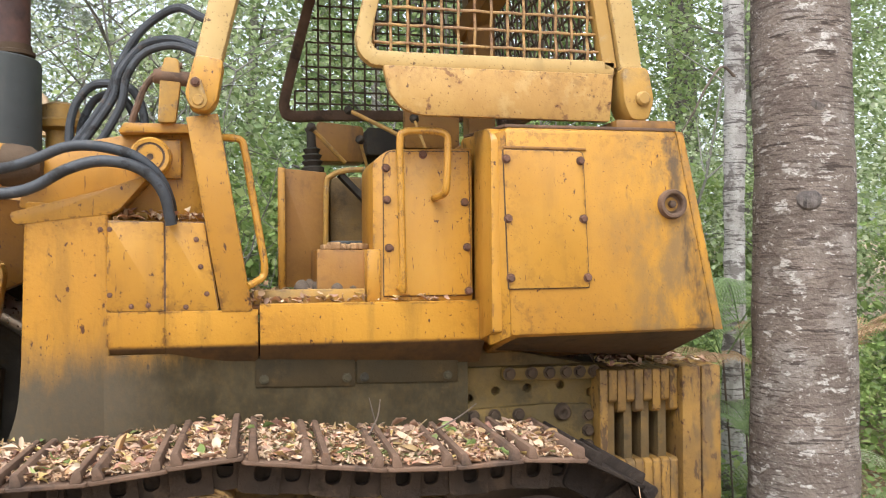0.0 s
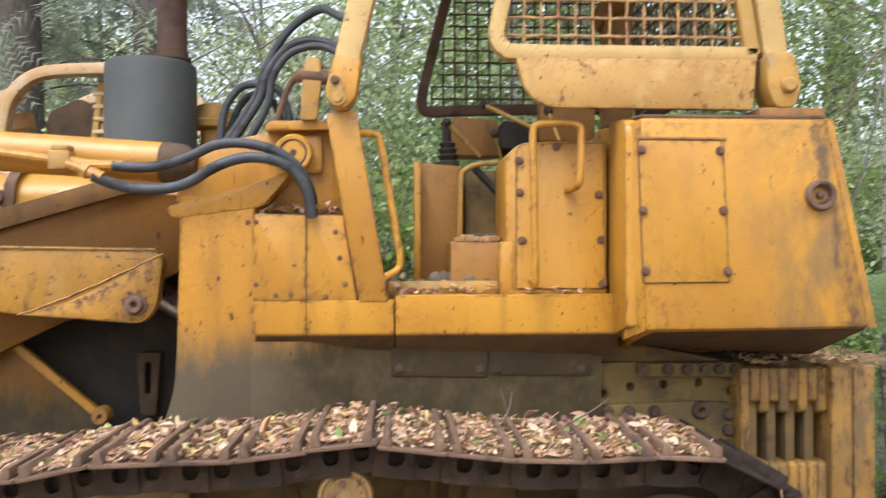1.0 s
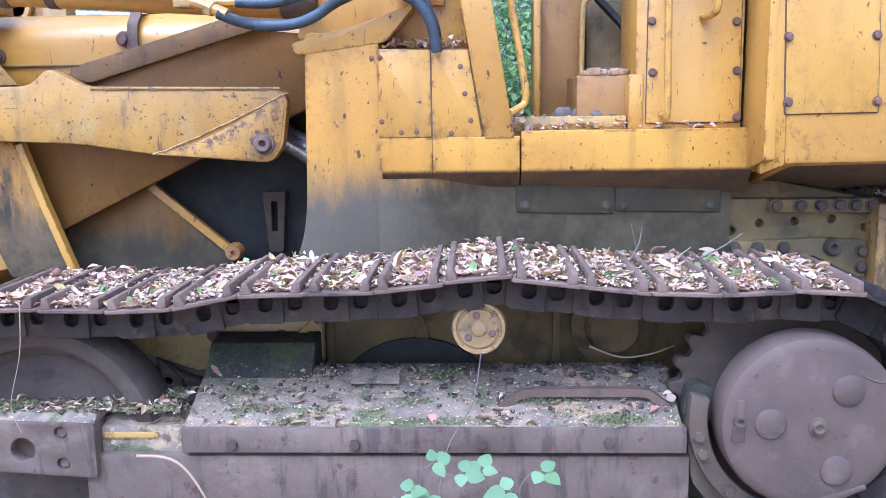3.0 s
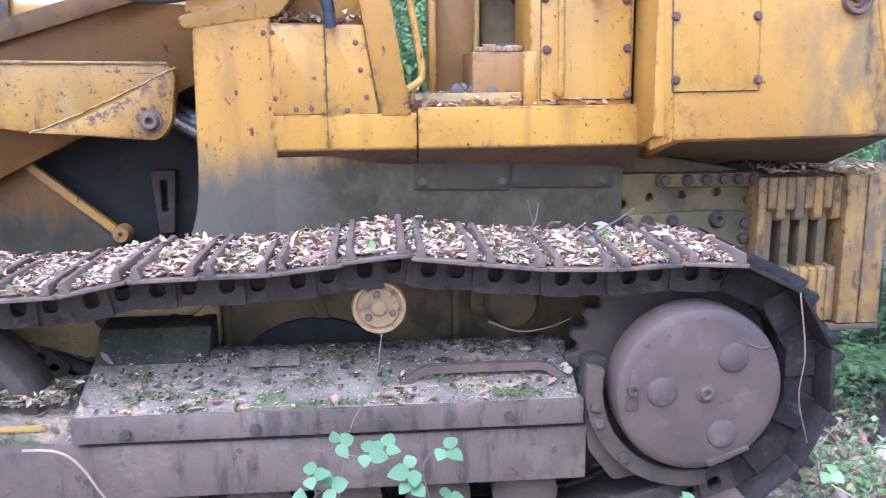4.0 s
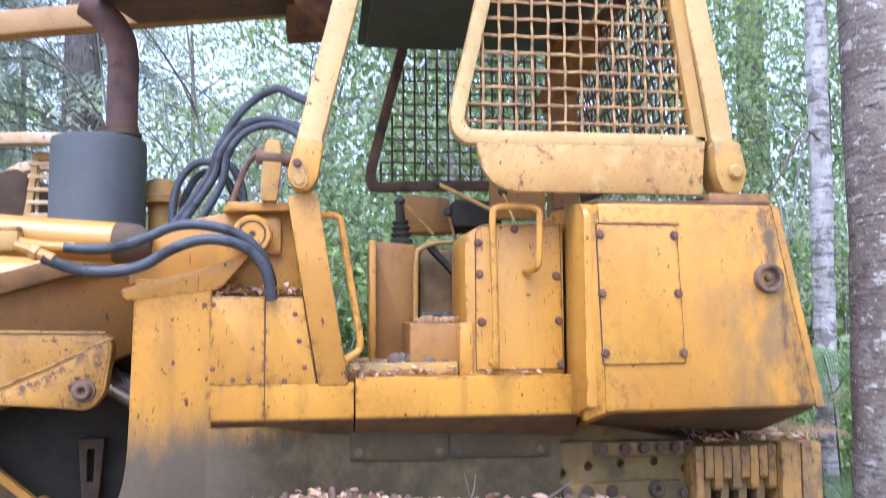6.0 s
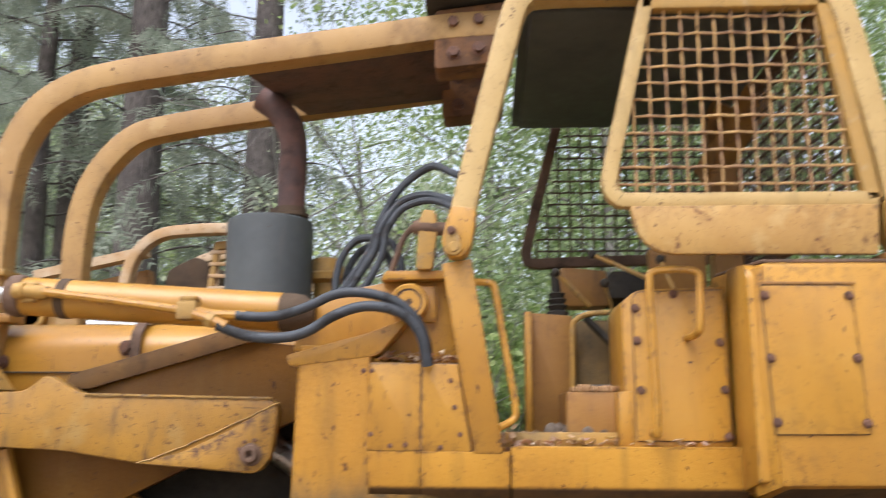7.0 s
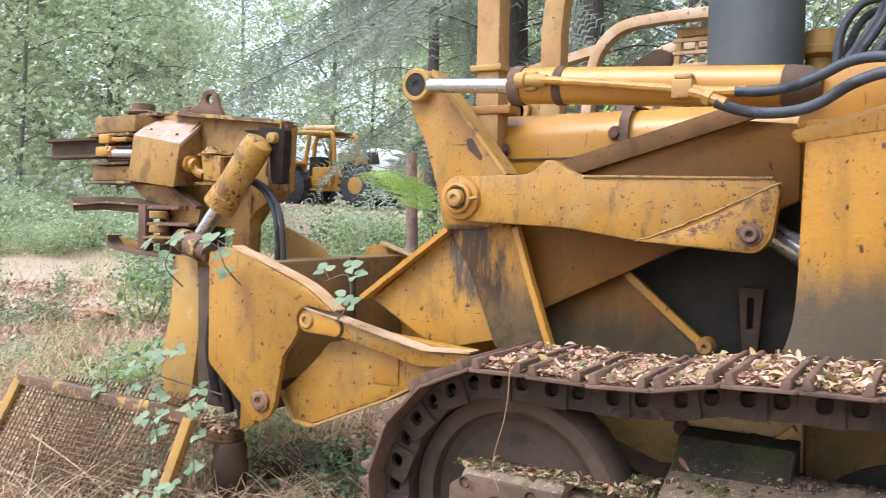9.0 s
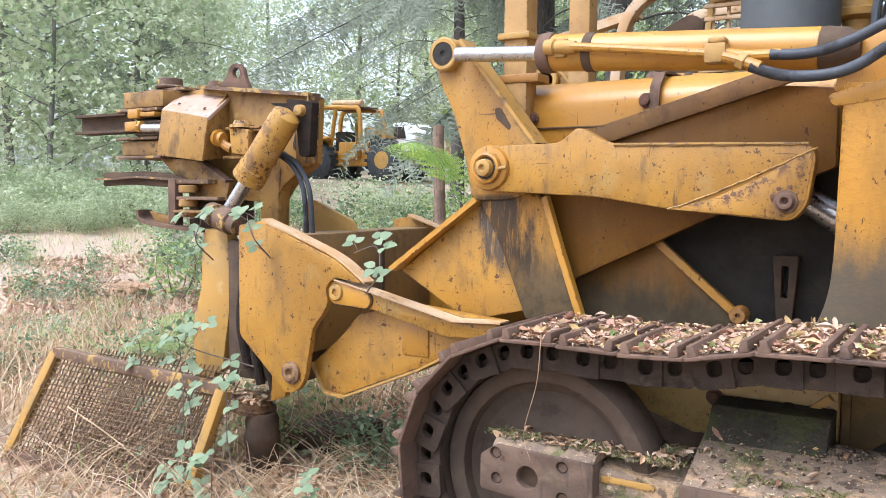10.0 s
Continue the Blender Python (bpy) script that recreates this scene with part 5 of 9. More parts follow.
# bolted rear frame and counterweight slabs
frame_grime = material("oily ochre plate", (0.185, 0.112, 0.022), (0.110, 0.072, 0.020), 5, 0.7, layers=[((0.045, 0.036, 0.020), 7, 0.5, 0.68, 0.65, None), ((0.24, 0.15, 0.035), 12, 0.58, 0.68, 0.5, None)], bump=0.3)
rframe = part("rear_frame", prism([(0.82, 0.55), (1.39, 0.55), (1.39, 1.11), (0.82, 1.11)], 3.30, 3.38, 0.006, holes=[ring(x, z, 0.017, 10) for x, z in ((0.858, 0.989), (0.965, 1.016), (1.095, 1.023), (1.232, 1.030), (1.359, 0.997))]), frame_grime, loader, "bolted rear frame plate, oily and dark")
part("frame_back", box(0.83, 1.38, 3.39, 3.42, 0.60, 1.10, 0.004), black, rframe)
part("frame_flange", prism(rounded([(0.985, 1.060), (1.385, 1.055), (1.385, 1.11), (0.985, 1.11)], 0.015), 3.262, 3.30, 0.006), frame_grime, rframe)
bolts([(x, 1.087) for x in (1.01, 1.10, 1.174, 1.242, 1.30, 1.36)], 3.262, rframe, DARK_BOLT)
rail = part("frame_rail", prism(rounded([(0.835, 0.70), (1.36, 0.70), (1.36, 0.955), (1.18, 0.962), (0.835, 0.950)], 0.03), 3.275, 3.305, 0.006), frame_grime, rframe)
bolts([(0.867, 0.925), (0.952, 0.925), (1.338, 0.912), (1.338, 0.85), (1.338, 0.79), (1.05, 0.925)], 3.275, rail, DARK_BOLT)
part("frame_link", lathe((1.23, 3.25, 0.928), (1.23, 3.28, 0.928), [(0.6, 0.006), (0.1, 0.012), (0, 0.016), (0, 0.026), (0.3, 0.032), (1, 0.036)], 16), dark_steel, rframe)
weight_paint = material("chipped olive ochre paint", (0.31, 0.165, 0.03), (0.19, 0.105, 0.027), 4, 0.65, layers=[((0.10, 0.07, 0.04), 6, 0.50, 0.66, 0.7, (2, 2, 0.6)), ((0.10, 0.10, 0.04), 5, 0.60, 0.68, 0.5, None), ((0.08, 0.045, 0.025), 14, 0.57, 0.63, 0.85, (1.5, 1.5, 0.5)), (RUST, 24, 0.60, 0.67, 0.9, None)], bump=0.2, edge=RUST)
weight = part("counterweight", box(1.36, 1.86, 3.40, 2 * CENTRE - 3.40, 0.60, 1.06, 0.01), dark_steel, loader, "stacked counterweight slabs, ochre and chipped")
part("weight_slab", box(1.362, 1.395, 3.205, 3.46, 0.52, 1.095, 0.004), weight_paint, weight)
for k in range(8):
    x = 1.398 + 0.0368 * k
    deep = k % 2
    top = 0.925 if deep else 0.965
    block = prism(rounded([(3.20, top + 0.012), (3.215, top), (3.46, top), (3.46, 1.095), (3.20, 1.095)], 0.005, 2), x, x + 0.0345, 0.003, axis="x")
    foot = prism(rounded([(3.20, 0.52), (3.46, 0.52), (3.46, 0.74), (3.215, 0.74), (3.20, 0.728)], 0.005, 2), x, x + 0.0345, 0.003, axis="x")
    slab = part("weight_slab", block, weight_paint, weight)
    part("slab_foot", foot, weight_paint, slab)
    # deep pockets get black posts: the recess shade is in the colour
    part("slab_post", box(x, x + 0.0345, 3.42 if deep else 3.232, 3.46, 0.735, top + 0.005, 0.002), belly_grime if not deep else black, slab)
for x0, x1 in ((1.694, 1.775), (1.779, 1.862)):
    part("weight_slab", box(x0, x1, 3.17, 4.6, 0.515, 1.105, 0.008), weight_paint, weight)
part("weight_foot", box(1.66, 1.865, 3.17, 4.6, 0.49, 0.513, 0.004), dark_steel, weight)

# loader linkage
shelf_rust = material("rusty scuffed boss", (0.22, 0.12, 0.045), (0.12, 0.07, 0.035), 12, 0.7, layers=[(RUST, 30, 0.5, 0.62, 0.8, None)], bump=0.2)
head_paint = material("golden brown head paint", (0.34, 0.185, 0.035), (0.24, 0.125, 0.028), 3, 0.6, layers=[((0.09, 0.055, 0.03), 5, 0.50, 0.68, 0.75, (2, 2, 0.7)), (RUST, 24, 0.60, 0.67, 0.9, None), ((0.42, 0.28, 0.11), 9, 0.58, 0.68, 0.5, None)], bump=0.18, edge=RUST)
flange_brown = material("scuffed brown flange", (0.235, 0.118, 0.030), (0.160, 0.085, 0.028), 4, 0.65, layers=[((0.09, 0.055, 0.03), 7, 0.52, 0.68, 0.6, None), ((0.34, 0.20, 0.06), 12, 0.60, 0.68, 0.5, None), (RUST, 30, 0.62, 0.67, 0.8, None)], bump=0.15, edge=RUST)
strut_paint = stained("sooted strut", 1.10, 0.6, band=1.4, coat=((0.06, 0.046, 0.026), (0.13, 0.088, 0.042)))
oil_run(strut_paint)


def build_linkage(far):
    f = lambda a: Y(a, far)
    # lever that the lift cylinder pushes
    lever = part("tilt_lever", prism(rounded([(-2.465, 1.965), (-2.44, 2.045), (-2.385, 2.06), (-2.33, 2.03), (-1.955, 1.58), (-1.985, 1.36), (-2.10, 1.335), (-2.27, 1.33), (-2.31, 1.52), (-2.375, 1.73), (-2.455, 1.88)], [0.05, 0.04, 0.03, 0.03, 0.02, 0.05, 0.02, 0.02, 0.05, 0.05, 0.04]), f(3.345), f(3.42), 0.008), plate_yellow, loader, "yellow tilt lever")
    part("lever_rib", sweep([(-2.33, f(3.38), 2.045), (-1.95, f(3.38), 1.575)], [(-0.06, -0.008), (0.06, -0.008), (0.06, 0.008), (-0.06, 0.008)], side=(0, 1, 0)), dull_yellow, lever)
    part("rod_eye", lathe((-2.405, f(3.30), 1.985), (-2.405, f(3.46), 1.985), [(0.1, 0.050), (0.0, 0.053), (0, 0.068), (0.04, 0.075), (0.95, 0.077), (1, 0.07)], 28), dull_yellow, lever)
    part("eye_pin", lathe((-2.405, f(3.300), 1.985), (-2.405, f(3.46), 1.985), [(0.06, 0.004), (0.05, 0.012), (0.02, 0.015), (0.0, 0.03), (0.02, 0.050), (1, 0.05)], 24), black, lever)
    # horizontal arm
    arm = part("link_arm", prism(rounded([(-2.235, 1.47), (-2.20, 1.545), (-2.12, 1.567), (-1.82, 1.572), (-1.742, 1.635), (-1.70, 1.62), (-1.60, 1.562), (-0.92, 1.548), (-0.855, 1.545), (-0.833, 1.50), (-0.858, 1.33), (-0.905, 1.272), (-0.97, 1.275), (-1.34, 1.305), (-1.65, 1.352), (-2.12, 1.372), (-2.20, 1.40)],
                                          [0.04, 0.03, 0.02, 0.03, 0.02, 0.02, 0.06, 0, 0.02, 0.02, 0.03, 0.03, 0.03, 0.05, 0.05, 0.02, 0.03]), f(3.27), f(3.335), 0.007), plate_yellow, loader, "long yellow link arm with raised weld")
    part("arm_edge", prism(rounded([(-1.58, 1.558), (-0.86, 1.545), (-0.86, 1.552), (-1.58, 1.566)], 0.001), f(3.262), f(3.27), 0.001), dull_yellow, arm)
    part("arm_doubler", prism(rounded([(-1.36, 1.308), (-1.20, 1.345), (-1.01, 1.43), (-0.852, 1.53), (-0.846, 1.49), (-0.868, 1.335), (-0.91, 1.281), (-0.97, 1.283)], [0, 0.03, 0.03, 0.01, 0.01, 0.03, 0.03, 0.02]), f(3.267), f(3.271), 0.001), plate_yellow, arm, "worn doubler plate")
    part("arm_boss", lathe((-2.146, f(3.225), 1.472), (-2.146, f(3.43), 1.472), [(0.16, 0.040), (0.02, 0.050), (0, 0.056), (0.02, 0.066), (0.12, 0.070), (0.14, 0.092), (0.2, 0.098), (1, 0.098)], 30), yellow, arm)
    part("boss_recess", lathe((-2.146, f(3.232), 1.466), (-2.146, f(3.30), 1.466), [(0, 0.01), (0.02, 0.05), (1, 0.051)], 24), black, arm)
    part("grease_nipple", rod((-2.085, f(3.235), 1.468), (-2.045, f(3.235), 1.474), 0.008), dull_yellow, arm)
    part("boss_pin", lathe((-2.146, f(3.20), 1.472), (-2.146, f(3.24), 1.472), [(0.3, 0.008), (0.2, 0.012), (0, 0.016), (0, 0.03), (0.1, 0.036), (1, 0.04)], 20), dull_yellow, arm)
    chip = part("bare_patch", prism(rounded([(-2.16, 1.735), (-2.13, 1.74), (-2.075, 1.655), (-2.085, 1.635), (-2.15, 1.69)], 0.012), f(3.344), f(3.346), 0.0), dark_steel, lever, "bare dark steel where paint flaked off")
    part("weld_bead", sweep(catmull([(-1.36 + 0.53 * k / 20, f(3.266 + 0.002 * (k % 2)), 1.308 + 0.225 * (k / 20) ** 1.15 + 0.0025 * math.sin(k * 2.1) * math.sin(k * 0.7)) for k in range(21)], 2), disc(0.0036, 6)), dull_yellow, arm, "rough pale weld bead")
    part("weld_bead", sweep(catmull([(-1.58 + 0.72 * k / 24, f(3.268 + 0.003 * (k % 2)), 1.557 - 0.011 * k / 24 + 0.002 * math.sin(k * 1.7) * math.sin(k * 0.6)) for k in range(25)], 2), disc(0.006, 6)), cream, arm, "rough dirty weld bead")
    part("arm_pin", lathe((-0.93, f(3.235), 1.342), (-0.93, f(3.28), 1.342), [(0.5, 0.008), (0.1, 0.013), (0, 0.017), (0, 0.026), (0.2, 0.032), (0.5, 0.034), (0.52, 0.042), (1, 0.044)], 20), rust, arm)
    for x, z in ((-0.955, 1.387), (-0.917, 1.394), (-0.976, 1.360)):
        part("arm_bolt", BOLT, None, arm, at=Matrix.Translation((x, f(3.27), z)) @ (Matrix.Rotation(math.pi, 4, "Z") if far else Matrix()) @ Matrix.Scale(0.72, 4))
    # lift cylinder
    p0, p1 = Vector((-2.405, f(3.25), 1.972)), Vector((-0.68, f(3.25), 1.862))
    at = lambda x: p0.lerp(p1, (x + 2.405) / 1.725)
    cylinder = part("lift_cylinder", rod(at(-1.86), at(-0.82), 0.074, 0.006, 32), yellow, loader, "yellow lift cylinder barrel")
    part("piston_rod", rod(at(-2.30), at(-1.85), 0.032, 0.002, 24), steel_rod, cylinder, "bright steel piston rod")
    part("cylinder_head", lathe(at(-1.89), at(-1.83), [(0, 0.06), (0.05, 0.078), (0.5, 0.083), (0.95, 0.08), (1, 0.076)], 32), rust, cylinder)
    part("cylinder_band", lathe(at(-1.69), at(-1.65), [(0, 0.075), (0.1, 0.078), (0.9, 0.078), (1, 0.075)], 32), dark_steel, cylinder)
    part("cylinder_foot", lathe(at(-0.83), at(-0.70), [(0, 0.072), (0.2, 0.076), (0.7, 0.07), (1, 0.04)], 24), dark_steel, cylinder)
    part("port_block", box(-1.80, -1.745, f(3.155), f(3.2), 1.90, 1.975, 0.008), dull_yellow, cylinder)
    part("port_ring", lathe((-1.83, f(3.16), 1.945), (-1.70, f(3.16), 1.935), [(0, 0.03), (0.3, 0.034), (0.35, 0.026), (0.7, 0.028), (1, 0.024)], 14), dull_yellow, cylinder)
    part("feed_pipe", pipe([(-1.71, f(3.15), 1.937), (-1.45, f(3.15), 1.905), (-1.18, f(3.14), 1.867)], 0.017, 10), yellow, cylinder)
    part("valve_block", box(-1.19, -1.115, f(3.115), f(3.185), 1.83, 1.90, 0.008), dull_yellow, cylinder)
    part("valve_cap", box(-1.18, -1.12, f(3.12), f(3.18), 1.90, 1.92, 0.006), dull_yellow, cylinder)
    part("valve_pipe", pipe([(-1.13, f(3.14), 1.865), (-1.05, f(3.14), 1.85), (-0.93, f(3.13), 1.845)], 0.019, 10), yellow, cylinder)
    part("valve_elbow", pipe([(-1.12, f(3.12), 1.85), (-1.05, f(3.11), 1.825), (-0.99, f(3.10), 1.80)], 0.021, 10), yellow, cylinder)
    part("valve_nut", lathe((-1.07, f(3.115), 1.834), (-1.04, f(3.11), 1.82), [(0, 0.026), (0.1, 0.03), (0.9, 0.03), (1, 0.026)], 6), dull_yellow, cylinder)
    part("hydraulic_hose", pipe([(-0.94, f(3.13), 1.845), (-0.84, f(3.12), 1.838), (-0.75, f(3.11), 1.848), (-0.66, f(3.10), 1.878), (-0.58, f(3.10), 1.915), (-0.50, f(3.10), 1.925), (-0.41, f(3.10), 1.912), (-0.34, f(3.11), 1.885), (-0.28, f(3.13), 1.83), (-0.245, f(3.17), 1.75), (-0.24, f(3.22), 1.68)], 0.0185, 12), rubber, loader, "grey black hydraulic hose")
    part("hydraulic_hose", pipe([(-1.0, f(3.10), 1.805), (-0.92, f(3.10), 1.775), (-0.84, f(3.09), 1.76), (-0.74, f(3.09), 1.762), (-0.66, f(3.085), 1.785), (-0.57, f(3.08), 1.838), (-0.47, f(3.08), 1.87), (-0.37, f(3.08), 1.862), (-0.30, f(3.09), 1.825), (-0.255, f(3.10), 1.76), (-0.235, f(3.12), 1.66)], 0.0195, 12), rubber, loader, "grey black hydraulic hose")
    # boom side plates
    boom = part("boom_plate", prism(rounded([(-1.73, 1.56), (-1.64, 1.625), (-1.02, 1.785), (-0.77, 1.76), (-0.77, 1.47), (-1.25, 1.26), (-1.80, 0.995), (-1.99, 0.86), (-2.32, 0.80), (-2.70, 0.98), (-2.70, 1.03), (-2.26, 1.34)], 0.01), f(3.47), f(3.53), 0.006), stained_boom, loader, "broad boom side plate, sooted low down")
    part("boom_flange", prism(rounded([(-1.72, 1.585), (-1.62, 1.587), (-0.90, 1.795), (-0.80, 1.812), (-0.80, 1.865), (-1.02, 1.838), (-1.70, 1.645)], 0.006), f(3.440), f(3.468), 0.004), flange_brown, boom, "brown doubled flange along the boom")
    part("boom_lip", sweep([(-2.73, f(3.40), 0.998), (-2.26, f(3.40), 1.335)], [(-0.07, -0.012), (0.07, -0.012), (0.07, 0.012), (-0.07, 0.012)], side=(0, 1, 0)), yellow, boom)
    part("boom_web", prism(rounded([(-2.70, 0.99), (-2.28, 1.31), (-2.22, 1.30), (-1.99, 0.86), (-2.33, 0.78)], 0.008), f(3.39), f(3.41), 0.004), plate_yellow, boom)
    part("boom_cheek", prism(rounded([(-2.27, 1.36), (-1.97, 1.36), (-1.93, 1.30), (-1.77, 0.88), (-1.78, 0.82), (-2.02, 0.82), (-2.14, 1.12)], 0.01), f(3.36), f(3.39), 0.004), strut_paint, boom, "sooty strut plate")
    part("boom_strut", sweep([(-1.935, f(3.37), 1.35), (-1.86, f(3.37), 1.12), (-1.76, f(3.37), 0.84)], [(-0.02, -0.014), (0.02, -0.014), (0.02, 0.014), (-0.02, 0.014)], side=(0, 1, 0)), yellow, boom)
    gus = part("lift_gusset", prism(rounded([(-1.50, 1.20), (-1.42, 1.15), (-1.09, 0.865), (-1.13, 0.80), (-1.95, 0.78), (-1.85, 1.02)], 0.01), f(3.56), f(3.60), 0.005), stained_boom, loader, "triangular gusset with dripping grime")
    part("gusset_edge", sweep([(-1.47, f(3.555), 1.19), (-1.095, f(3.555), 0.87)], [(-0.015, -0.016), (0.015, -0.016), (0.015, 0.016), (-0.015, 0.016)], side=(0, 1, 0)), yellow, gus)
    part("gusset_pin", lathe((-1.095, f(3.50), 0.885), (-1.095, f(3.56), 0.885), [(0.3, 0.006), (0, 0.01), (0, 0.03), (0.2, 0.036), (1, 0.038)], 16), orange, gus)
    part("inner_rod", rod((-1.02, f(3.70), 1.42), (-0.60, f(3.62), 1.16), 0.055), steel_rod, loader, "bright inner lift rod")
    # front linkage to the felling head
    part("push_link", prism(rounded([(-3.02, 0.885), (-2.985, 0.945), (-2.90, 0.935), (-2.80, 0.90), (-2.30, 0.79), (-2.06, 0.80), (-2.05, 0.74), (-2.35, 0.72), (-2.78, 0.815), (-2.96, 0.825)], [0.04, 0.03, 0.03, 0.03, 0.02, 0.02, 0.02, 0.03, 0.03, 0.04]), f(3.235), f(3.285), 0.006), plate_yellow, loader, "long yellow push link")
    part("link_pin", lathe((-2.965, f(3.205), 0.882), (-2.965, f(3.26), 0.882), [(0.28, 0.003), (0.2, 0.016), (0, 0.018), (0, 0.036), (0.2, 0.044), (1, 0.046)], 20), dull_yellow, loader)
    for r0, r1, ya, yb, mt, nm in ((0.066, 0.046, 3.226, 3.240, dark_steel, "keeper_gasket"), (0.059, 0.039, 3.218, 3.238, yellow, "keeper_plate")):
        capsule = [(-2.962 + r0 * math.cos(radians(q)), 0.884 + r0 * math.sin(radians(q))) for q in range(80, 261, 15)] + [(-2.80 + r1 * math.cos(radians(q)), 0.855 + r1 * math.sin(radians(q))) for q in range(-100, 81, 15)]
        part(nm, prism(capsule, f(ya), f(yb), 0.003), mt, loader, "pear-shaped pin keeper" if mt is yellow else "")
    part("lower_arm_flange", sweep([(-3.20, f(3.325), 0.50), (-3.115, f(3.325), 0.365)], [(-0.03, -0.006), (0.03, -0.006), (0.03, 0.006), (-0.03, 0.006)], side=(0, 1, 0)), dull_yellow, loader)
    part("link_edge", sweep([(-3.0, f(3.25), 0.95), (-2.88, f(3.25), 0.925), (-2.30, f(3.25), 0.80), (-2.06, f(3.25), 0.81)], [(-0.045, -0.004), (0.045, -0.004), (0.045, 0.004), (-0.045, 0.004)], side=(0, 1, 0)), pale, loader)
    part("lower_arm", prism(rounded([(-3.19, 0.50), (-3.11, 0.37), (-3.0, 0.36), (-2.55, 0.545), (-2.22, 0.72), (-2.10, 0.80), (-2.60, 0.84), (-2.90, 0.77), (-3.0, 0.66)], [0.02, 0.04, 0.03, 0.05, 0.05, 0.02, 0.02, 0.03, 0.04]), f(3.31), f(3.38), 0.008), plate_yellow, loader, "curved lower arm")
    part("lower_arm_edge", sweep([(-3.11, f(3.345), 0.362), (-2.99, f(3.345), 0.352), (-2.55, f(3.345), 0.535), (-2.22, f(3.345), 0.71)], [(-0.06, -0.006), (0.06, -0.006), (0.06, 0.006), (-0.06, 0.006)], side=(0, 1, 0)), dull_yellow, loader)
    horn = part("head_plate", prism(rounded([(-3.60, 1.19), (-3.44, 1.215), (-2.96, 1.04), (-2.80, 0.935), (-2.97, 0.955), (-3.02, 0.90), (-3.0, 0.83), (-3.04, 0.765), (-3.10, 0.70), (-3.15, 0.44), (-3.20, 0.37), (-3.28, 0.35), (-3.36, 0.42), (-3.60, 0.62)],
                                            [0.02, 0.03, 0.02, 0.02, 0.04, 0.03, 0.03, 0.04, 0.04, 0.05, 0.05, 0.05, 0.04, 0.03]), f(3.20), f(3.235), 0.006), plate_yellow, loader, "large side plate of the felling head")
    part("plate_edge", sweep(catmull([(-3.45, f(3.25), 1.222), (-3.2, f(3.25), 1.138), (-2.96, f(3.25), 1.048), (-2.79, f(3.25), 0.938)], 4), [(-0.04, -0.005), (0.04, -0.005), (0.04, 0.005), (-0.04, 0.005)], side=(0, 1, 0)), pale, horn)
    part("plate_boss", lathe((-3.235, f(3.175), 0.462), (-3.235, f(3.24), 0.462), [(0.3, 0.006), (0.2, 0.02), (0, 0.024), (0, 0.04), (0.12, 0.05), (0.14, 0.056), (0.5, 0.058), (0.52, 0.066), (1, 0.068)], 24), shelf_rust, horn)


for far in (False, True):
    build_linkage(far)
SET_BACK = {"tilt_lever": 0.022, "link_arm": 0.028, "lift_cylinder": 0.025, "push_link": 0.036, "link_pin": 0.036, "keeper_gasket": 0.036, "keeper_plate": 0.036, "lower_arm_flange": 0.038, "link_edge": 0.036,
            "lower_arm": 0.038, "lower_arm_edge": 0.038, "head_plate": 0.036, "boom_web": 0.036, "boom_lip": 0.036, "boom_cheek": 0.038, "boom_strut": 0.038, "lift_gusset": -0.02}
for ob in loader.children_recursive:  # the linkage rests a little further back than its pins were drawn
    ob.location.x += SET_BACK.get(ob.name.split(".")[0], 0.0)
part("cross_beam", box(-3.46, -3.26, 3.26, 2 * CENTRE - 3.26, 0.52, 1.145, 0.01), grimy_yellow, loader, "grimy brown box beam between the head plates")
part("head_gusset", prism(rounded([(-3.74, 1.08), (-3.71, 1.32), (-3.64, 1.315), (-3.36, 1.20), (-3.30, 1.08)], 0.01), 3.88, 3.91, 0.004), dull_yellow, loader)
part("beam_rib", box(-3.262, -3.235, 4.0, 4.03, 0.52, 1.15, 0.003), dark_steel, loader)
part("lower_beam", box(-2.6, -2.45, 3.3, 2 * CENTRE - 3.3, 0.6, 0.76, 0.01), yellow, loader)
part("boom_tube", rod((-2.0, 3.4, 1.0), (-2.0, 2 * CENTRE - 3.4, 1.0), 0.09), dark_steel, loader)

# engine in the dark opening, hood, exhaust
# plain block, its black colour gives the shade inside the opening
part("engine_block", prism(rounded([(-2.05, 0.75), (-0.75, 0.65), (-0.75, 1.60), (-2.05, 1.60)], 0.03), 3.72, 2 * CENTRE - 3.72, 0.02), black, loader, "engine block, coloured black for the shaded opening")
part("engine_bracket", prism(rounded([(-1.02, 1.12), (-0.92, 1.12), (-0.94, 0.86), (-1.0, 0.86)], 0.01), 3.66, 3.73, 0.008, holes=[rounded([(-0.985, 1.08), (-0.955, 1.08), (-0.96, 0.95), (-0.985, 0.95)], 0.006)]), dark_steel, loader)
hood = part("hood", prism(rounded([(3.57, 1.56), (4.23, 1.56), (4.23, 1.80), (4.12, 1.875), (3.68, 1.875), (3.57, 1.80)], [0.01, 0.01, 0.06, 0.08, 0.08, 0.06], 5), -2.115, -0.78, 0.012, axis="x"), yellow, loader, "rounded yellow engine hood")
part("hood_strap", sweep(catmull([(-1.49, 3.555, 1.57), (-1.49, 3.555, 1.78), (-1.49, 3.60, 1.85), (-1.49, 3.68, 1.885), (-1.49, 4.1, 1.885)], 4), [(-0.022, -0.005), (0.022, -0.005), (0.022, 0.005), (-0.022, 0.005)], side=(1, 0, 0)), rust, hood)
bolts([(-2.062, 1.702), (-1.53, 1.76)], 3.565, hood, BIG_BOLT)
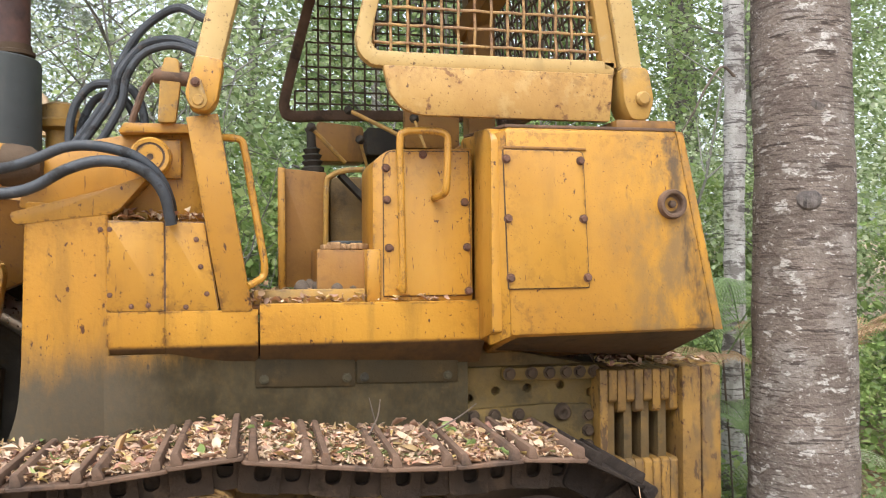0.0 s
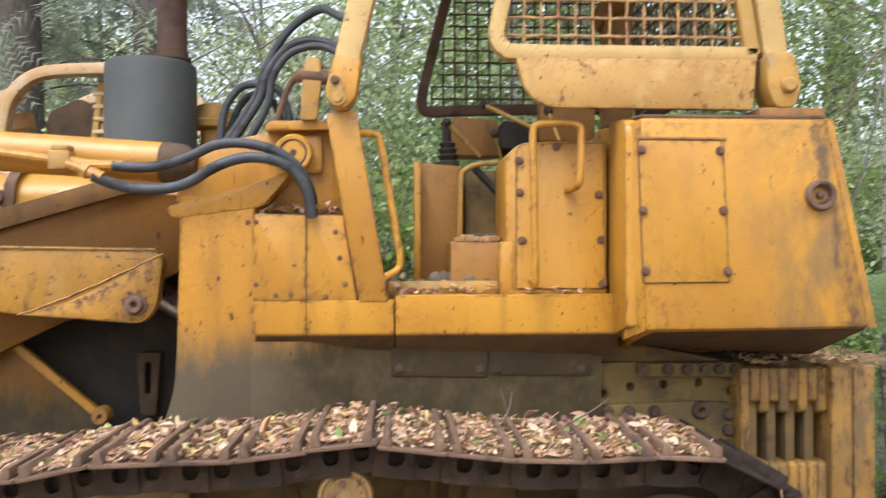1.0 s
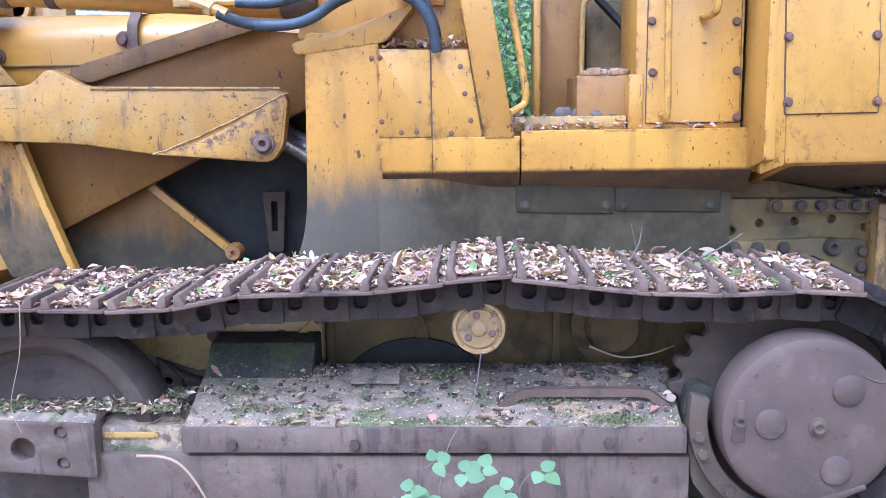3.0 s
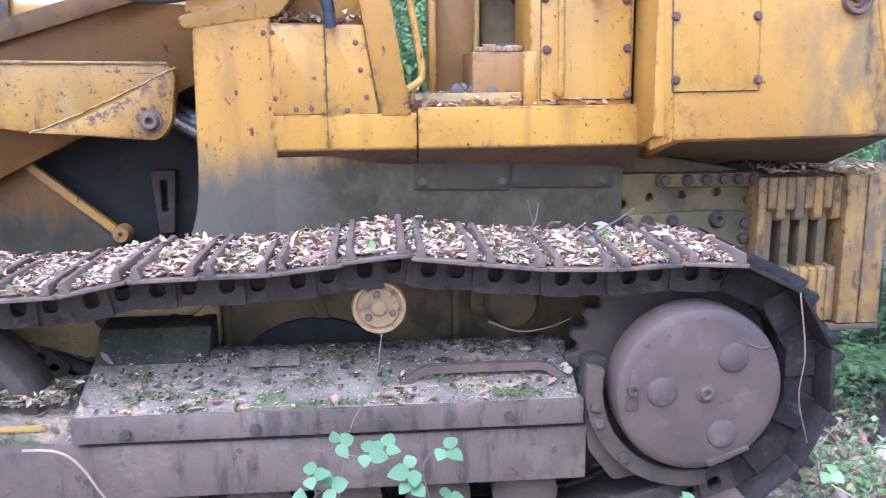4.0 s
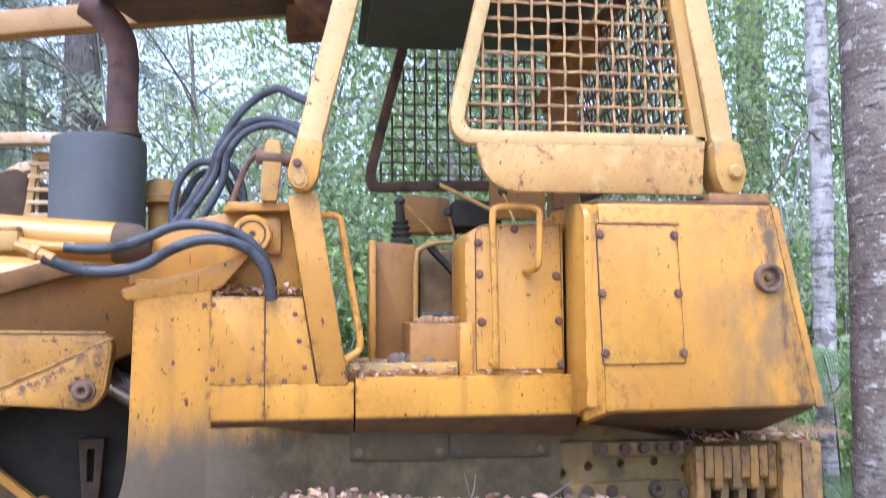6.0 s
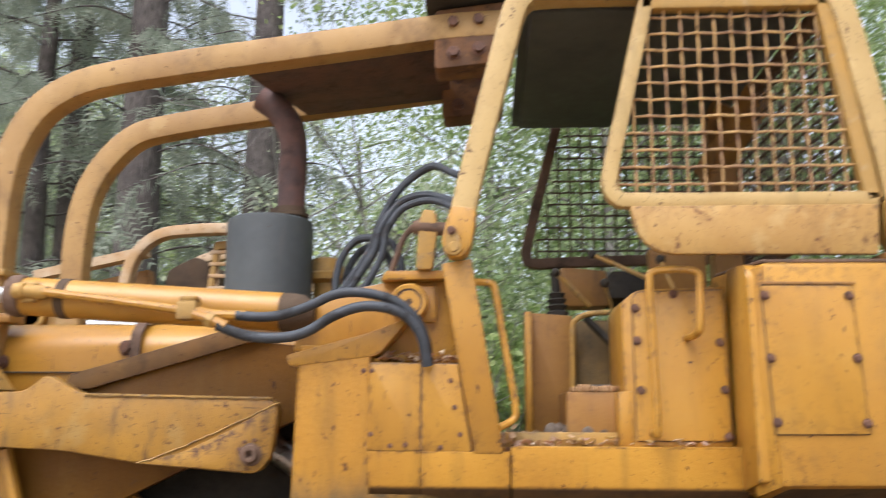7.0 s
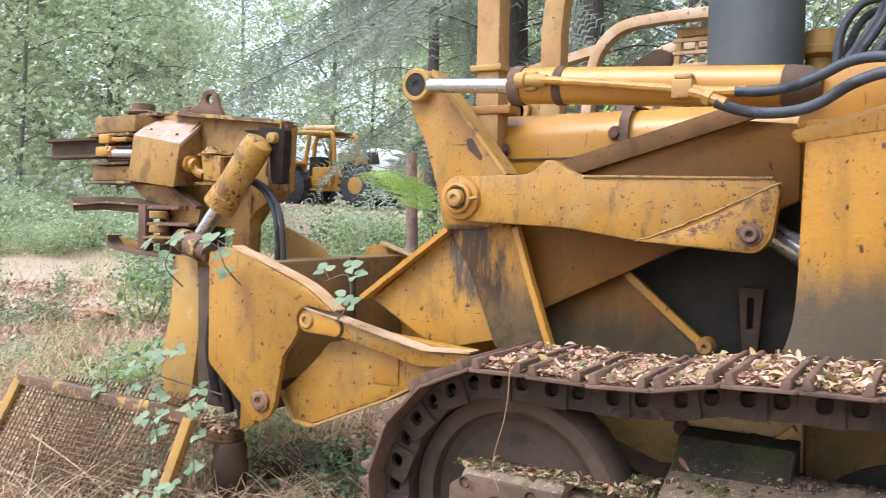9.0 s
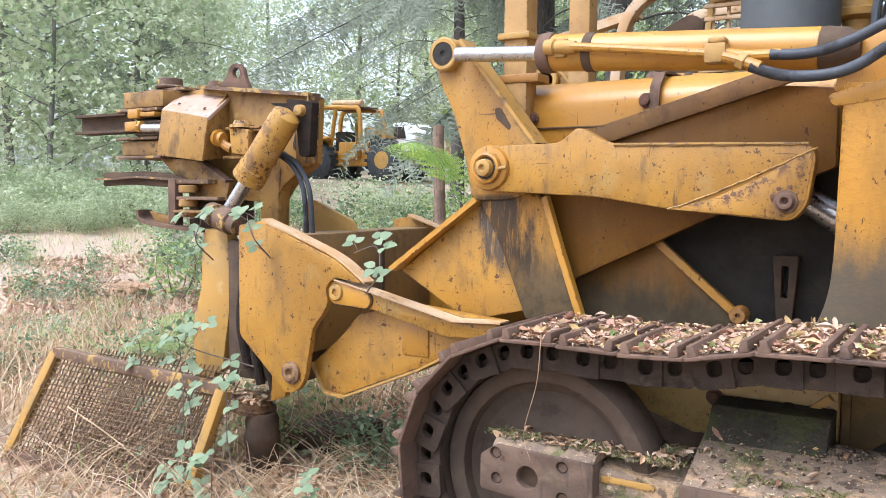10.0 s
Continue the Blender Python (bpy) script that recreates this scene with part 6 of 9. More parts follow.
part("hood_seam", box(-2.105, -1.56, 3.560, 3.572, 1.655, 1.662, 0.001), dark_steel, hood)
part("hood_rail", box(-2.10, -0.8, 3.545, 3.60, 1.545, 1.575, 0.004), orange, hood)
muffler = part("muffler", lathe((-1.04, CENTRE + 0.05, 1.85), (-1.04, CENTRE + 0.05, 2.395), [(0, 0.19), (0.02, 0.20), (0.93, 0.20), (0.97, 0.196), (0.985, 0.185), (1.0, 0.15)], 40), grey, loader, "big grey painted muffler drum")
part("exhaust_pipe", pipe([(-0.94, 3.92, 2.38), (-0.94, 3.92, 2.60), (-0.94, 3.92, 2.74), (-0.96, 3.92, 2.84), (-1.02, 3.92, 2.93), (-1.10, 3.92, 2.99)], 0.066, 20), stack_rust, muffler, "rusty exhaust stack with a bend")
part("stack_clamp", lathe((-0.94, 3.92, 2.392), (-0.94, 3.92, 2.44), [(0, 0.075), (0.1, 0.085), (0.4, 0.085), (0.5, 0.072), (1, 0.072)], 20), dark_steel, muffler)
part("clamp_lug", box(-1.03, -0.98, 3.86, 3.92, 2.40, 2.43, 0.004), dark_steel, muffler)
part("air_cleaner", lathe((-0.80, 4.12, 1.95), (-0.80, 4.12, 2.24), [(0, 0.06), (0.55, 0.06), (0.6, 0.10), (0.70, 0.105), (0.74, 0.09), (0.95, 0.075), (1, 0.04)], 24), dull_yellow, loader, "rusty yellow air cleaner cap")

# sweep bars from the hood front over to the cab roof
sec = rounded([(-0.055, -0.06), (0.055, -0.06), (0.055, 0.06), (-0.055, 0.06)], 0.014, 2)
for far in (False, True):
    y = 3.55 if not far else 4.30
    s = 0.0 if not far else -0.02
    path = [(-2.12 + s, 1.60), (-2.12 + s, 1.9), (-2.12 + s, 2.2), (-2.115 + s, 2.42), (-2.08 + s, 2.62), (-1.99 + s, 2.79), (-1.84 + s, 2.90), (-1.65, 2.955), (-1.35, 3.0), (-1.0, 3.045), (-0.6, 3.095), (-0.2, 3.145), (0.06, 3.16)]
    if far:
        path = [(x, z + (0.03 if x > -1.9 else 0.0)) for x, z in path]
    bar = part("sweep_bar", sweep(catmull([(x, y, z) for x, z in path], 6), sec, side=(0, 1, 0)), bar_paint, loader, "bent yellow limb riser bar")
    part("bar_collar", box(-2.20 + s, -2.04 + s, y - 0.075, y + 0.075, 2.055, 2.085, 0.006), dull_yellow, bar)
    part("bar_bracket", box(-2.20 + s, -2.0 + s, y - 0.06, y + 0.06, 1.86, 1.90, 0.006), orange, bar)
part("riser_plate", hexa([(-1.10, 3.60, 2.985), (-0.20, 3.60, 3.10), (-0.20, 4.25, 3.10), (-0.95, 4.25, 3.02), (-1.10, 3.60, 2.997), (-0.20, 3.60, 3.112), (-0.20, 4.25, 3.112), (-0.95, 4.25, 3.032)], 0.002), stack_rust, loader, "rusty brown plate under the riser bars")
bracket_rust = material("orange-brown rusty bracket", (0.20, 0.088, 0.028), (0.10, 0.050, 0.026), 7, 0.8, layers=[((0.05, 0.03, 0.02), 9, 0.52, 0.66, 0.7, None), ((0.30, 0.15, 0.04), 14, 0.60, 0.68, 0.5, None)], bump=0.3)
for y in (3.5, 4.12):
    br = part("riser_bracket", prism(rounded([(-0.24, 2.95), (0.06, 2.98), (0.09, 3.26), (-0.24, 3.22)], 0.02), y, y + 0.16, 0.008), bracket_rust, loader, "rusty bolted riser bracket")
    bolts([(-0.16, 3.16), (-0.05, 3.17), (-0.16, 3.02), (-0.05, 3.04)], y, br, BIG_BOLT)
part("riser_cap", hexa([(-0.28, 3.40, 3.235), (0.12, 3.40, 3.275), (0.12, 4.4, 3.275), (-0.28, 4.4, 3.235), (-0.28, 3.40, 3.25), (0.12, 3.40, 3.29), (0.12, 4.4, 3.29), (-0.28, 4.4, 3.25)], 0.002), black, loader)

# bundle of hoses behind the post
for pts, r in (([(-0.12, 3.55, 2.48), (-0.17, 3.6, 2.515), (-0.25, 3.65, 2.56), (-0.34, 3.7, 2.53), (-0.42, 3.7, 2.45), (-0.49, 3.7, 2.32), (-0.53, 3.7, 2.2), (-0.62, 3.7, 2.06), (-0.72, 3.7, 1.92)], 0.0175),
               ([(-0.12, 3.5, 2.34), (-0.20, 3.6, 2.40), (-0.29, 3.65, 2.43), (-0.40, 3.7, 2.41), (-0.48, 3.68, 2.30), (-0.51, 3.68, 2.19), (-0.59, 3.68, 2.06), (-0.68, 3.68, 1.93)], 0.0175),
               ([(-0.14, 3.52, 2.33), (-0.22, 3.6, 2.385), (-0.30, 3.62, 2.395), (-0.39, 3.63, 2.36), (-0.45, 3.63, 2.27), (-0.47, 3.63, 2.16), (-0.53, 3.63, 2.04), (-0.6, 3.63, 1.94)], 0.0165),
               ([(-0.69, 3.75, 1.98), (-0.685, 3.75, 2.09), (-0.66, 3.75, 2.18), (-0.60, 3.75, 2.25), (-0.52, 3.72, 2.255), (-0.44, 3.7, 2.23), (-0.40, 3.7, 2.15), (-0.385, 3.7, 2.03)], 0.0175),
               ([(-0.66, 3.8, 1.98), (-0.65, 3.8, 2.10), (-0.60, 3.8, 2.20), (-0.53, 3.78, 2.225), (-0.47, 3.75, 2.19), (-0.43, 3.75, 2.10), (-0.42, 3.75, 2.0)], 0.0165)):
    part("hydraulic_hose", pipe(pts, r, 10), rubber, loader, "black hose looping behind the post")
part("steel_pipe", pipe([(-0.22, 3.4, 2.27), (-0.28, 3.4, 2.26), (-0.35, 3.42, 2.20), (-0.39, 3.42, 2.10), (-0.42, 3.42, 2.0)], 0.013, 8), rust, loader)

# felling head
head_yellow = material("speckled yellow cylinder paint", (0.40, 0.22, 0.035), (0.32, 0.165, 0.03), 4, 0.5, layers=[((0.42, 0.29, 0.12), 7, 0.54, 0.64, 0.6, None), ((0.11, 0.06, 0.028), 8, 0.50, 0.62, 0.75, (1.5, 1.5, 0.8)), (RUST, 28, 0.57, 0.62, 0.9, None), (RUST, 70, 0.60, 0.66, 0.8, None)], bump=0.12)
# tan made paler and pinkish: the sheen of light from above, painted in
bleached = material("chalky bleached paint", (0.40, 0.29, 0.22), (0.32, 0.20, 0.12), 6, 0.6, layers=[(RUST, 20, 0.6, 0.68, 0.7, None), ((0.35, 0.2, 0.08), 6, 0.55, 0.7, 0.6, None)], bump=0.1)
head = part("head_body", prism(rounded([(-4.68, 1.60), (-4.68, 1.94), (-4.10, 1.985), (-3.42, 1.885), (-3.44, 1.52), (-3.62, 1.40), (-3.70, 1.30), (-4.12, 1.32), (-4.30, 1.52)], 0.01), 3.60, 3.72, 0.008), head_paint, loader, "boxy felling head, golden brown and rusty")
part("head_rim", sweep([(-4.25, 3.59, 1.975), (-3.39, 3.59, 1.885), (-3.42, 3.59, 1.52)], [(-0.05, -0.011), (0.05, -0.011), (0.05, 0.011), (-0.05, 0.011)], side=(0, 1, 0)), pitted, head, "rusty flange round the head")
shelf_paint = material("scuffed ochre brown", (0.30, 0.165, 0.035), (0.20, 0.108, 0.03), 5, 0.65, layers=[((0.07, 0.05, 0.03), 7, 0.50, 0.66, 0.7, None), (RUST, 20, 0.58, 0.66, 0.8, None)], bump=0.15, edge=RUST)
# bent guard over the cross shaft
part("guard_front", hexa([(-4.33, 3.35, 1.83), (-3.95, 3.35, 1.77), (-4.00, 3.35, 1.53), (-4.38, 3.35, 1.57), (-4.33, 3.37, 1.83), (-3.95, 3.37, 1.77), (-4.00, 3.37, 1.53), (-4.38, 3.37, 1.57)], 0.006), head_paint, head, "bent front guard plate, scraped to rust")
part("guard_top", hexa([(-4.332, 3.35, 1.832), (-3.948, 3.35, 1.772), (-4.07, 3.68, 1.955), (-4.50, 3.68, 1.99), (-4.332, 3.36, 1.81), (-3.948, 3.36, 1.75), (-4.07, 3.69, 1.933), (-4.50, 3.69, 1.968)], 0.006), bleached, head, "tan top of the guard, sheen in its colour")
part("guard_side", hexa([(-3.96, 3.355, 1.765), (-4.005, 3.355, 1.535), (-4.04, 3.62, 1.56), (-4.06, 3.62, 1.94), (-3.975, 3.355, 1.765), (-4.02, 3.355, 1.535), (-4.055, 3.62, 1.56), (-4.075, 3.62, 1.94)], 0.002), shelf_paint, head)
for x, y, z in ((-4.26, 3.42, 1.866), (-4.05, 3.42, 1.83)):
    part("guard_bolt", SMALL_BOLT, None, head, at=Matrix.Translation((x, y, z)) @ Matrix.Rotation(-1.0, 4, "X"))
# black block put in for the shade inside the open guard
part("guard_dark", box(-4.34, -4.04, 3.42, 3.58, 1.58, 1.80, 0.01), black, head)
# beams that carry the stop, cross shaft and clamps
part("upper_beam", prism([(3.42, 1.86), (3.42, 1.955), (3.92, 1.965), (3.92, 1.86)], -4.76, -4.40, 0.006, axis="x"), shelf_paint, head, "upper box beam")
part("upper_flange", box(-4.79, -4.42, 3.39, 3.92, 1.835, 1.853, 0.003), pitted, head)
part("lower_beam", prism([(3.42, 1.575), (3.42, 1.66), (3.92, 1.67), (3.92, 1.575)], -4.78, -4.40, 0.006, axis="x"), shelf_paint, head, "lower box beam")
part("lower_flange", box(-4.80, -4.42, 3.39, 3.92, 1.668, 1.684, 0.003), pitted, head)
part("beam_foot", box(-4.80, -4.40, 3.39, 3.92, 1.555, 1.572, 0.003), pitted, head)
# black block fills the gap between the beams in place of its shade
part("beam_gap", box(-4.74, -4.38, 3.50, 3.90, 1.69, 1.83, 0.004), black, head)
ibeam = [(3.40, 1.715), (3.52, 1.715), (3.52, 1.732), (3.468, 1.732), (3.468, 1.818), (3.52, 1.818), (3.52, 1.835), (3.40, 1.835), (3.40, 1.818), (3.452, 1.818), (3.452, 1.732), (3.40, 1.732)]
part("stop_beam", prism(ibeam, -5.22, -4.72, 0.002, axis="x", seg=1), dark_steel, head, "short dark steel beam")
part("shaft_rod", rod((-4.56, 3.38, 1.735), (-4.30, 3.38, 1.725), 0.026), steel_rod, head, "bright shaft end")
part("shaft_nut", box(-4.66, -4.55, 3.345, 3.42, 1.715, 1.772, 0.010), yellow, head)
part("shaft_nut", lathe((-4.56, 3.38, 1.742), (-4.53, 3.38, 1.741), [(0, 0.034), (0.1, 0.038), (0.9, 0.038), (1, 0.032)], 6), yellow, head)
part("clamp_bar", box(-4.65, -4.42, 3.37, 3.44, 1.800, 1.826, 0.006), yellow, head)
part("clamp_ear", box(-4.645, -4.55, 3.355, 3.42, 1.79, 1.845, 0.010), yellow, head)
part("clamp_rail", rod((-4.60, 3.40, 1.772), (-4.40, 3.40, 1.768), 0.009), dark_steel, head)
part("clamp_rail", rod((-4.62, 3.40, 1.70), (-4.40, 3.40, 1.696), 0.009), dark_steel, head)
# pivot caps and lifting eye on the top
part("pivot_seat", box(-4.70, -4.36, 3.55, 3.75, 1.965, 1.985, 0.004), pitted, head)
part("pivot_neck", lathe((-4.56, 3.62, 1.93), (-4.56, 3.62, 2.0), [(0, 0.07), (1, 0.07)], 18), black, head)
part("pivot_cap", lathe((-4.57, 3.62, 1.99), (-4.57, 3.62, 2.055), [(0, 0.09), (0.15, 0.095), (0.3, 0.075), (0.9, 0.072), (1, 0.05)], 18), pitted, head, "rusty pivot cap")
part("pivot_cap", lathe((-4.22, 3.66, 1.98), (-4.22, 3.66, 2.02), [(0, 0.05), (0.3, 0.05), (0.9, 0.042), (1, 0.03)], 14), pitted, head)
part("lift_eye", prism(rounded([(-4.15, 1.965), (-4.06, 2.03), (-4.04, 2.09), (-3.98, 2.105), (-3.93, 2.07), (-3.92, 2.02), (-3.87, 1.93)], 0.02), 3.60, 3.63, 0.006, holes=[ring(-3.985, 2.045, 0.03, 14)]), rust, head, "rusty lifting eye")
# valve cluster beside the guard
part("valve_plate", prism(rounded([(-3.86, 1.725), (-3.71, 1.70), (-3.715, 1.56), (-3.84, 1.575)], 0.012), 3.42, 3.45, 0.004), head_yellow, head, "yellow valve cover")
part("valve_box", box(-3.84, -3.72, 3.45, 3.58, 1.57, 1.70, 0.008), shelf_paint, head)
part("valve_cap", lathe((-3.80, 3.46, 1.715), (-3.80, 3.46, 1.755), [(0, 0.07), (0.4, 0.066), (0.5, 0.05), (1, 0.04)], 16), head_yellow, head)
part("valve_bar", box(-3.92, -3.66, 3.45, 3.52, 1.708, 1.722, 0.003), head_paint, head)
part("valve_foot", box(-3.93, -3.72, 3.44, 3.58, 1.545, 1.562, 0.003), head_yellow, head)
part("valve_stub", lathe((-4.02, 3.42, 1.672), (-3.90, 3.42, 1.655), [(0, 0.018), (0.45, 0.02), (0.5, 0.045), (0.75, 0.05), (0.8, 0.036), (1, 0.034)], 16), yellow, head)
part("valve_elbow", pipe([(-3.93, 3.43, 1.655), (-3.90, 3.43, 1.62), (-3.86, 3.44, 1.60)], 0.026, 10), yellow, head)
# lower plate and its open frame with the hinge barrels
part("lower_plate", prism(rounded([(-4.51, 1.56), (-4.14, 1.535), (-3.92, 1.42), (-3.95, 1.31), (-4.16, 1.31), (-4.36, 1.45)], 0.012), 3.48, 3.52, 0.005), shelf_paint, head, "bent lower plate")
part("lower_rib", sweep([(-4.14, 3.475, 1.538), (-3.92, 3.475, 1.42)], [(-0.03, -0.008), (0.03, -0.008), (0.03, 0.008), (-0.03, 0.008)], side=(0, 1, 0)), rust, head)
c0, c1 = Vector((-3.40, 3.40, 1.775)), Vector((-3.70, 3.40, 1.425))
tilt = part("tilt_cylinder", lathe(c0, c1, [(0, 0.05), (0.03, 0.074), (0.10, 0.080), (0.80, 0.080), (0.81, 0.088), (0.87, 0.088), (0.875, 0.082), (0.90, 0.082), (0.905, 0.091), (0.98, 0.091), (1, 0.07)], 32), head_yellow, head, "speckled yellow tilt cylinder")
part("tilt_rod", rod(c1, c1 + (c1 - c0).normalized() * 0.21, 0.040), steel_rod, head)
part("tilt_eye", lathe((-3.95, 3.36, 1.245), (-3.70, 3.34, 1.175), [(0, 0.03), (0.02, 0.062), (0.25, 0.066), (0.28, 0.05), (0.38, 0.05), (0.40, 0.068), (0.75, 0.068), (0.78, 0.055), (0.98, 0.052), (1, 0.02)], 24), pitted, head, "rusty hinge barrel at the rod end")
part("tilt_bracket", prism(rounded([(-3.47, 1.86), (-3.29, 1.835), (-3.31, 1.55), (-3.38, 1.55), (-3.40, 1.70), (-3.47, 1.77)], 0.015), 3.46, 3.52, 0.006), greasy, head, "oily black bracket behind the tilt cylinder")
part("tilt_pin", lathe((-3.36, 3.42, 1.79), (-3.36, 3.47, 1.79), [(0, 0.016), (0.1, 0.028), (1, 0.032)], 16), dull_yellow, head)
part("wear_patch", prism(rounded([(-3.72, 1.86), (-3.50, 1.845), (-3.45, 1.74), (-3.45, 1.56), (-3.55, 1.60), (-3.52, 1.72), (-3.58, 1.80)], 0.03), 3.592, 3.602, 0.001), black, head, "black greasy patch")
part("head_side", box(-3.47, -3.42, 3.53, 3.60, 1.50, 1.74, 0.008), grimy_yellow, head)
part("head_leg", prism(rounded([(-3.80, 1.45), (-3.64, 1.50), (-3.66, 1.10), (-3.78, 1.10)], 0.01), 3.59, 3.68, 0.006), head_paint, head)
part("grab_arm", sweep(catmull([(-5.0, 3.44, 1.435), (-4.85, 3.44, 1.432), (-4.65, 3.45, 1.445), (-4.40, 3.46, 1.435), (-4.15, 3.48, 1.42)], 4), [(-0.06, -0.006), (0.06, -0.006), (0.06, 0.006), (-0.06, 0.006)], side=(0, 1, 0)), pitted, head, "rusty grab arm")
part("grab_web", prism(rounded([(-4.98, 1.475), (-4.6, 1.48), (-4.38, 1.47), (-4.15, 1.415), (-4.15, 1.40), (-4.38, 1.385), (-4.7, 1.40), (-4.98, 1.39)], 0.012), 3.43, 3.45, 0.003), dark_steel, head, "worn grab arm web")
part("frame_side", box(-4.345, -4.285, 3.40, 3.46, 1.15, 1.43, 0.004), rust, head, "rusty open frame")
part("frame_top", box(-4.34, -4.02, 3.41, 3.60, 1.405, 1.43, 0.004), pitted, head)
part("hook", sweep(catmull([(-4.56, 3.40, 1.25), (-4.55, 3.40, 1.20), (-4.48, 3.40, 1.175), (-4.30, 3.41, 1.155), (-4.06, 3.42, 1.14)], 4), [(-0.05, -0.010), (0.05, -0.010), (0.05, 0.010), (-0.05, 0.010)], side=(0, 1, 0)), rust, head, "curved rusty hook")
part("hook_plate", prism(rounded([(-4.54, 1.245), (-4.33, 1.215), (-4.33, 1.165), (-4.48, 1.18)], 0.01), 3.42, 3.43, 0.002), shelf_paint, head)
part("frame_dark", box(-4.28, -4.0, 3.50, 3.75, 1.15, 1.40, 0.004), dark_steel, head)
for z in (1.375, 1.295, 1.235):
    part("hinge_barrel", lathe((-4.19, 3.42, z - 0.022), (-4.19, 3.42, z + 0.022), [(0, 0.05), (0.1, 0.056), (0.9, 0.056), (1, 0.05)], 18), shelf_paint, head)
part("hinge_plate", box(-4.24, -3.90, 3.37, 3.47, 1.313, 1.332, 0.003), pitted, head)
part("hinge_plate", box(-4.26, -4.0, 3.36, 3.47, 1.238, 1.254, 0.003), shelf_paint, head)
part("head_post", prism(rounded([(-4.07, 1.15), (-3.88, 1.14), (-3.86, 0.75), (-3.93, 0.35), (-4.12, 0.25), (-4.18, 0.55), (-4.10, 0.8)], 0.02), 3.42, 3.50, 0.008), dull_yellow, loader, "worn front post of the head")
# one solid dark filler stands for the head's shaded inside
part("head_core", box(-3.82, -3.36, 3.36, 4.3, 0.34, 1.1, 0.02), dark_steel, loader, "dark block filled in for the shaded inside of the head")
for x, z, r in ((-3.66, 0.66, 0.035), (-3.57, 0.58, 0.03), (-3.48, 0.56, 0.025)):
    part("head_hose", pipe([(x, 3.345, z + 0.3), (x - 0.03, 3.335, z), (x + 0.02, 3.34, z - 0.25)], r * 0.8, 10), greasy, loader)
part("head_web", prism(rounded([(-3.42, 0.62), (-3.30, 0.56), (-3.34, 0.30), (-3.44, 0.26)], 0.01), 3.30, 3.34, 0.005), yellow, loader)
part("cutter_drum", lathe((-3.66, 3.46, -0.24), (-3.66, 3.46, 0.135), [(0, 0.085), (0.1, 0.09), (0.5, 0.09), (0.55, 0.10), (0.7, 0.10), (0.75, 0.09), (0.9, 0.094), (1, 0.08)], 28), dark_steel, loader, "rusty dark cutter housing on the ground")
part("cutter_flange", lathe((-3.74, 3.47, 0.135), (-3.73, 3.47, 0.20), [(0, 0.11), (0.1, 0.13), (0.45, 0.13), (0.5, 0.11), (0.9, 0.105), (1, 0.08)], 24), shelf_rust, loader, "rusty litter-covered flange")
# low dark block added for the shadow on the ground under the head
part("shear_base", box(-3.95, -3.5, 3.9, 4.4, -0.22, -0.08, 0.03), dark_steel, loader)
for off in (0.0, 0.042):
    part("head_hose", pipe([(-3.57 + off, 3.5, 1.57), (-3.47 + off, 3.5, 1.51), (-3.40 + off, 3.5, 1.41), (-3.375 + off, 3.5, 1.30), (-3.38 + off, 3.52, 1.12)], 0.0135, 10), rubber, loader, "black hose drooping from the head")

# ---- trees and undergrowth ----
def trunk_mesh(name, base_r, top_r, height, mat, lean=(0, 0), flare=1.5, n=14, rough=0.06, seed=1, steps=26, knob=0.0):
    rng = random.Random(seed)
    path, prev = [], Vector((0, 0, -0.3))
    bm, rings = bmesh.new(), []
    for i in range(steps + 1):
        s = (i / steps) ** 1.5
        z = -0.3 + s * (height + 0.3)
        c = Vector((lean[0] * s * height + 0.03 * math.sin(z * 0.9 + seed), lean[1] * s * height + 0.03 * math.cos(z * 0.7 + seed), z))
        r = base_r + (top_r - base_r) * s
        r *= 1 + (flare - 1) * math.exp(-max(z, 0) / (base_r * 1.6))
        rings.append([bm.verts.new(c + Vector((math.cos(a), math.sin(a), 0)) * r * (1 + rough * noise.noise(Vector((math.cos(a) * 2 + seed, math.sin(a) * 2, z * 1.7))) + knob * noise.noise(Vector((math.cos(a) * 1.6 + 7, math.sin(a) * 1.6 + seed, z * 11)))))
                      for a in (2 * math.pi * k / n for k in range(n))])
    for r0, r1 in zip(rings, rings[1:]):
        for j in range(n):
            bm.faces.new((r0[j], r0[(j + 1) % n], r1[(j + 1) % n], r1[j]))
    bm.faces.new(rings[-1])
    return bm


def tree_root(name, label, category, group=""):
    ob = new(name)
    return tagged(ob, label, category, group)


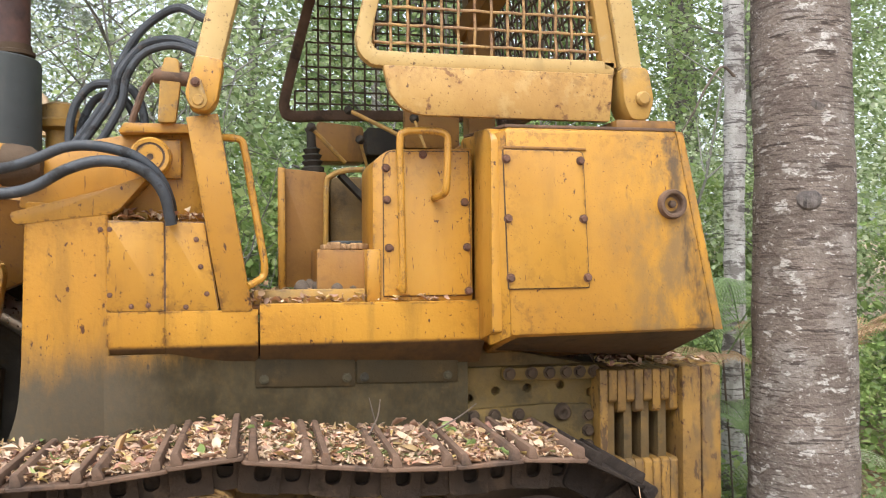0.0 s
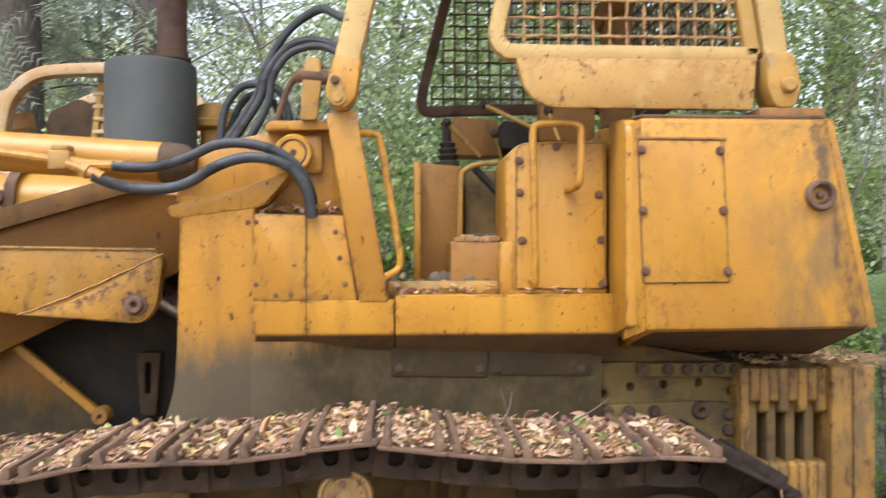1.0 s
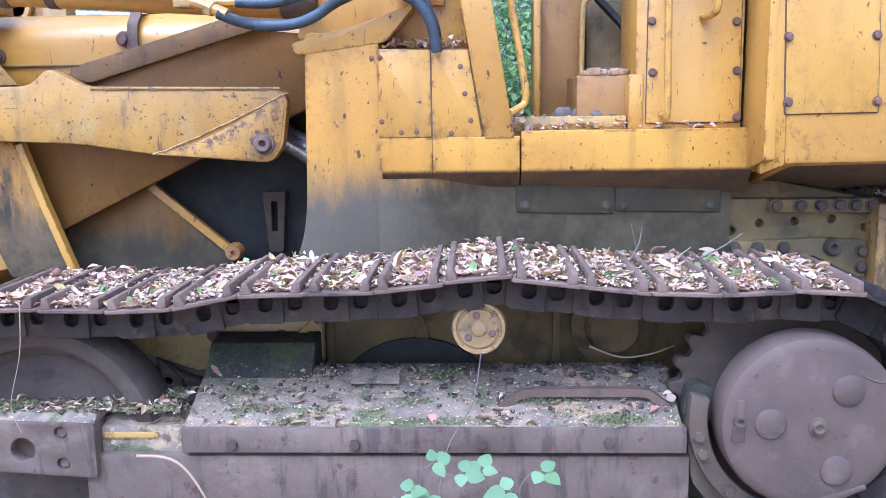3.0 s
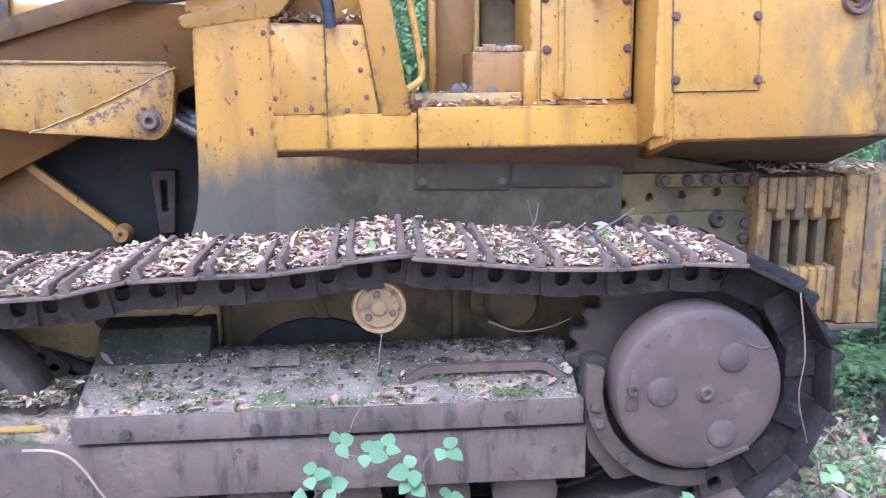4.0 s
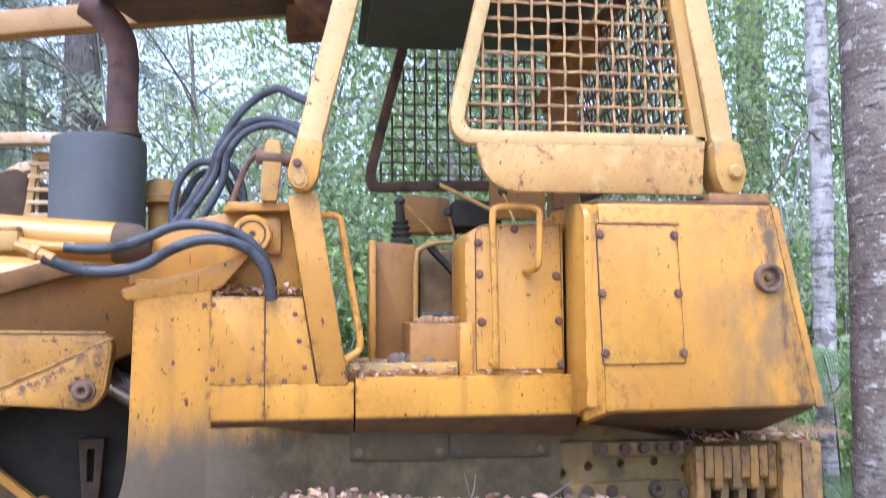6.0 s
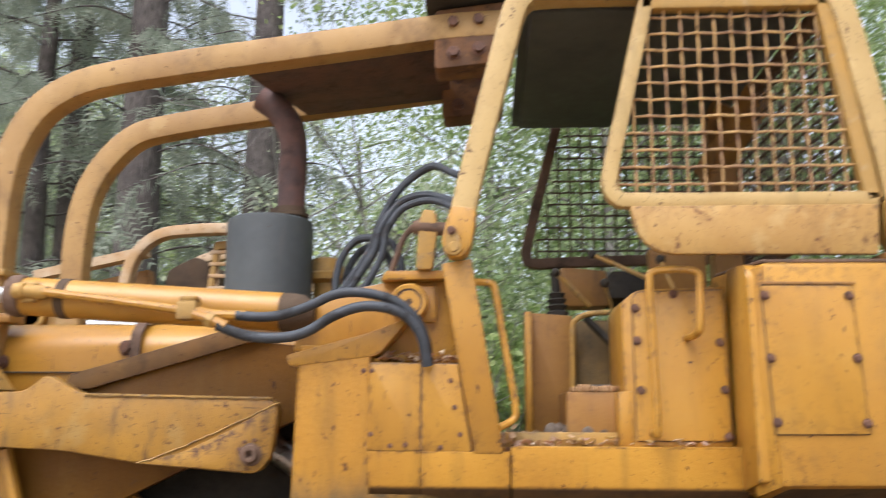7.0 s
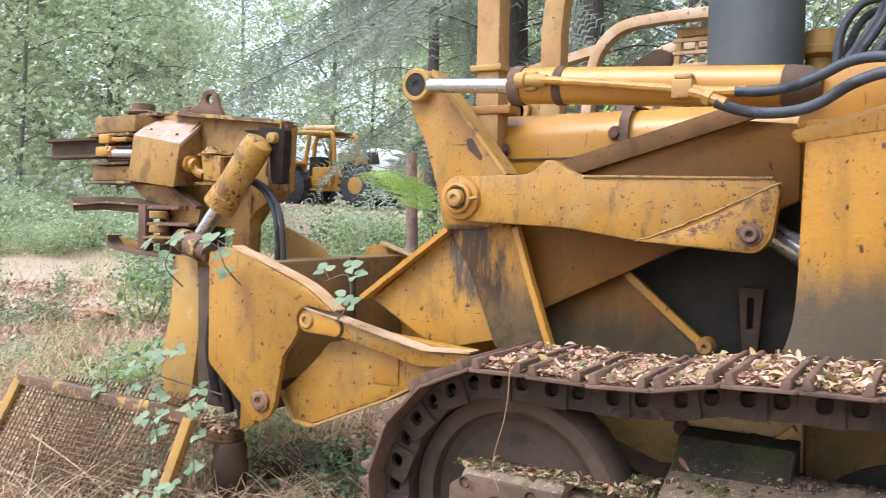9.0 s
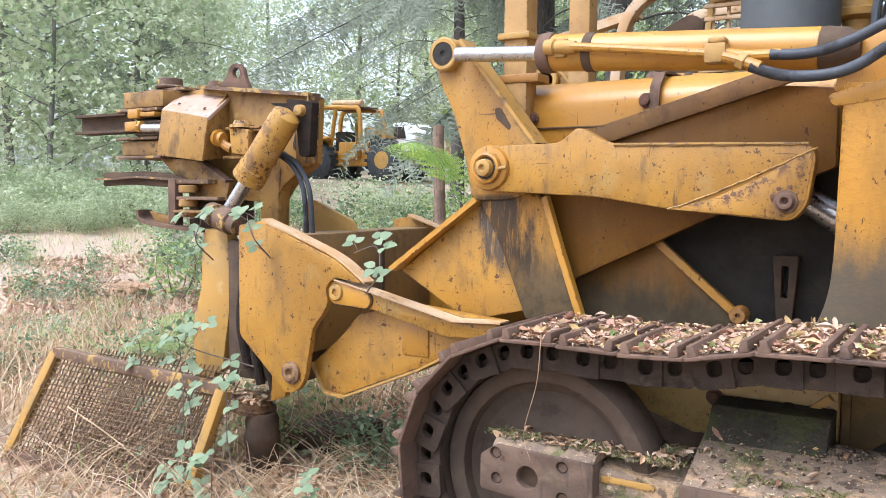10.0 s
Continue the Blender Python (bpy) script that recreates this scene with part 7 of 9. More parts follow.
def broadleaf(name, height, crown_r, base, leaves, size, mat, seed, label, trunk_r=0.12, group="trees behind the loader", lobed=False):
    rng = np.random.default_rng(seed)
    r2 = random.Random(seed)
    root = tree_root(name, label, "tree", group)
    trunk = trunk_mesh("trunk", trunk_r, trunk_r * 0.3, height * 0.85, grey_bark, (r2.uniform(-0.04, 0.04), r2.uniform(-0.04, 0.04)), seed=seed)
    limbs, tips = [trunk], []
    for k in range(16):
        z = base + (height * 0.85 - base) * (k + 0.3) / 16
        a = k * 2.4 + r2.uniform(-0.4, 0.4)
        l = crown_r * r2.uniform(0.55, 1.0) * (1.0 - 0.45 * (z - base) / (height - base))
        p = [Vector((0, 0, z)), Vector((math.cos(a) * l * 0.5, math.sin(a) * l * 0.5, z + l * 0.22)), Vector((math.cos(a) * l, math.sin(a) * l, z + l * r2.uniform(0.1, 0.45)))]
        limbs.append(sweep(catmull(p, 4), disc(trunk_r * 0.28, 5), taper=lambda s: 1 - 0.8 * s))
        tips += [p[1], p[2], p[1].lerp(p[2], 0.5)]
    part("trunk", joined(*limbs), grey_bark, root)
    tips = np.array([tuple(t) for t in tips])
    clumps = tips[rng.integers(0, len(tips), 110)] + rng.normal(size=(110, 3)) * (crown_r * 0.22, crown_r * 0.22, crown_r * 0.16)
    which = rng.integers(0, len(clumps), leaves)
    spots = clumps[which] + rng.normal(size=(leaves, 3)) * (0.34, 0.34, 0.17) * (crown_r / 2.2)
    part("crown", leaf_cloud("crown", spots, size, mat, 0.55, 0.2, 1.35 if not lobed else 1.0, rng, lobed), None, root)
    return root


def conifer(name, height, base, reach, sprays, seed, label, trunk_r=0.28):
    rng = np.random.default_rng(seed)
    r2 = random.Random(seed)
    root = tree_root(name, label, "tree", "conifers")
    limbs, verts, faces = [trunk_mesh("trunk", trunk_r, trunk_r * 0.35, height, bark, seed=seed, flare=1.3)], [], []
    for k in range(46):
        z = base + (height - base) * k / 46
        a = k * 2.39996 + r2.uniform(-0.3, 0.3)
        l = reach * (1 - 0.7 * (z - base) / (height - base)) * r2.uniform(0.6, 1.1)
        u = Vector((math.cos(a), math.sin(a), 0))
        path = catmull([Vector((0, 0, z)), u * l * 0.35 + Vector((0, 0, z + l * 0.05)), u * l * 0.7 + Vector((0, 0, z - l * 0.12)), u * l + Vector((0, 0, z - l * 0.30))], 6)
        limbs.append(sweep(path, disc(0.020, 4), taper=lambda s: 1 - 0.85 * s))
        side = Vector((-u.y, u.x, 0))
        for s in range(sprays):
            p = path[min(int(len(path) * (0.15 + 0.85 * r2.random())), len(path) - 1)]
            d = (side * r2.choice((-1, 1)) * r2.uniform(0.3, 1) + u * r2.uniform(0.0, 0.9) + Vector((0, 0, -r2.uniform(0.5, 1.7)))).normalized()
            ln = r2.uniform(0.25, 0.8)
            w = d.cross(Vector((r2.uniform(-1, 1), r2.uniform(-1, 1), r2.uniform(-0.3, 0.3)))).normalized()
            for q in range(6):
                o = p + d * ln * q / 6
                for sg in (-1, 1):
                    tip = o + (w * sg + d * 0.9).normalized() * ln * r2.uniform(0.18, 0.34)
                    i = len(verts)
                    verts += [tuple(o), tuple(o + d * 0.035), tuple(tip)]
                    faces.append((i, i + 1, i + 2))
    part("trunk", joined(*limbs), bark, root)
    part("crown", quads_mesh("crown", verts, faces, needle), None, root)
    return root


def shrub_mesh(name, w, h, leaves, size, mat, seed, long=1.4):
    rng = np.random.default_rng(seed)
    c = rng.normal(size=(40, 3)) * (w * 0.42, w * 0.42, h * 0.26) + (0, 0, h * 0.5)
    c[:, 2] = np.clip(c[:, 2], 0.05, None)
    spots = c[rng.integers(0, 40, leaves)] + rng.normal(size=(leaves, 3)) * (0.2 * w / 1.2, 0.2 * w / 1.2, 0.12)
    spots[:, 2] = np.abs(spots[:, 2])
    return leaf_cloud(name, spots, size, mat, 0.55, 0.2, long, rng)


def stand(x, y, scale=1.0, turn=0.0):
    return Matrix.Translation((x, y, ground_z(x, y) - 0.03)) @ Matrix.Rotation(turn, 4, "Z") @ Matrix.Scale(scale, 4)


def plant(kinds, spots):
    """Copies of the given first trees at the spots; the first of each kind goes to its own first spot."""
    used = set()
    for k, x, y, s in spots:
        m = stand(x, y, s, random.uniform(0, 6.28))
        if k not in used:
            used.add(k)
            kinds[k].matrix_basis = m
        else:
            copy_thing(kinds[k], m)


KINDS = {
    "maple": broadleaf("maple_tree", 7.0, 2.6, 0.5, 12500, 0.054, leaf_green, 11, "leafy green maple in the undergrowth", 0.09),
    "alder": broadleaf("alder_tree", 9.0, 2.8, 1.5, 10500, 0.050, leaf_bright, 12, "light green alder with thin crown", 0.10),
    "willow": broadleaf("willow_tree", 6.0, 2.4, 0.2, 10000, 0.064, leaf_pale, 13, "small willow with silvery leaves", 0.07),
    "fir": conifer("fir_tree", 17.0, 3.6, 3.2, 22, 21, "tall fir with grooved trunk and thin boughs", 0.37),
    "bigleaf": broadleaf("bigleaf_tree", 7.0, 2.7, 0.3, 6600, 0.10, leaf_pale, 14, "pale big-leaved maple at the edge of the clearing", 0.07, lobed=True),
    "hemlock": conifer("hemlock_tree", 15.0, 5.2, 5.6, 110, 23, "hemlock with thin boughs hanging high", 0.24),
    "spruce": conifer("spruce_tree", 15.0, 3.0, 6.6, 150, 22, "old spruce with long drooping boughs", 0.26),
}
plant(KINDS, [
    ("maple", 1.2, 8.6, 0.9), ("maple", 3.2, 9.2, 1.0), ("maple", 5.4, 8.6, 1.0), ("alder", 0.0, 11.0, 1.0), ("alder", 2.4, 12.0, 1.1), ("maple", 6.8, 11.0, 1.2),
    ("alder", 5.0, 13.5, 1.2), ("willow", -1.0, 9.8, 0.8), ("alder", -2.2, 14.5, 0.8), ("willow", 4.6, 7.2, 0.62), ("maple", 7.5, 7.0, 0.9), ("willow", 5.6, 5.6, 0.7),
    ("alder", -5.0, 15.0, 0.9), ("maple", -7.5, 18.0, 0.9), ("alder", 9.5, 13.0, 1.3), ("maple", 10.0, 9.0, 1.2),
    ("bigleaf", -18.0, 11.5, 1.1), ("bigleaf", -19.5, 15.0, 1.3), ("willow", -21.0, 8.5, 1.4), ("bigleaf", -22.0, 13.0, 1.6), ("willow", -12.5, 22.5, 1.8), ("willow", -9.5, 20.0, 1.7), ("bigleaf", -23.0, 34.5, 1.9), ("bigleaf", -27.0, 34.0, 2.0), ("bigleaf", -18.0, 34.0, 1.9), ("alder", -13.0, 27.0, 1.5), ("alder", -15.0, 30.0, 1.6), 
    ("willow", -24.0, 19.0, 2.0), ("maple", -27.0, 16.0, 1.9), ("maple", -16.0, 36.0, 1.7), ("maple", -32.0, 33.0, 2.0), ("willow", -26.0, 36.0, 2.2), ("willow", -21.0, 36.0, 2.0), ("willow", -29.0, 26.0, 1.9), ("willow", -25.0, 22.5, 1.6), ("willow", -11.0, 30.0, 1.6), ("willow", -31.0, 21.0, 2.2), ("willow", -36.0, 30.0, 2.4),
    ("maple", 13.0, 15.0, 1.5), ("maple", 2.0, 10.6, 1.25), ("alder", 4.2, 12.5, 1.4), ("maple", 1.0, 12.8, 1.3), ("alder", 3.0, 10.4, 1.1),
    ("fir", -4.27, 10.0, 0.85), ("fir", -2.75, 10.0, 0.85), ("spruce", -6.3, 12.3, 0.9),  ("fir", 3.8, 16.0, 1.1), ("fir", 9.0, 17.0, 1.2),
    ("spruce", -24.0, 13.5, 1.2), ("hemlock", -6.1, 11.0, 0.75), ("hemlock", -11.0, 17.5, 1.0), ("maple", -9.0, -13.0, 1.2), ("fir", -6.0, -13.0, 1.2), ("maple", 8.0, -10.0, 1.3), ("fir", 13.0, -4.0, 1.2), ("alder", 2.0, -14.0, 1.3), ("fir", -20.0, -14.0, 1.2),
])

# pale-barked trees close to the loader
near_tree = tree_root("birch_tree", "pale ringed trunk with lichen patches beside the loader", "tree")
part("trunk", trunk_mesh("trunk", 0.226, 0.145, 9.0, birch_bark, (-0.004, 0.0), 1.3, 48, 0.05, 0.22, 150, 0.035), birch_bark, near_tree)
for z, a in ((2.35, 4.55), (2.72, 4.9), (1.95, 4.3)):
    part("knot", lathe((0.17 * math.cos(a), 0.17 * math.sin(a), z), (0.204 * math.cos(a), 0.204 * math.sin(a), z + 0.01), [(0, 0.06), (0.7, 0.05), (0.95, 0.035), (1, 0.015)], 12), bark, near_tree, "dark branch scar")
near_tree.matrix_basis = Matrix.Translation((2.335, 3.33, ground_z(2.335, 3.33)))
slim = tree_root("birch_tree", "slim white-barked tree further back", "tree")
part("trunk", trunk_mesh("trunk", 0.073, 0.045, 8.0, slim_bark, (0.0, 0.01), 1.2, 24, 0.09, 5, 150, 0.26), slim_bark, slim)
part("branch", pipe([(0.0, 0, 2.88), (-0.10, -0.02, 2.93), (-0.22, -0.05, 2.80), (-0.32, -0.08, 2.64), (-0.41, -0.08, 2.50)], 0.010, 6, taper=lambda s: 1 - 0.6 * s), twig, slim, "bent dead branch")
slim.matrix_basis = Matrix.Translation((2.92, 4.80, ground_z(2.92, 4.80)))

stem_bark = material("reddish brown bark", (0.25, 0.165, 0.105), (0.15, 0.10, 0.07), 9, 0.9, layers=[((0.07, 0.05, 0.04), 12, 0.54, 0.64, 0.7, (4, 4, 0.6))], bump=0.8, grain=40)
post = tagged(part("wooden_post", trunk_mesh("trunk", 0.058, 0.050, 2.15, stem_bark, (0.004, 0.0), 1.05, 14, 0.08, 8), stem_bark, None, at=Matrix.Translation((-4.44, 6.5, ground_z(-4.44, 6.5)))), "weathered brown wooden post among the weeds", "post")

def bare_sapling(seed, label):
    """A dead, leafless young tree: thin crooked stems that fork twice into fine twigs."""
    r = random.Random(seed)
    root = tree_root("bare_sapling", label, "tree", "bare saplings behind the loader")
    stems, forks = [], []

    def grow(p, d, length, radius, level):
        path = [p]
        for _ in range(5):
            d = (d + Vector((r.uniform(-1, 1), r.uniform(-1, 1), r.uniform(-0.5, 0.6))) * 0.28).normalized()
            path.append(path[-1] + d * length / 5)
        (stems if level == 0 else forks).append(sweep(path, disc(radius, 5 if level < 2 else 3), taper=lambda s: 1 - 0.7 * s))
        if level < 2:
            for k in range(11 if level == 0 else 5):
                q = path[1 + int(r.random() * 4.99)]
                a = r.uniform(0, 6.28)
                grow(q, (d * 0.6 + Vector((math.cos(a), math.sin(a), r.uniform(-0.1, 0.7)))).normalized(), length * r.uniform(0.22, 0.42), radius * 0.42, level + 1)

    for k in range(3):
        a = k * 2.1 + r.uniform(-0.5, 0.5)
        grow(Vector((0, 0, -0.1)), Vector((math.cos(a) * 0.25, math.sin(a) * 0.25, 1)).normalized(), r.uniform(3.4, 4.8), 0.022, 0)
    for bm in stems:
        part("stem", bm, grey_bark, root)
    part("branchwork", joined(*forks), grey_bark, root)
    return root


plant({"bare": bare_sapling(91, "leafless grey sapling with fine tangled twigs")}, [("bare", -0.9, 7.4, 1.0), ("bare", -0.2, 7.9, 1.1), ("bare", 0.5, 7.3, 0.9), ("bare", 2.2, 6.9, 0.95), ("bare", 3.5, 7.6, 1.0), ("bare", -1.8, 8.2, 1.1)])

# shrubs
SHRUBS = {
    "salal": (shrub_mesh("salal_bush", 1.1, 0.9, 4200, 0.042, leaf_green, 31), "dense dark green undergrowth bush"),
    "snowberry": (shrub_mesh("snowberry_bush", 1.2, 1.1, 2600, 0.048, leaf_pale, 32), "bush with pale grey-green leaves"),
    "hazel": (shrub_mesh("hazel_bush", 1.5, 2.0, 8000, 0.044, leaf_bright, 33), "bright green hazel bush"),
}
spots = []
rs = random.Random(5)
for k in range(70):
    a, d = radians(rs.uniform(-52, 72)), rs.uniform(6.6, 13.5)
    x, y = -d * math.sin(a), d * math.cos(a)
    if -8.0 < x < 0.6 and 4.6 < y < 7.3:
        continue
    if x < -3.0 and y < 6.6:
        continue
    if x < -0.5 * y:
        continue
    spots.append((rs.choice(("salal", "snowberry", "hazel", "hazel")), x, y, rs.uniform(0.7, 1.3)))
for k in range(46):
    u, d = rs.uniform(0.98, 1.95), rs.uniform(17.2, 22.0)
    c = 1 / math.hypot(1, u)
    spots.append(("snowberry", -d * u * c, d * c, rs.uniform(0.5, 1.1) + 0.13 * (d - 17.2)))
spots += [("hazel", 0.4, 8.0, 1.2), ("salal", 1.4, 7.6, 1.5), ("hazel", 2.4, 7.9, 1.3), ("salal", 3.4, 7.6, 1.4), ("hazel", 4.4, 8.4, 1.3), ("hazel", 1.4, 9.4, 1.6), ("hazel", 3.0, 10.0, 1.7), ("salal", 2.9, 4.5, 0.5), ("snowberry", 3.6, 6.2, 0.9), ("salal", 2.3, 6.0, 0.8), ("salal", 3.6, 3.9, 0.6), ("salal", -3.0, 5.9, 0.6), ("salal", -5.4, 6.0, 0.6), ("snowberry", -4.2, 6.6, 0.7), ("snowberry", -11.9, 15.2, 1.2), ("snowberry", -11.0, 14.8, 1.25), ("snowberry", -10.3, 15.3, 1.2), ("snowberry", -6.6, 5.0, 0.4), ("snowberry", -7.6, 4.6, 0.45)]
def shrub_thing(kind, tall=1.0, category="bush", group="undergrowth bushes"):
    """Root with several thin stems and one body of leaves."""
    mesh, label = SHRUBS[kind]
    root = tagged(new(mesh.name), label, category, group)
    r = random.Random(len(kind))
    for k in range(5):
        a, l = 6.28 * k / 5 + r.uniform(-0.5, 0.5), r.uniform(0.5, 0.9) * tall
        part("stem", sweep(catmull([(0, 0, -0.05), (math.cos(a) * 0.15, math.sin(a) * 0.15, l * 0.5), (math.cos(a) * 0.35 * tall, math.sin(a) * 0.35 * tall, l)], 4), disc(0.012 * tall, 5), taper=lambda s: 1 - 0.7 * s), twig, root)
    part("foliage", mesh, None, root)
    return root


BUSHES = {k: shrub_thing(k) for k in SHRUBS}
plant(BUSHES, spots)


# ---- loose leaves, grass ----
def surface_leaves(name, count, spot, size, mat, label, seed, up=0.75):
    rng = np.random.default_rng(seed)
    r2 = random.Random(seed)
    spots = [spot(r2) for _ in range(count)]
    ob = new(name, leaf_cloud(name, spots, size, mat, up, 0.35, 1.9, rng) if count > 3500 or size < 0.012 else curled_leaves(name, spots, size, mat, rng, up))
    tagged(ob, label, "leaves", kind="stuff")


LINE = [p for p in track_line() if p.z > 0.6]
TOPS = sorted((p.x, p.z) for p in LINE if p.z > 0.8)


def track_top(x):
    return float(np.interp(x, [a for a, _ in TOPS], [b for _, b in TOPS]))


STEPS = [p.x for p, d in along(track_line(), 0.216) if p.z > 0.8 and -1.8 < p.x < 1.06]


def on_track(r):
    k = r.choice(STEPS)
    x = k + (r.uniform(-0.065, 0.065) if r.random() < 0.6 else r.uniform(-0.11, 0.11))
    y = r.uniform(2.67, 3.17)
    return (x, y, track_top(x) + 0.004 + 0.012 * min(1.0, max(0.0, (y - 2.74) / 0.25)) + abs(r.gauss(0, 0.008)))


def on_guard(r):
    x, s = r.uniform(-1.08, 0.56), r.random() ** 1.5
    return (x, 2.76 + 0.26 * s, 0.425 + 0.12 * s + abs(r.gauss(0, 0.004)))


def on_ground(r):
    d, a = r.uniform(0.5, 8) ** 1.0, r.uniform(0, 6.28)
    x, y = -2.5 + d * math.cos(a), 3.4 + d * math.sin(a)
    return (x, y, ground_z(x, y) + 0.012 + abs(r.gauss(0, 0.012)))


surface_leaves("fallen_leaves", 2300, on_track, 0.0225, dry_leaf, "pale dry leaves heaped on the track shoes", 41)
surface_leaves("leaf_crumbs", 3000, on_track, 0.011, litter_leaf, "brown leaf crumbs between the track grousers", 141, 0.6)
surface_leaves("large_leaves", 110, lambda r: tuple(a + b for a, b in zip(on_track(r), (0, 0, 0.014))), 0.031, dry_leaf, "larger curled dry leaves lying on the track", 142)
surface_leaves("green_leaves", 45, lambda r: tuple(a + b for a, b in zip(on_track(r), (0, 0, 0.012))), 0.026, leaf_bright, "few fresh green leaves fallen on the track", 143)
surface_leaves("fallen_leaves", 45, on_guard, 0.026, dry_leaf, "scattered dry leaves on the track guard", 42)
surface_leaves("fallen_leaves", 420, lambda r: (r.uniform(0.02, 0.9), r.uniform(3.17, 3.6), 1.384 + abs(r.gauss(0, 0.010))), 0.021, dry_leaf, "dry leaves on the deck", 43)
surface_leaves("leaf_heap", 1300, lambda r: (r.uniform(0.03, 0.46), r.uniform(3.2, 3.75), 1.385 + abs(r.gauss(0, 0.016))), 0.0145, litter_leaf, "heap of brown leaves and crumbs on the cab floor", 48, 0.5)
surface_leaves("leaf_heap", 400, lambda r: (r.uniform(-0.42, -0.1), r.uniform(3.2, 3.45), 1.685 + abs(r.gauss(0, 0.015))), 0.016, litter_leaf, "brown leaves heaped on the side box", 49, 0.5)
surface_leaves("fallen_leaves", 160, lambda r: (r.uniform(1.38, 1.85), r.uniform(3.2, 3.7), 1.11 + abs(r.gauss(0, 0.01))), 0.024, dry_leaf, "dry leaves on the counterweight", 44)
surface_leaves("fallen_leaves", 60, lambda r: (r.uniform(-0.42, -0.14), r.uniform(3.17, 3.4), 1.683 + abs(r.gauss(0, 0.015))), 0.024, dry_leaf, "dry leaves on the side box", 45)
foam = material("crumbled tan foam", (0.42, 0.26, 0.13), (0.30, 0.18, 0.09), 14, 0.95, layers=[((0.12, 0.07, 0.04), 24, 0.58, 0.66, 0.7, None)], bump=0.8, grain=60, spec=0.1)
rf = random.Random(31)
for k in range(9):
    x, y, q = 0.30 + 0.018 * k, rf.uniform(3.29, 3.34), rf.uniform(0.011, 0.018)
    bm = box(-q * 1.3, q * 1.3, -q, q, 0, q * rf.uniform(1.2, 2.0), 0.004)
    tagged(part("foam_chunk", bm, foam, None, at=Matrix.Translation((x, y, 1.575)) @ Matrix.Rotation(rf.uniform(0, 3), 4, "Z")), "crumbled tan foam chunk on the step box", "foam", "foam chunks")
stone_grey = material("dusty grey pads", (0.135, 0.100, 0.072), (0.090, 0.068, 0.050), 9, 0.9, bump=0.4)
for x, y, rx in ((0.215, 3.30, 0.030), (0.285, 3.32, 0.030), (0.345, 3.30, 0.034), (0.405, 3.31, 0.038), (0.25, 3.40, 0.026)):
    tagged(part("pedal_pad", lathe((x, y, 1.40), (x, y, 1.462), [(0, rx * 0.7), (0.2, rx * 0.95), (0.55, rx), (0.85, rx * 0.7), (1, rx * 0.2)], 14), stone_grey, loader), "dusty grey rounded pad on the cab floor")
surface_leaves("fallen_leaves", 1500, lambda r: (lambda x, y: (x, y, ground_z(x, y) + 0.02 + abs(r.gauss(0, 0.04))))(r.uniform(1.35, 3.2), r.uniform(2.2, 4.8)), 0.038, dry_leaf, "pale dry leaves on the ground behind the track", 58, 0.5)
surface_leaves("ground_litter", 20000, on_ground, 0.036, litter_leaf, "brown leaf litter over the ground", 46, 0.7)


def grass(name, count, spot, length, mat, label, seed):
    r = random.Random(seed)
    verts, faces = [], []
    for _ in range(count):
        x, y = spot(r)
        z = ground_z(x, y)
        l = length * r.uniform(0.4, 1.3)
        a, lean = r.uniform(0, 6.28), r.uniform(0.8, 2.0)
        d = Vector((math.cos(a), math.sin(a), 0))
        w = Vector((-d.y, d.x, 0)) * 0.004
        p0, p1, p2 = Vector((x, y, z - 0.01)), Vector((x, y, z)) + d * l * lean * 0.3 + Vector((0, 0, l * 0.6)), Vector((x, y, z)) + d * l * lean + Vector((0, 0, l * (0.75 - 0.35 * lean)))
        i = len(verts)
        verts += [tuple(p0 - w), tuple(p0 + w), tuple(p1 + w * 0.7), tuple(p1 - w * 0.7), tuple(p2)]
        faces += [(i, i + 1, i + 2, i + 3), (i + 3, i + 2, i + 4)]
    tagged(new(name, quads_mesh(name, verts, faces, mat)), label, "grass", kind="stuff")


def meadow(r):
    while True:
        x, y = r.uniform(-16, -3.2), r.uniform(1.5, 14)
        if y > 4.9 or x < -3.9:
            return x, y


grass("dry_grass", 9000, meadow, 0.22, straw, "dry straw-coloured grass", 51)
grass("dry_grass", 4500, lambda r: (r.uniform(-20, -8), r.uniform(11, 26)), 0.32, straw, "tall dry grass across the clearing", 53)
grass("dead_grass", 3500, lambda r: (r.uniform(-8.5, -4.0), r.uniform(3.3, 6.2)), 0.42, litter_leaf, "brown dead grass tangled by the head", 54)
grass("dry_grass", 2500, lambda r: (r.uniform(-7.5, -3.9), r.uniform(3.3, 5.5)), 0.5, straw, "tall bleached grass by the head", 55)


def clearing(r):
    """Ragged patches of litter in the open ground."""
    while True:
        u, d = r.uniform(0.75, 1.75), r.uniform(5.5, 14.5)
        x, y = -u * d / math.hypot(1, u), d / math.hypot(1, u)
        if noise.noise(Vector((x * 0.7, y * 0.7, 3.0))) + r.uniform(-0.25, 0.25) > 0.02:
            return x, y, ground_z(x, y) + 0.015 + abs(r.gauss(0, 0.02))


surface_leaves("fallen_leaves", 5500, clearing, 0.05, red_litter, "reddish brown dead leaves in patches on the clearing", 56, 0.6)
grass("green_grass", 2500, meadow, 0.22, leaf_bright, "sparse green grass", 52)

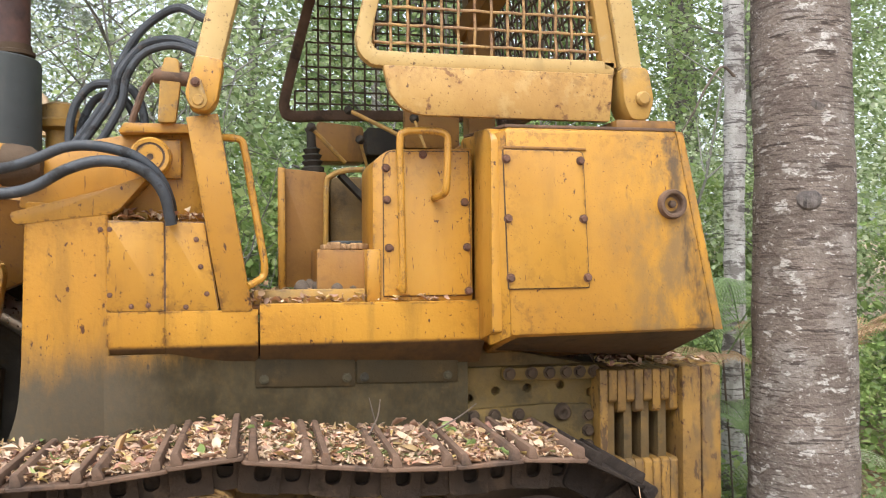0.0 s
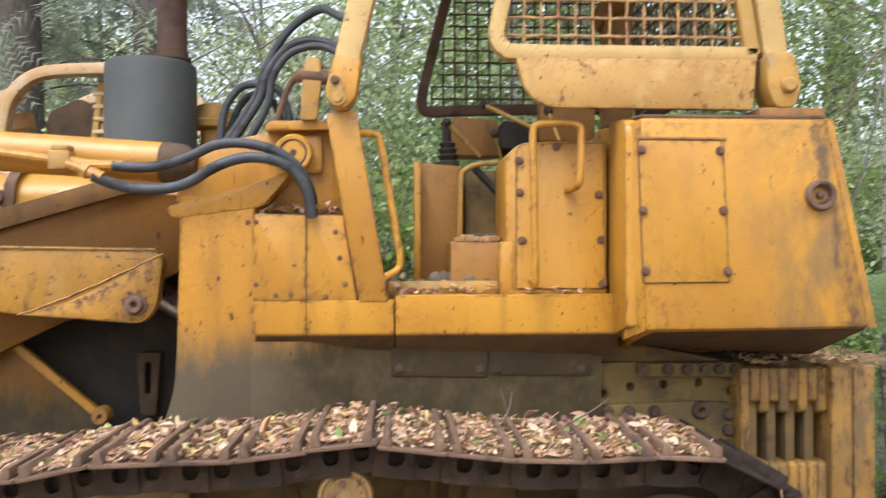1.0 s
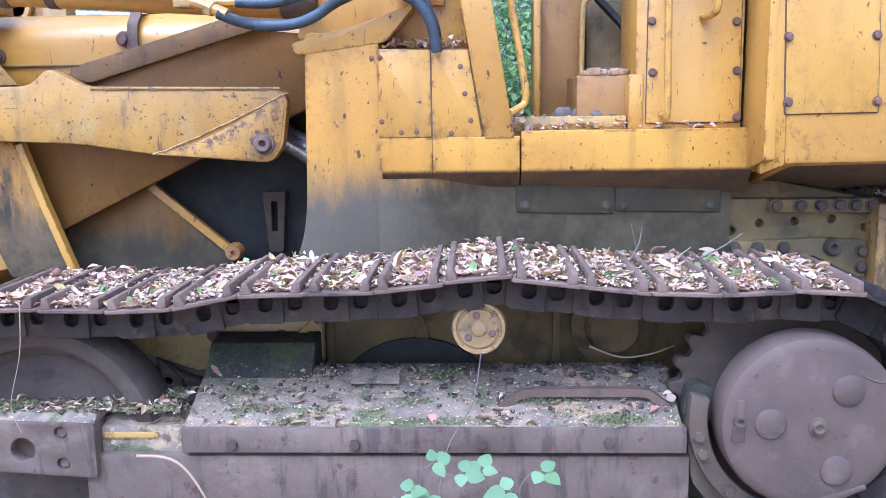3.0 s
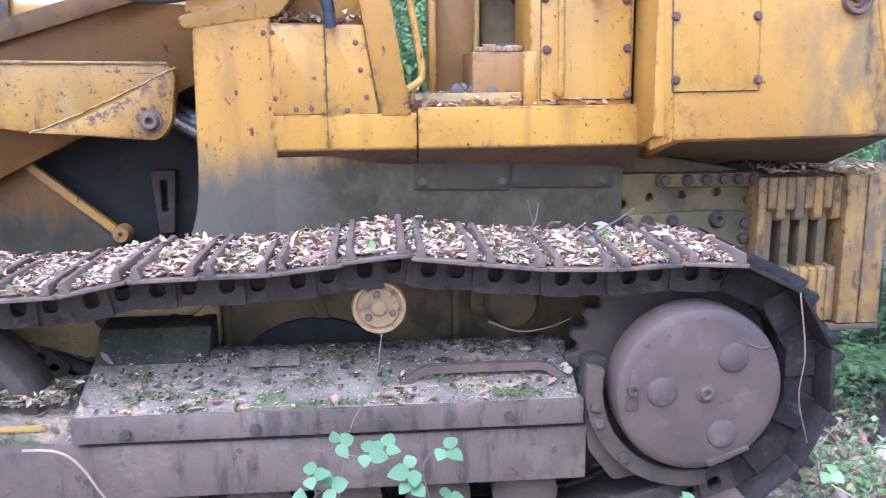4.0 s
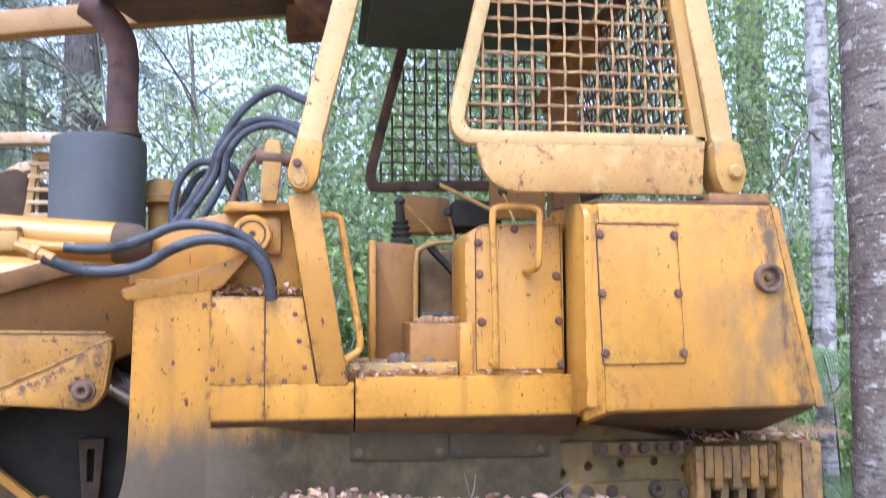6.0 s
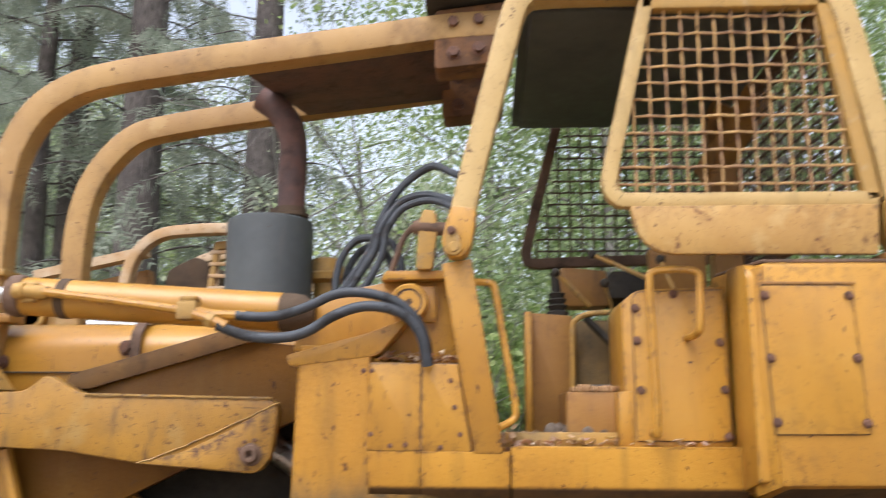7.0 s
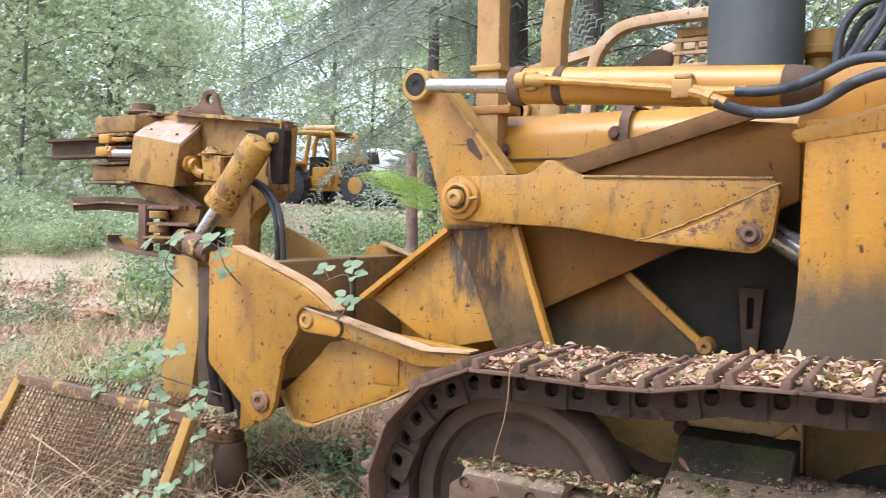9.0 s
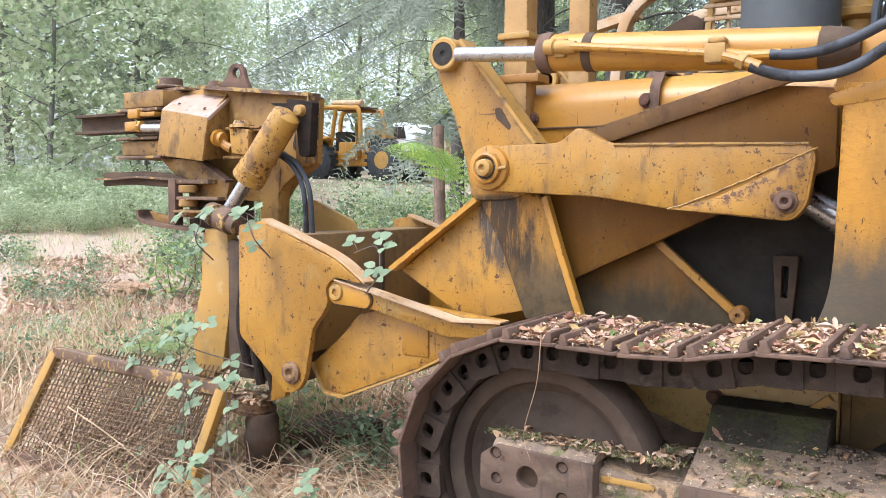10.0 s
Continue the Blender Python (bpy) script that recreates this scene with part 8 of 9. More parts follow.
# ---- fallen screen guard in front of the loader ----
def guard_basket():
    root = thing("screen_guard", (-4.4, 3.1, GROUND), "rusty yellow wire screen guard lying in the straw", "guard")
    a, b, c, d = Vector((-5.0, 3.1, 0.39)), Vector((-3.58, 3.1, 0.345)), Vector((-3.74, 2.98, -0.24)), Vector((-5.27, 2.94, -0.24))
    sec = rounded([(-0.028, -0.03), (0.028, -0.03), (0.028, 0.03), (-0.028, 0.03)], 0.006, 2)
    part("top_bar", sweep([a, b], sec, side=(0, 1, 0)), pitted, root, "rust-pitted top bar")
    part("end_bar", sweep([b, c], sec, side=(0, 1, 0)), dull_yellow, root)
    part("end_bar", sweep([a, d], sec, side=(0, 1, 0)), dull_yellow, root)
    part("bottom_bar", sweep([d, c], sec, side=(0, 1, 0)), rust, root)
    screen("wire_screen", root, d, c - d, a - d, 0.034, 0.004, wire_brown, lambda u, v: True, "woven rusty wire", 0.004)
    screen("wire_screen", root, d + Vector((0.1, 0.22, 0)), c - d, a - d, 0.034, 0.004, wire_brown, lambda u, v: u < 0.78, "woven rusty wire", 0.004)


guard_basket()


# ---- a second loader parked close behind ----
def second_loader():
    root = thing("track_loader", (-2.1, 6.1, GROUND), "second old yellow loader parked close behind", "loader")
    g = ground_z(-1.6, 6.1)
    part("body", prism(rounded([(-2.9, g + 0.5), (-1.35, g + 0.5), (-1.35, 2.05), (-2.0, 2.15), (-2.9, 2.0)], 0.08), 5.6, 6.5, 0.02), dull_yellow, root)
    for y in (5.45, 6.35):
        part("track", prism(rounded([(-3.0, g - 0.02), (-1.4, g - 0.02), (-1.25, g + 0.4), (-1.4, g + 0.85), (-2.9, g + 0.85), (-3.1, g + 0.4)], 0.2, 5), y, y + 0.35, 0.02), rust, root)
    sec = rounded([(-0.05, -0.035), (0.05, -0.035), (0.05, 0.035), (-0.05, 0.035)], 0.01, 2)
    for y in (5.5, 6.4):
        part("guard_arch", sweep(catmull([(-2.42, y, 2.0), (-2.38, y, 2.38), (-2.31, y, 2.55), (-2.17, y, 2.655), (-1.95, y, 2.685), (-1.6, y, 2.69), (-1.4, y, 2.66), (-1.36, y, 2.4)], 5), sec, side=(0, 1, 0)), pale, root, "faded guard arch")
    part("cowl", prism(rounded([(-2.25, 2.0), (-1.95, 2.0), (-1.9, 2.5), (-2.0, 2.55), (-2.2, 2.45)], 0.05), 5.7, 6.3, 0.01), dark_steel, root)
    gf = part("grill_frame", prism(rounded([(-1.90, 2.05), (-1.40, 2.05), (-1.40, 2.63), (-1.83, 2.62)], 0.02), 5.55, 5.6, 0.006, holes=[rounded([(-1.85, 2.10), (-1.45, 2.10), (-1.45, 2.58), (-1.80, 2.57)], 0.01)]), dull_yellow, root, "pale yellow grille frame")
    for k in range(6):
        part("grill_bar", box(-1.86, -1.43, 5.545, 5.57, 2.135 + 0.08 * k, 2.16 + 0.08 * k, 0.003), pale, gf)
    for k in range(4):
        part("grill_rib", box(-1.82 + 0.095 * k, -1.80 + 0.095 * k, 5.57, 5.59, 2.10, 2.58, 0.003), pale, gf)
    part("boom", sweep([(-3.05, 5.6, 2.40), (-2.3, 5.6, 2.56)], [(-0.05, -0.03), (0.05, -0.03), (0.05, 0.03), (-0.05, 0.03)], side=(0, 1, 0)), pale, root)
    part("boom", sweep([(-3.0, 5.7, 2.25), (-2.3, 5.7, 2.40)], [(-0.05, -0.05), (0.05, -0.05), (0.05, 0.05), (-0.05, 0.05)], side=(0, 1, 0)), orange, root)


second_loader()


# ---- machines far across the clearing ----
def tyre(name, parent, x, y, z, r, w):
    t = part(name, lathe((x, y, z), (x, y + w, z), [(0, r * 0.55), (0.05, r * 0.8), (0.15, r * 0.95), (0.3, r), (0.7, r), (0.85, r * 0.95), (0.95, r * 0.8), (1, r * 0.55)], 28), rubber, parent)
    part("rim", lathe((x, y - 0.02, z), (x, y + w + 0.02, z), [(0, r * 0.2), (0.05, r * 0.5), (0.1, r * 0.52), (0.9, r * 0.52), (1, r * 0.2)], 20), dull_yellow, t)
    for k in range(18):
        a = 2 * math.pi * k / 18
        part("lug", hexa([(x + r * math.cos(a + s) * q, y + yy, z + r * math.sin(a + s) * q) for q in (0.97, 1.05) for s, yy in ((-0.07, 0.02), (0.07, 0.02), (0.07, w - 0.02), (-0.07, w - 0.02))], 0), rubber, t)


def far_skidder():
    x0, y0 = -21.65, 26.8
    z0 = 1.77
    root = thing("log_skidder", (x0, y0, z0), "yellow wheeled skidder parked across the clearing", "skidder")
    for dx, dy in ((-0.95, -1.1), (2.3, -1.1), (-0.95, 0.6), (2.3, 0.6)):
        tyre("wheel", root, x0 + dx, y0 + dy, z0 + 0.78, 0.78, 0.5)
    part("chassis", prism(rounded([(x0 - 1.9, z0 + 0.6), (x0 + 3.0, z0 + 0.6), (x0 + 3.0, z0 + 1.05), (x0 + 1.6, z0 + 1.3), (x0 + 0.2, z0 + 1.2), (x0 - 1.9, z0 + 1.1)], 0.05), y0 - 0.6, y0 + 0.6, 0.02), yellow, root)
    part("hood", prism(rounded([(x0 + 1.1, z0 + 1.2), (x0 + 2.1, z0 + 1.2), (x0 + 2.1, z0 + 2.0), (x0 + 1.1, z0 + 2.05)], 0.06), y0 - 0.55, y0 + 0.55, 0.03), yellow, root, "yellow engine hood")
    part("hood_grille", box(x0 + 1.3, x0 + 1.9, y0 - 0.57, y0 - 0.54, z0 + 1.3, z0 + 1.75, 0.01), black, root)
    for dy in (-0.75, 0.75):
        part("cab_frame", sweep(catmull([(x0 - 1.1, y0 + dy, z0 + 1.1), (x0 - 1.15, y0 + dy, z0 + 2.2), (x0 - 1.02, y0 + dy, z0 + 2.75), (x0 - 0.7, y0 + dy, z0 + 2.86), (x0 + 0.6, y0 + dy, z0 + 2.80), (x0 + 0.98, y0 + dy, z0 + 2.65), (x0 + 1.08, y0 + dy, z0 + 1.3)], 4), disc(0.09, 8)), yellow, root)
        part("cab_post", sweep([(x0 - 0.45, y0 + dy, z0 + 1.1), (x0 - 0.15, y0 + dy, z0 + 2.8)], disc(0.08, 8)), yellow, root)
    part("cab_panel", prism(rounded([(x0 - 1.05, z0 + 1.1), (x0 - 0.35, z0 + 1.1), (x0 - 0.45, z0 + 1.75), (x0 - 1.05, z0 + 1.75)], 0.05), y0 - 0.8, y0 - 0.76, 0.01), yellow, root)
    part("side_tank", box(x0 + 0.1, x0 + 0.95, y0 - 0.9, y0 - 0.4, z0 + 0.85, z0 + 1.5, 0.05), yellow, root, "boxy yellow side tank")
    part("cab_roof", box(x0 - 0.9, x0 + 0.8, y0 - 0.7, y0 + 0.7, z0 + 2.84, z0 + 2.90, 0.02), rust, root)
    part("roof_roll", rod((x0 - 0.45, y0 - 0.5, z0 + 3.02), (x0 + 0.95, y0 - 0.5, z0 + 2.98), 0.14, 0.02, 16), pale, root, "pale roll along the cab roof")
    part("seat", box(x0 - 0.55, x0 + 0.0, y0 - 0.3, y0 + 0.3, z0 + 1.1, z0 + 1.95, 0.06), black, root)
    part("fender", box(x0 - 1.7, x0 - 0.25, y0 - 1.2, y0 - 0.55, z0 + 1.60, z0 + 1.68, 0.02), yellow, root)


def far_truck():
    x0, y0, z0 = -18.9, 27.6, 2.15
    root = thing("flatbed_truck", (x0, y0, z0), "white-cabbed old truck parked among weeds", "truck")
    part("cab", prism(rounded([(x0 - 1.2, z0 + 0.5), (x0 + 0.3, z0 + 0.5), (x0 + 0.3, z0 + 1.5), (x0 - 0.1, z0 + 1.85), (x0 - 1.0, z0 + 1.85), (x0 - 1.2, z0 + 1.3)], 0.1), y0 - 0.8, y0 + 0.8, 0.05), white, root, "white cab")
    part("windscreen", prism(rounded([(x0 - 0.95, z0 + 1.25), (x0 - 0.1, z0 + 1.25), (x0 - 0.2, z0 + 1.7), (x0 - 0.9, z0 + 1.7)], 0.05), y0 - 0.83, y0 - 0.8, 0.01), black, root)
    part("bonnet", prism(rounded([(x0 + 0.3, z0 + 0.5), (x0 + 1.6, z0 + 0.5), (x0 + 1.6, z0 + 1.1), (x0 + 0.3, z0 + 1.3)], 0.1), y0 - 0.7, y0 + 0.7, 0.05), pale, root)
    part("chassis", box(x0 - 1.3, x0 + 1.6, y0 - 0.6, y0 + 0.6, z0 + 0.3, z0 + 0.5, 0.03), black, root)
    for dx, dy in ((-0.8, -0.85), (1.1, -0.85), (-0.8, 0.55), (1.1, 0.55)):
        tyre("wheel", root, x0 + dx, y0 + dy, z0 + 0.42, 0.42, 0.3)


far_skidder()
far_truck()


# ---- plants close to the camera ----
def leaf_blade(bm, base, along, nrm, length, width, teeth=True):
    """One pointed leaf with a folded midrib, five segments long."""
    side = along.cross(nrm).normalized()
    rows = []
    steps = 9 if teeth else 6
    for k in range(steps + 1):
        s = k / steps
        w = width * 0.56 * math.sin(math.pi * s ** 0.72) ** 0.8 * (1 - 0.12 * s) * (1 + (0.07 if teeth and k % 2 else 0))
        c = base + along * (length * s) - nrm * (0.2 * length * (s - 0.4) ** 2)
        rows.append((bm.verts.new(c - side * w + nrm * w * 0.12), bm.verts.new(c), bm.verts.new(c + side * w + nrm * w * 0.12)))
    for a, b in zip(rows, rows[1:]):
        bm.faces.new((a[0], a[1], b[1], b[0]))
        bm.faces.new((a[1], a[2], b[2], b[1]))


def bramble(points, sprays, mat, label, seed, size=0.060):
    """Trailing stem with three-leaved sprays."""
    r = random.Random(seed)
    base = points[0]
    root = thing("bramble", base, label, "plant", "brambles by the loader")
    path = catmull(points, 6)
    part("stem", sweep(path, disc(0.004, 6), taper=lambda s: 1 - 0.5 * s), twig, root)
    for k in range(sprays):
        p = path[min(len(path) - 1, int(len(path) * (k + 0.7) / sprays))]
        a = r.uniform(0, 6.28)
        stalk = Vector((math.cos(a) * 0.8, -0.35 + 0.5 * math.sin(a), r.uniform(0.1, 0.7))).normalized()
        tip = p + stalk * size * 0.7
        part("stalk", sweep([p, tip], disc(0.002, 5)), twig, root)
        bm = bmesh.new()
        nrm = Vector((r.uniform(-0.3, 0.3), -0.55 + r.uniform(-0.25, 0.25), 0.8)).normalized()
        fwd = (stalk - nrm * stalk.dot(nrm)).normalized()
        side = fwd.cross(nrm)
        for turn, l in ((0, 1.0), (1.35, 0.85), (-1.35, 0.85)):
            way = fwd * math.cos(turn) + side * math.sin(turn)
            leaf_blade(bm, tip + way * size * (0.22 if turn == 0 else 0.06), way, (nrm + way * r.uniform(-0.5, 0.5) + side * r.uniform(-0.35, 0.35)).normalized(), size * l * r.uniform(0.75, 1.05), size * 0.70 * l, True)
        part("leaf", bm, mat, root, sharp=180)


V = Vector
dead_brown = leafy("dead brown fronds", [(0.26, 0.14, 0.07), (0.38, 0.22, 0.12), (0.46, 0.32, 0.19)], 0.15, 0.8)
bramble([V((0.12, 2.42, GROUND)), V((0.05, 2.44, 0.1)), V((-0.06, 2.45, 0.32)), V((-0.15, 2.44, 0.38)), V((-0.29, 2.45, 0.41))], 6, bramble_green, "fresh green bramble shoot before the track", 3)
bramble([V((0.10, 2.42, GROUND)), V((0.06, 2.43, 0.15)), V((0.02, 2.45, 0.33)), V((0.07, 2.45, 0.41))], 4, bramble_green, "fresh green bramble shoot before the track", 4, 0.066)
bramble([V((-0.35, 2.40, GROUND)), V((-0.38, 2.42, 0.1)), V((-0.30, 2.43, 0.28)), V((-0.36, 2.43, 0.33))], 4, bramble_green, "fresh green bramble shoot before the track", 5, 0.064)
bramble([V((0.95, 2.40, GROUND)), V((1.0, 2.42, 0.0)), V((0.93, 2.44, 0.14)), V((0.88, 2.45, 0.17))], 4, bramble_green, "small bramble shoot below the drive cover", 6, 0.06)
bramble([V((1.35, 2.60, GROUND)), V((1.36, 2.6, 0.1)), V((1.33, 2.58, 0.22))], 2, leaf_bright, "small green seedling beside the track", 7, 0.055)
for k, (x, y, z, sd) in enumerate([(-3.75, 2.95, -0.05, 11), (-3.35, 2.85, 0.12, 12), (-3.55, 2.9, 0.35, 13), (-3.85, 3.1, 0.55, 14), (-3.65, 3.1, 0.68, 15), (-3.70, 3.12, 1.22, 16), (-3.35, 3.1, 1.25, 17), (-2.6, 3.15, 1.12, 18), (-4.3, 3.2, 0.5, 19), (-3.4, 3.0, 0.4, 20), (-2.9, 3.0, 0.0, 21), (-4.0, 3.3, 0.3, 22)]):
    rr = random.Random(sd)
    g = ground_z(x, y)
    g = g if z < 0.6 else z - 0.22
    bramble([V((x + rr.uniform(-0.2, 0.2), y - 0.05 if z < 0.6 else 3.2, g)), V((x + rr.uniform(-0.12, 0.12), y - 0.08, g + (z - g) * 0.5)), V((x, y - 0.05, z)), V((x + rr.uniform(-0.2, 0.1), y - 0.08, z + rr.uniform(-0.05, 0.06)))], 5, bramble_dull, "trailing bramble with grey-green leaves", sd, 0.068)


def fern(x, y, z, fronds, length, mat, label, seed, heading=None, foot=None, divided=False):
    r = random.Random(seed)
    root = thing("fern", (x, y, z if foot is None else foot), label, "fern", "ferns")
    if foot is not None:
        part("stem", sweep(catmull([V((x + 0.1, y + 0.05, foot - 0.03)), V((x + 0.06, y + 0.03, (foot + z) / 2)), V((x, y, z + 0.01))], 5), disc(0.006, 6)), twig, root)
    for k in range(fronds):
        a = heading + r.uniform(-0.5, 0.5) if heading is not None else 6.28 * k / fronds + r.uniform(-0.3, 0.3)
        d = V((math.cos(a), math.sin(a), 0))
        l = length * r.uniform(0.75, 1.1)
        path = catmull([V((x, y, z)), V((x, y, z)) + d * l * 0.35 + V((0, 0, l * 0.45)), V((x, y, z)) + d * l * 0.75 + V((0, 0, l * 0.55)), V((x, y, z)) + d * l + V((0, 0, l * 0.42))], 8)
        bm = sweep(path, disc(0.004, 5), taper=lambda s: 1 - 0.7 * s)
        n = len(path)
        for i in range(4, n - 1):
            s = i / n
            t = (path[i + 1] - path[i]).normalized()
            side = t.cross(V((0, 0, 1))).normalized()
            up = side.cross(t)
            w = l * 0.30 * math.sin(math.pi * min(1, 0.15 + s * 0.95)) ** 0.8 + 0.02
            for sg in (-1, 1):
                for half in (0, 0.5):
                    p = path[i].lerp(path[i + 1], half)
                    way = (side * sg + t * 0.35 - up * 0.15).normalized()
                    if not divided:
                        leaf_blade(bm, p, way, up, w, l * 0.028, False)
                        continue
                    if half:
                        continue
                    cross = way.cross(up)
                    for q in range(1, 10):  # leaflets along the pinna, smaller towards its tip
                        o, e = p + way * (w * q / 10), w * 0.24 * (1 - q / 11)
                        for sd in (-1, 1):
                            tip = o + (cross * sd + way * 0.5).normalized() * e
                            bm.faces.new([bm.verts.new(c) for c in (o - way * w * 0.03, tip, o + way * w * 0.045)])
        part("frond", bm, mat, root, sharp=180)


fern_pale = leafy("pale green bracken", [(0.26, 0.36, 0.16), (0.36, 0.45, 0.24), (0.20, 0.29, 0.12)], 0.5)
fern_lime = leafy("lime green fern", [(0.30, 0.42, 0.07), (0.40, 0.52, 0.10), (0.22, 0.34, 0.07)], 0.5)
fern(3.15, 5.2, ground_z(3.15, 5.2), 7, 1.0, leaf_pale, "large sword fern behind the loader", 61, divided=True)
fern(3.2, 3.9, ground_z(3.2, 3.9), 7, 0.6, leaf_bright, "low bright fern at the tree foot", 64)
fern(2.55, 3.9, ground_z(2.55, 3.9), 6, 0.5, leaf_bright, "low bright fern at the tree foot", 65)
fern(-2.95, 4.4, 1.30, 3, 0.66, fern_lime, "bright green fern frond reaching over", 66, 3.1, ground_z(-2.95, 4.4), True)
fern(-6.1, 5.0, ground_z(-6.1, 5.0), 8, 0.8, leaf_bright, "bright fern in the straw", 67, divided=True)
fern(-5.2, 4.2, ground_z(-5.2, 4.2), 7, 0.4, leaf_bright, "bright fern in the straw", 68, divided=True)
for k, (x, y, l) in enumerate(((-6.6, 4.2, 0.32), (-5.8, 3.8, 0.3), (-7.9, 4.7, 0.3), (-8.6, 6.4, 0.35))):
    fern(x, y, ground_z(x, y), 7, l, dead_brown, "dead brown bracken collapsed in the straw", 200 + k)
fern(2.50, 4.25, 0.98, 5, 0.62, fern_pale, "pale green fern standing behind the counterweight", 90, None, ground_z(2.50, 4.25), True)
fern(2.75, 4.5, 1.15, 5, 0.55, fern_pale, "pale green fern standing behind the counterweight", 91, None, ground_z(2.75, 4.5), True)
fern(2.30, 4.35, 0.80, 7, 0.42, dead_brown, "dead brown bracken behind the counterweight", 92, None, ground_z(2.30, 4.35), True)
fern(2.55, 4.0, 0.55, 6, 0.45, fern_pale, "pale green fern standing behind the counterweight", 93, None, ground_z(2.55, 4.0), True)
fern(3.1, 4.2, 0.9, 7, 0.6, dead_brown, "dead brown bracken behind the counterweight", 94, None, ground_z(3.1, 4.2), True)
fern(1.3, 2.35, ground_z(1.3, 2.35), 6, 0.35, leaf_pale, "small fern before the sprocket", 69)


# dry stalks, twigs and strands
def floor_spot(x0, x1, y0, y1):
    def pick(r):
        x, y = r.uniform(x0, x1), r.uniform(y0, y1)
        return (x, y, ground_z(x, y))
    return pick


def stalk_field(name, count, spot, length, r0, label, seed, mat=None):
    r = random.Random(seed)
    bms = []
    for _ in range(count):
        p = V(spot(r))
        a, l = r.uniform(0, 6.28), length * r.uniform(0.4, 1.2)
        d = V((math.cos(a), math.sin(a), r.uniform(0.1, 1.4))).normalized()
        bms.append(sweep(catmull([p, p + d * l * 0.5 + V((0, 0, 0.05 * l)), p + d * l + V((r.uniform(-0.1, 0.1), 0, -0.12)) * l], 3), disc(r0, 4), taper=lambda s: 1 - 0.7 * s))
    tagged(part(name, joined(*bms), mat or straw, None, sharp=180), label, "stalks", kind="stuff")


stalk_field("dry_stalks", 520, floor_spot(-6.5, -2.2, 2.0, 3.3), 0.5, 0.003, "pale dry stalks lying in the straw", 71)
stalk_field("dry_stalks", 420, floor_spot(-3.5, -1.9, 2.3, 3.9), 0.42, 0.003, "pale dry stalks lying before the track", 74)
stalk_field("dry_stalks", 330, floor_spot(1.35, 3.2, 2.2, 4.6), 0.40, 0.003, "pale dry stalks on the ground behind the track", 75)
stalk_field("dead_stalks", 900, floor_spot(-7.5, -2.0, 1.9, 5.6), 0.34, 0.004, "brown dead stalks tangled in the straw", 73, dead_brown)
surface_leaves("ground_litter", 300, lambda r: (lambda a, q: (-3.73 + q * math.cos(a), 3.47 + q * math.sin(a), 0.205 + abs(r.gauss(0, 0.015))))(r.uniform(0, 6.28), 0.14 * r.random() ** 0.5), 0.02, litter_leaf, "leaf litter heaped on the cutter housing", 86)
surface_leaves("ground_litter", 1400, lambda r: (lambda x, y: (x, y, ground_z(x, y) + 0.012 + abs(r.gauss(0, 0.015))))(r.uniform(-3.6, -1.9), r.uniform(2.5, 4.2)), 0.026, litter_leaf, "brown leaf litter under the head", 87, 0.6)
stalk_field("dry_stalks", 160, floor_spot(-3.6, -1.9, 2.4, 4.0), 0.36, 0.003, "pale dry stalks under the head", 74)
stalk_field("dry_stalks", 60, floor_spot(1.3, 3.2, 2.6, 4.6), 0.45, 0.004, "pale dry stalks beside the track", 72)
surface_leaves("ground_litter", 7000, lambda r: (lambda x, y: (x, y, ground_z(x, y) + 0.012 + abs(r.gauss(0, 0.012))))(r.uniform(1.2, 5.5), r.uniform(2.0, 6.5)), 0.022, litter_leaf, "brown leaf litter behind the loader", 47, 0.7)


def clods(name, spots, mat, label, seed, category="dirt"):
    """Lumps of earth: small eight-cornered stones with shifted corners, at (place, size)."""
    rng = np.random.default_rng(seed)
    verts, faces = [], []
    for (x, y, z), r in spots:
        i = len(verts)
        for sx in (-1, 1):
            for sy in (-1, 1):
                for sz in (-1, 1):
                    j = rng.normal(0, 0.22, 3)
                    verts.append((x + r * (sx * 0.62 + j[0]), y + r * (sy * 0.62 + j[1]), z + r * (sz * 0.42 + 0.6 * j[2])))
        faces += [(i, i + 1, i + 3, i + 2), (i + 4, i + 6, i + 7, i + 5), (i, i + 4, i + 5, i + 1), (i + 2, i + 3, i + 7, i + 6), (i, i + 2, i + 6, i + 4), (i + 1, i + 5, i + 7, i + 3)]
    me = quads_mesh(name, verts, faces, mat)
    me.shade_smooth()
    tagged(new(name, me), label, category, kind="stuff")


rc = random.Random(55)
earth = material("dry dark earth", (0.115, 0.083, 0.058), (0.075, 0.055, 0.040), 12, 0.95, layers=[((0.22, 0.16, 0.11), 20, 0.58, 0.66, 0.6, None)], bump=0.8, grain=60, spec=0.15)
clods("dirt_crumbs", [((x, 2.76 + 0.27 * q, 0.420 + 0.122 * q), abs(rc.gauss(0, 0.006)) + 0.003) for x, q in ((rc.uniform(-1.09, 0.57), rc.random() ** 0.5) for _ in range(240))], earth, "dark earth crumbs on the track guard", 56)
clods("dirt_crumbs", [((rc.uniform(-1.09, 0.57), rc.uniform(2.99, 3.08), 0.538), rc.uniform(0.005, 0.016)) for _ in range(200)], earth, "ridge of earth along the track guard", 57)
clods("dirt_crumbs", [((rc.uniform(-1.82, -1.12), rc.uniform(2.78, 3.0), 0.462), abs(rc.gauss(0, 0.008)) + 0.003) for _ in range(260)], earth, "earth crumbs on the idler bearing", 58)
